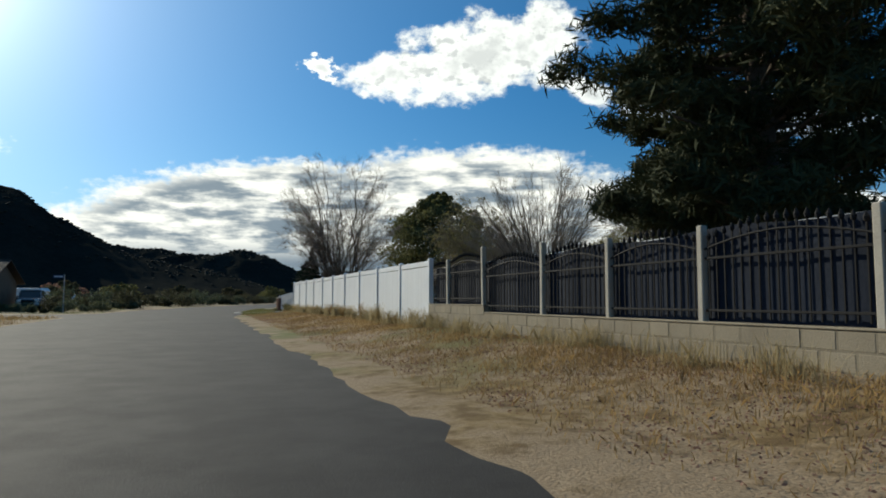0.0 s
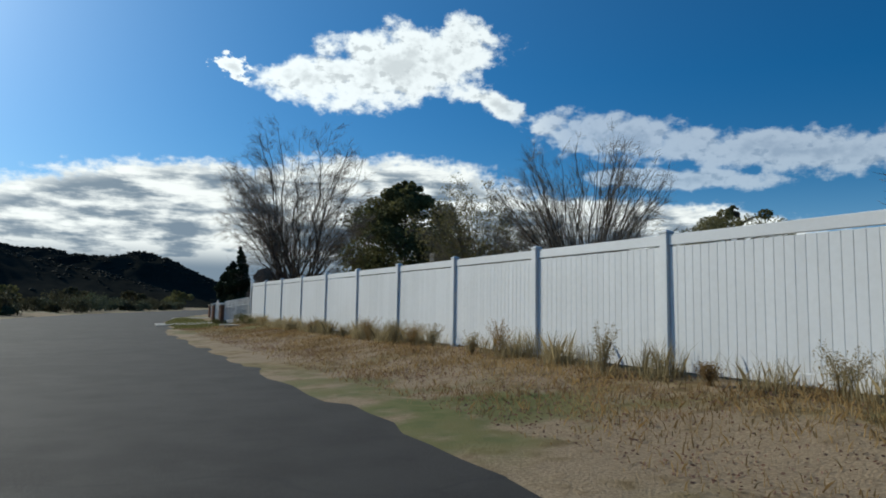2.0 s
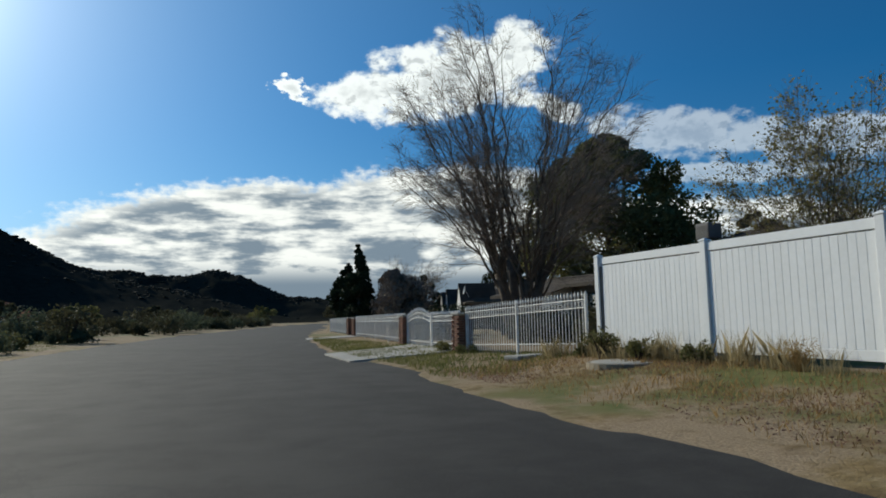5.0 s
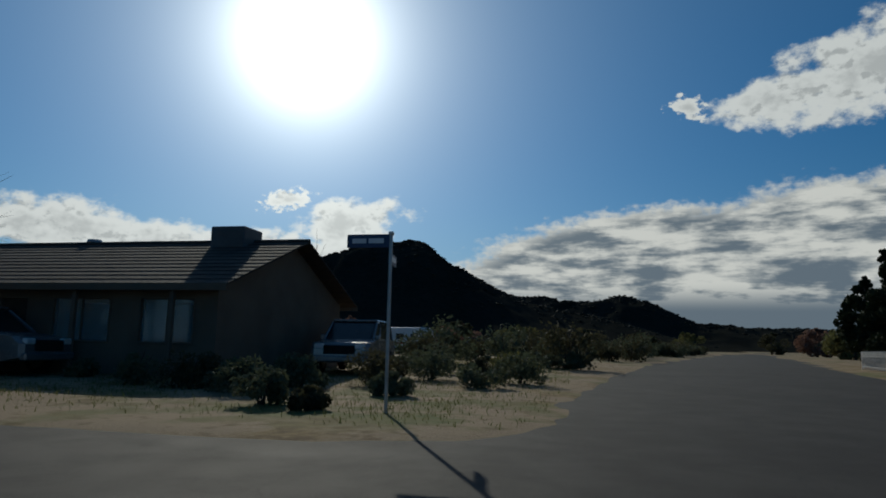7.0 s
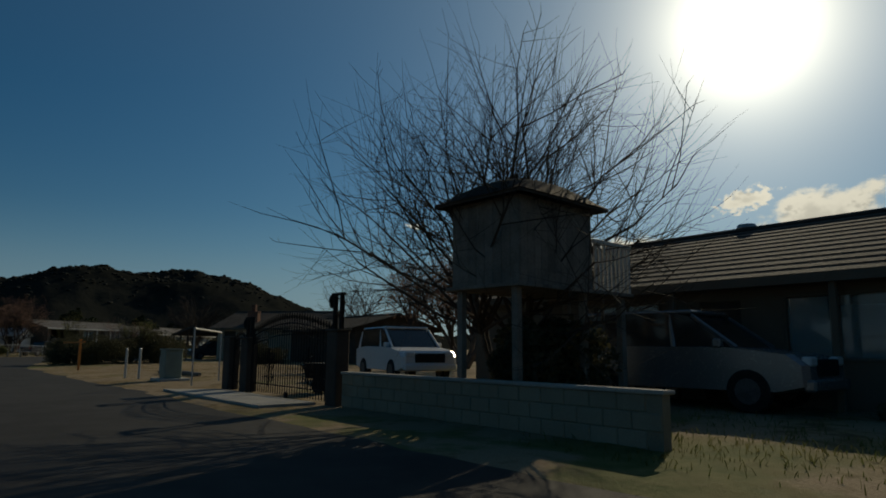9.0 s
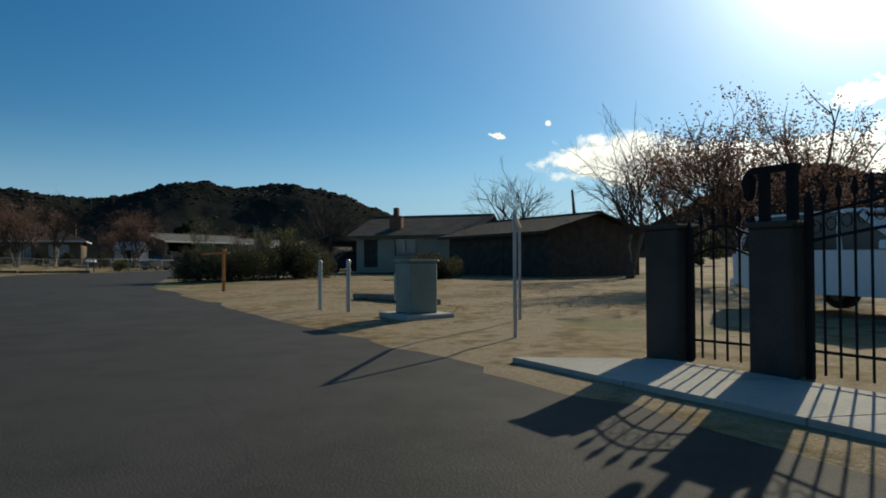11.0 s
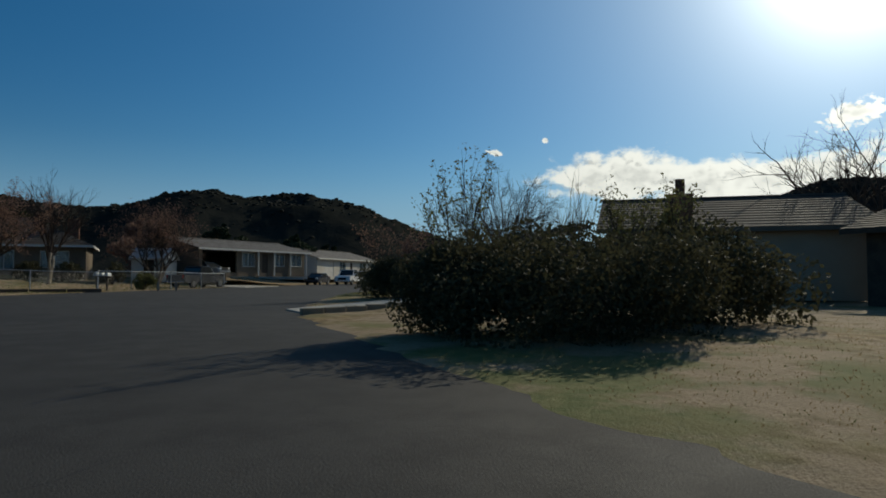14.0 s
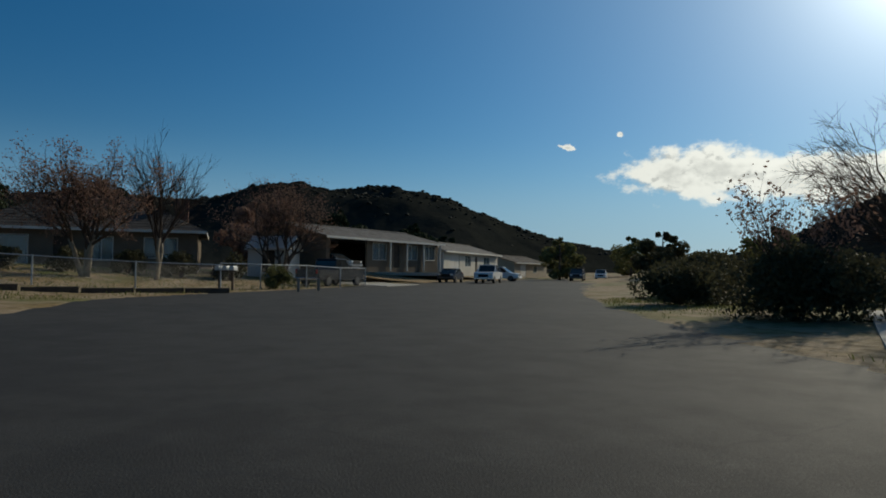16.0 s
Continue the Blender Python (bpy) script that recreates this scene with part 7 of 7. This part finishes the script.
for k in range(80):
    by = rng.uniform(72, 205)
    bx = float(np.interp(by, [46, 58, 70, 90, 121, 205], [-2.6, -1.9, -0.4, 3.2, 10.5, 30])) - 8.2 - rng.exponential(6.0)
    w_ = rng.uniform(1.6, 4.2)
    bush("dense dark roadside brush below the hill", bx, by, w_, w_ * rng.uniform(0.5, 0.8), 500 + k, (LEAF_BUSH, LEAF_SAGE)[k % 2], 800, 0.12, group="brush along the road", stems=4)
for k, (tx, ty, hh, rr) in enumerate([(-26, 150, 5, 3.5), (-40, 128, 4.5, 3), (-18, 170, 5, 4), (-6, 190, 5, 4), (-48, 158, 6, 4), (-70, 150, 6, 4), (8, 215, 5, 4), (-34, 190, 6, 5), (22, 240, 6, 5), (50, 260, 7, 5), (40, 190, 6, 4), (32, 150, 5, 4), (-90, 130, 6, 4), (-66, 112, 5, 3)]):
    crown_tree("distant scrubby tree below the hill", tx, ty, hh, rr, 0.5, 300 + k, (LEAF_BUSH, LEAF_BROWN, LEAF_OLIVE)[k % 3], 2200, 0.32, lumps=16)

for k, (by, w_, h_) in enumerate([(17.2, 0.7, 0.55), (18.6, 0.4, 0.3), (20.2, 0.55, 0.75), (21.6, 0.4, 0.3), (22.9, 0.7, 0.7), (23.6, 0.5, 0.45), (25.6, 0.6, 0.5), (26.3, 0.7, 0.55), (27.0, 0.6, 0.6), (27.7, 0.6, 0.5), (28.8, 0.8, 0.65),
                                  (30.5, 0.6, 0.4), (32.2, 0.7, 0.45), (33.8, 0.6, 0.4), (36.0, 0.7, 0.45), (38.4, 0.6, 0.4), (40.5, 0.7, 0.45), (43.0, 0.6, 0.4), (45.2, 0.7, 0.5)]):
    weed_clump(5.62 - 0.12 * (k % 3), by, w_, h_, 400 + k, (WEED, STRAW, WEED)[k % 3])

# ---- grass ----
rng = np.random.default_rng(7)
p = clumped(rng, 60000, 2.6, 5.95, -2, 47, 620, 0.3)
p = p[rng.random(len(p)) < np.clip((p[:, 0] - 2.4) / 2.6, 0.08, 1)]
grass("dry_grass", "dry straw-coloured grass on the verge below the fence", p[:, 0], p[:, 1], rng.uniform(0.03, 0.12, len(p)), rng, STRAW, 1.0, 0.005)
p = clumped(rng, 9000, 5.3, 5.92, 0, 47, 120, 0.14)
grass("tall_weeds", "tall dry weeds along the foot of the fence", p[:, 0], p[:, 1], rng.uniform(0.10, 0.42, len(p)), rng, WEED, 0.7, 0.004)
p = clumped(rng, 6000, 5.45, 5.92, 16, 47, 22, 0.17)
grass("fence_weeds", "tall pale weeds growing against the vinyl fence", p[:, 0], p[:, 1], rng.uniform(0.15, 0.55, len(p)), rng, WEED, 0.6, 0.004)
p = clumped(rng, 32000, 2.8, 5.9, -2, 47, 260, 0.45)
tagged(new("leaf_litter", leaf_mesh("leaf_litter", np.stack([p[:, 0], p[:, 1], ground_z(p[:, 0], p[:, 1]) + rng.uniform(0.004, 0.03, len(p))], -1), 0.015, rng, LEAF_BROWN, flat=0.7)), "brown fallen leaves scattered over the verge", "leaves", kind="stuff")
p = clumped(rng, 26000, 2.2, 6.3, 45, 80, 420, 0.35)
grass("verge_grass", "short winter grass on the verge by the picket fence", p[:, 0], p[:, 1], rng.uniform(0.04, 0.13, len(p)), rng, GRASS, 0.8, 0.008)
p = clumped(rng, 22000, -62.6, -37, 53, 68, 600, 0.9)
grass("lot_grass", "short sparse grass on the empty sandy lot", p[:, 0], p[:, 1], rng.uniform(0.012, 0.04, len(p)), rng, STRAW, 1.0, 0.005)
p = clumped(rng, 16000, -62.6, -37, 53, 68, 500, 1.2)
grass("lot_weeds", "thin green winter grass on the empty lot", p[:, 0], p[:, 1], rng.uniform(0.012, 0.032, len(p)), rng, GRASS, 1.0, 0.006)
p = clumped(rng, 26000, -22, -7, 53.5, 90, 520, 0.6)
grass("corner_grass", "green and straw grass on the street corner", p[:, 0], p[:, 1], rng.uniform(0.03, 0.11, len(p)), rng, GRASS, 0.9, 0.007)
p = clumped(rng, 14000, -20, -7, 5, 44, 300, 0.6)
grass("roadside_grass", "dry grass on the shoulder across the road", p[:, 0], p[:, 1], rng.uniform(0.05, 0.25, len(p)), rng, STRAW, 0.8, 0.012)
p = clumped(rng, 16000, -92.6, -74.6, 56, 76, 240, 0.6)
p = p[(p[:, 0] < -82.6) | (p[:, 1] < 57)]
grass("driveway_grass", "yellow-green grass around the driveway", p[:, 0], p[:, 1], rng.uniform(0.04, 0.14, len(p)), rng, GRASS, 0.8, 0.010)
p = clumped(rng, 12000, -120.6, -94.6, 34, 60, 300, 0.7)
grass("yard_grass", "thin yellowed lawn of the far yards", p[:, 0], p[:, 1], rng.uniform(0.04, 0.14, len(p)), rng, GRASS, 0.8, 0.014)
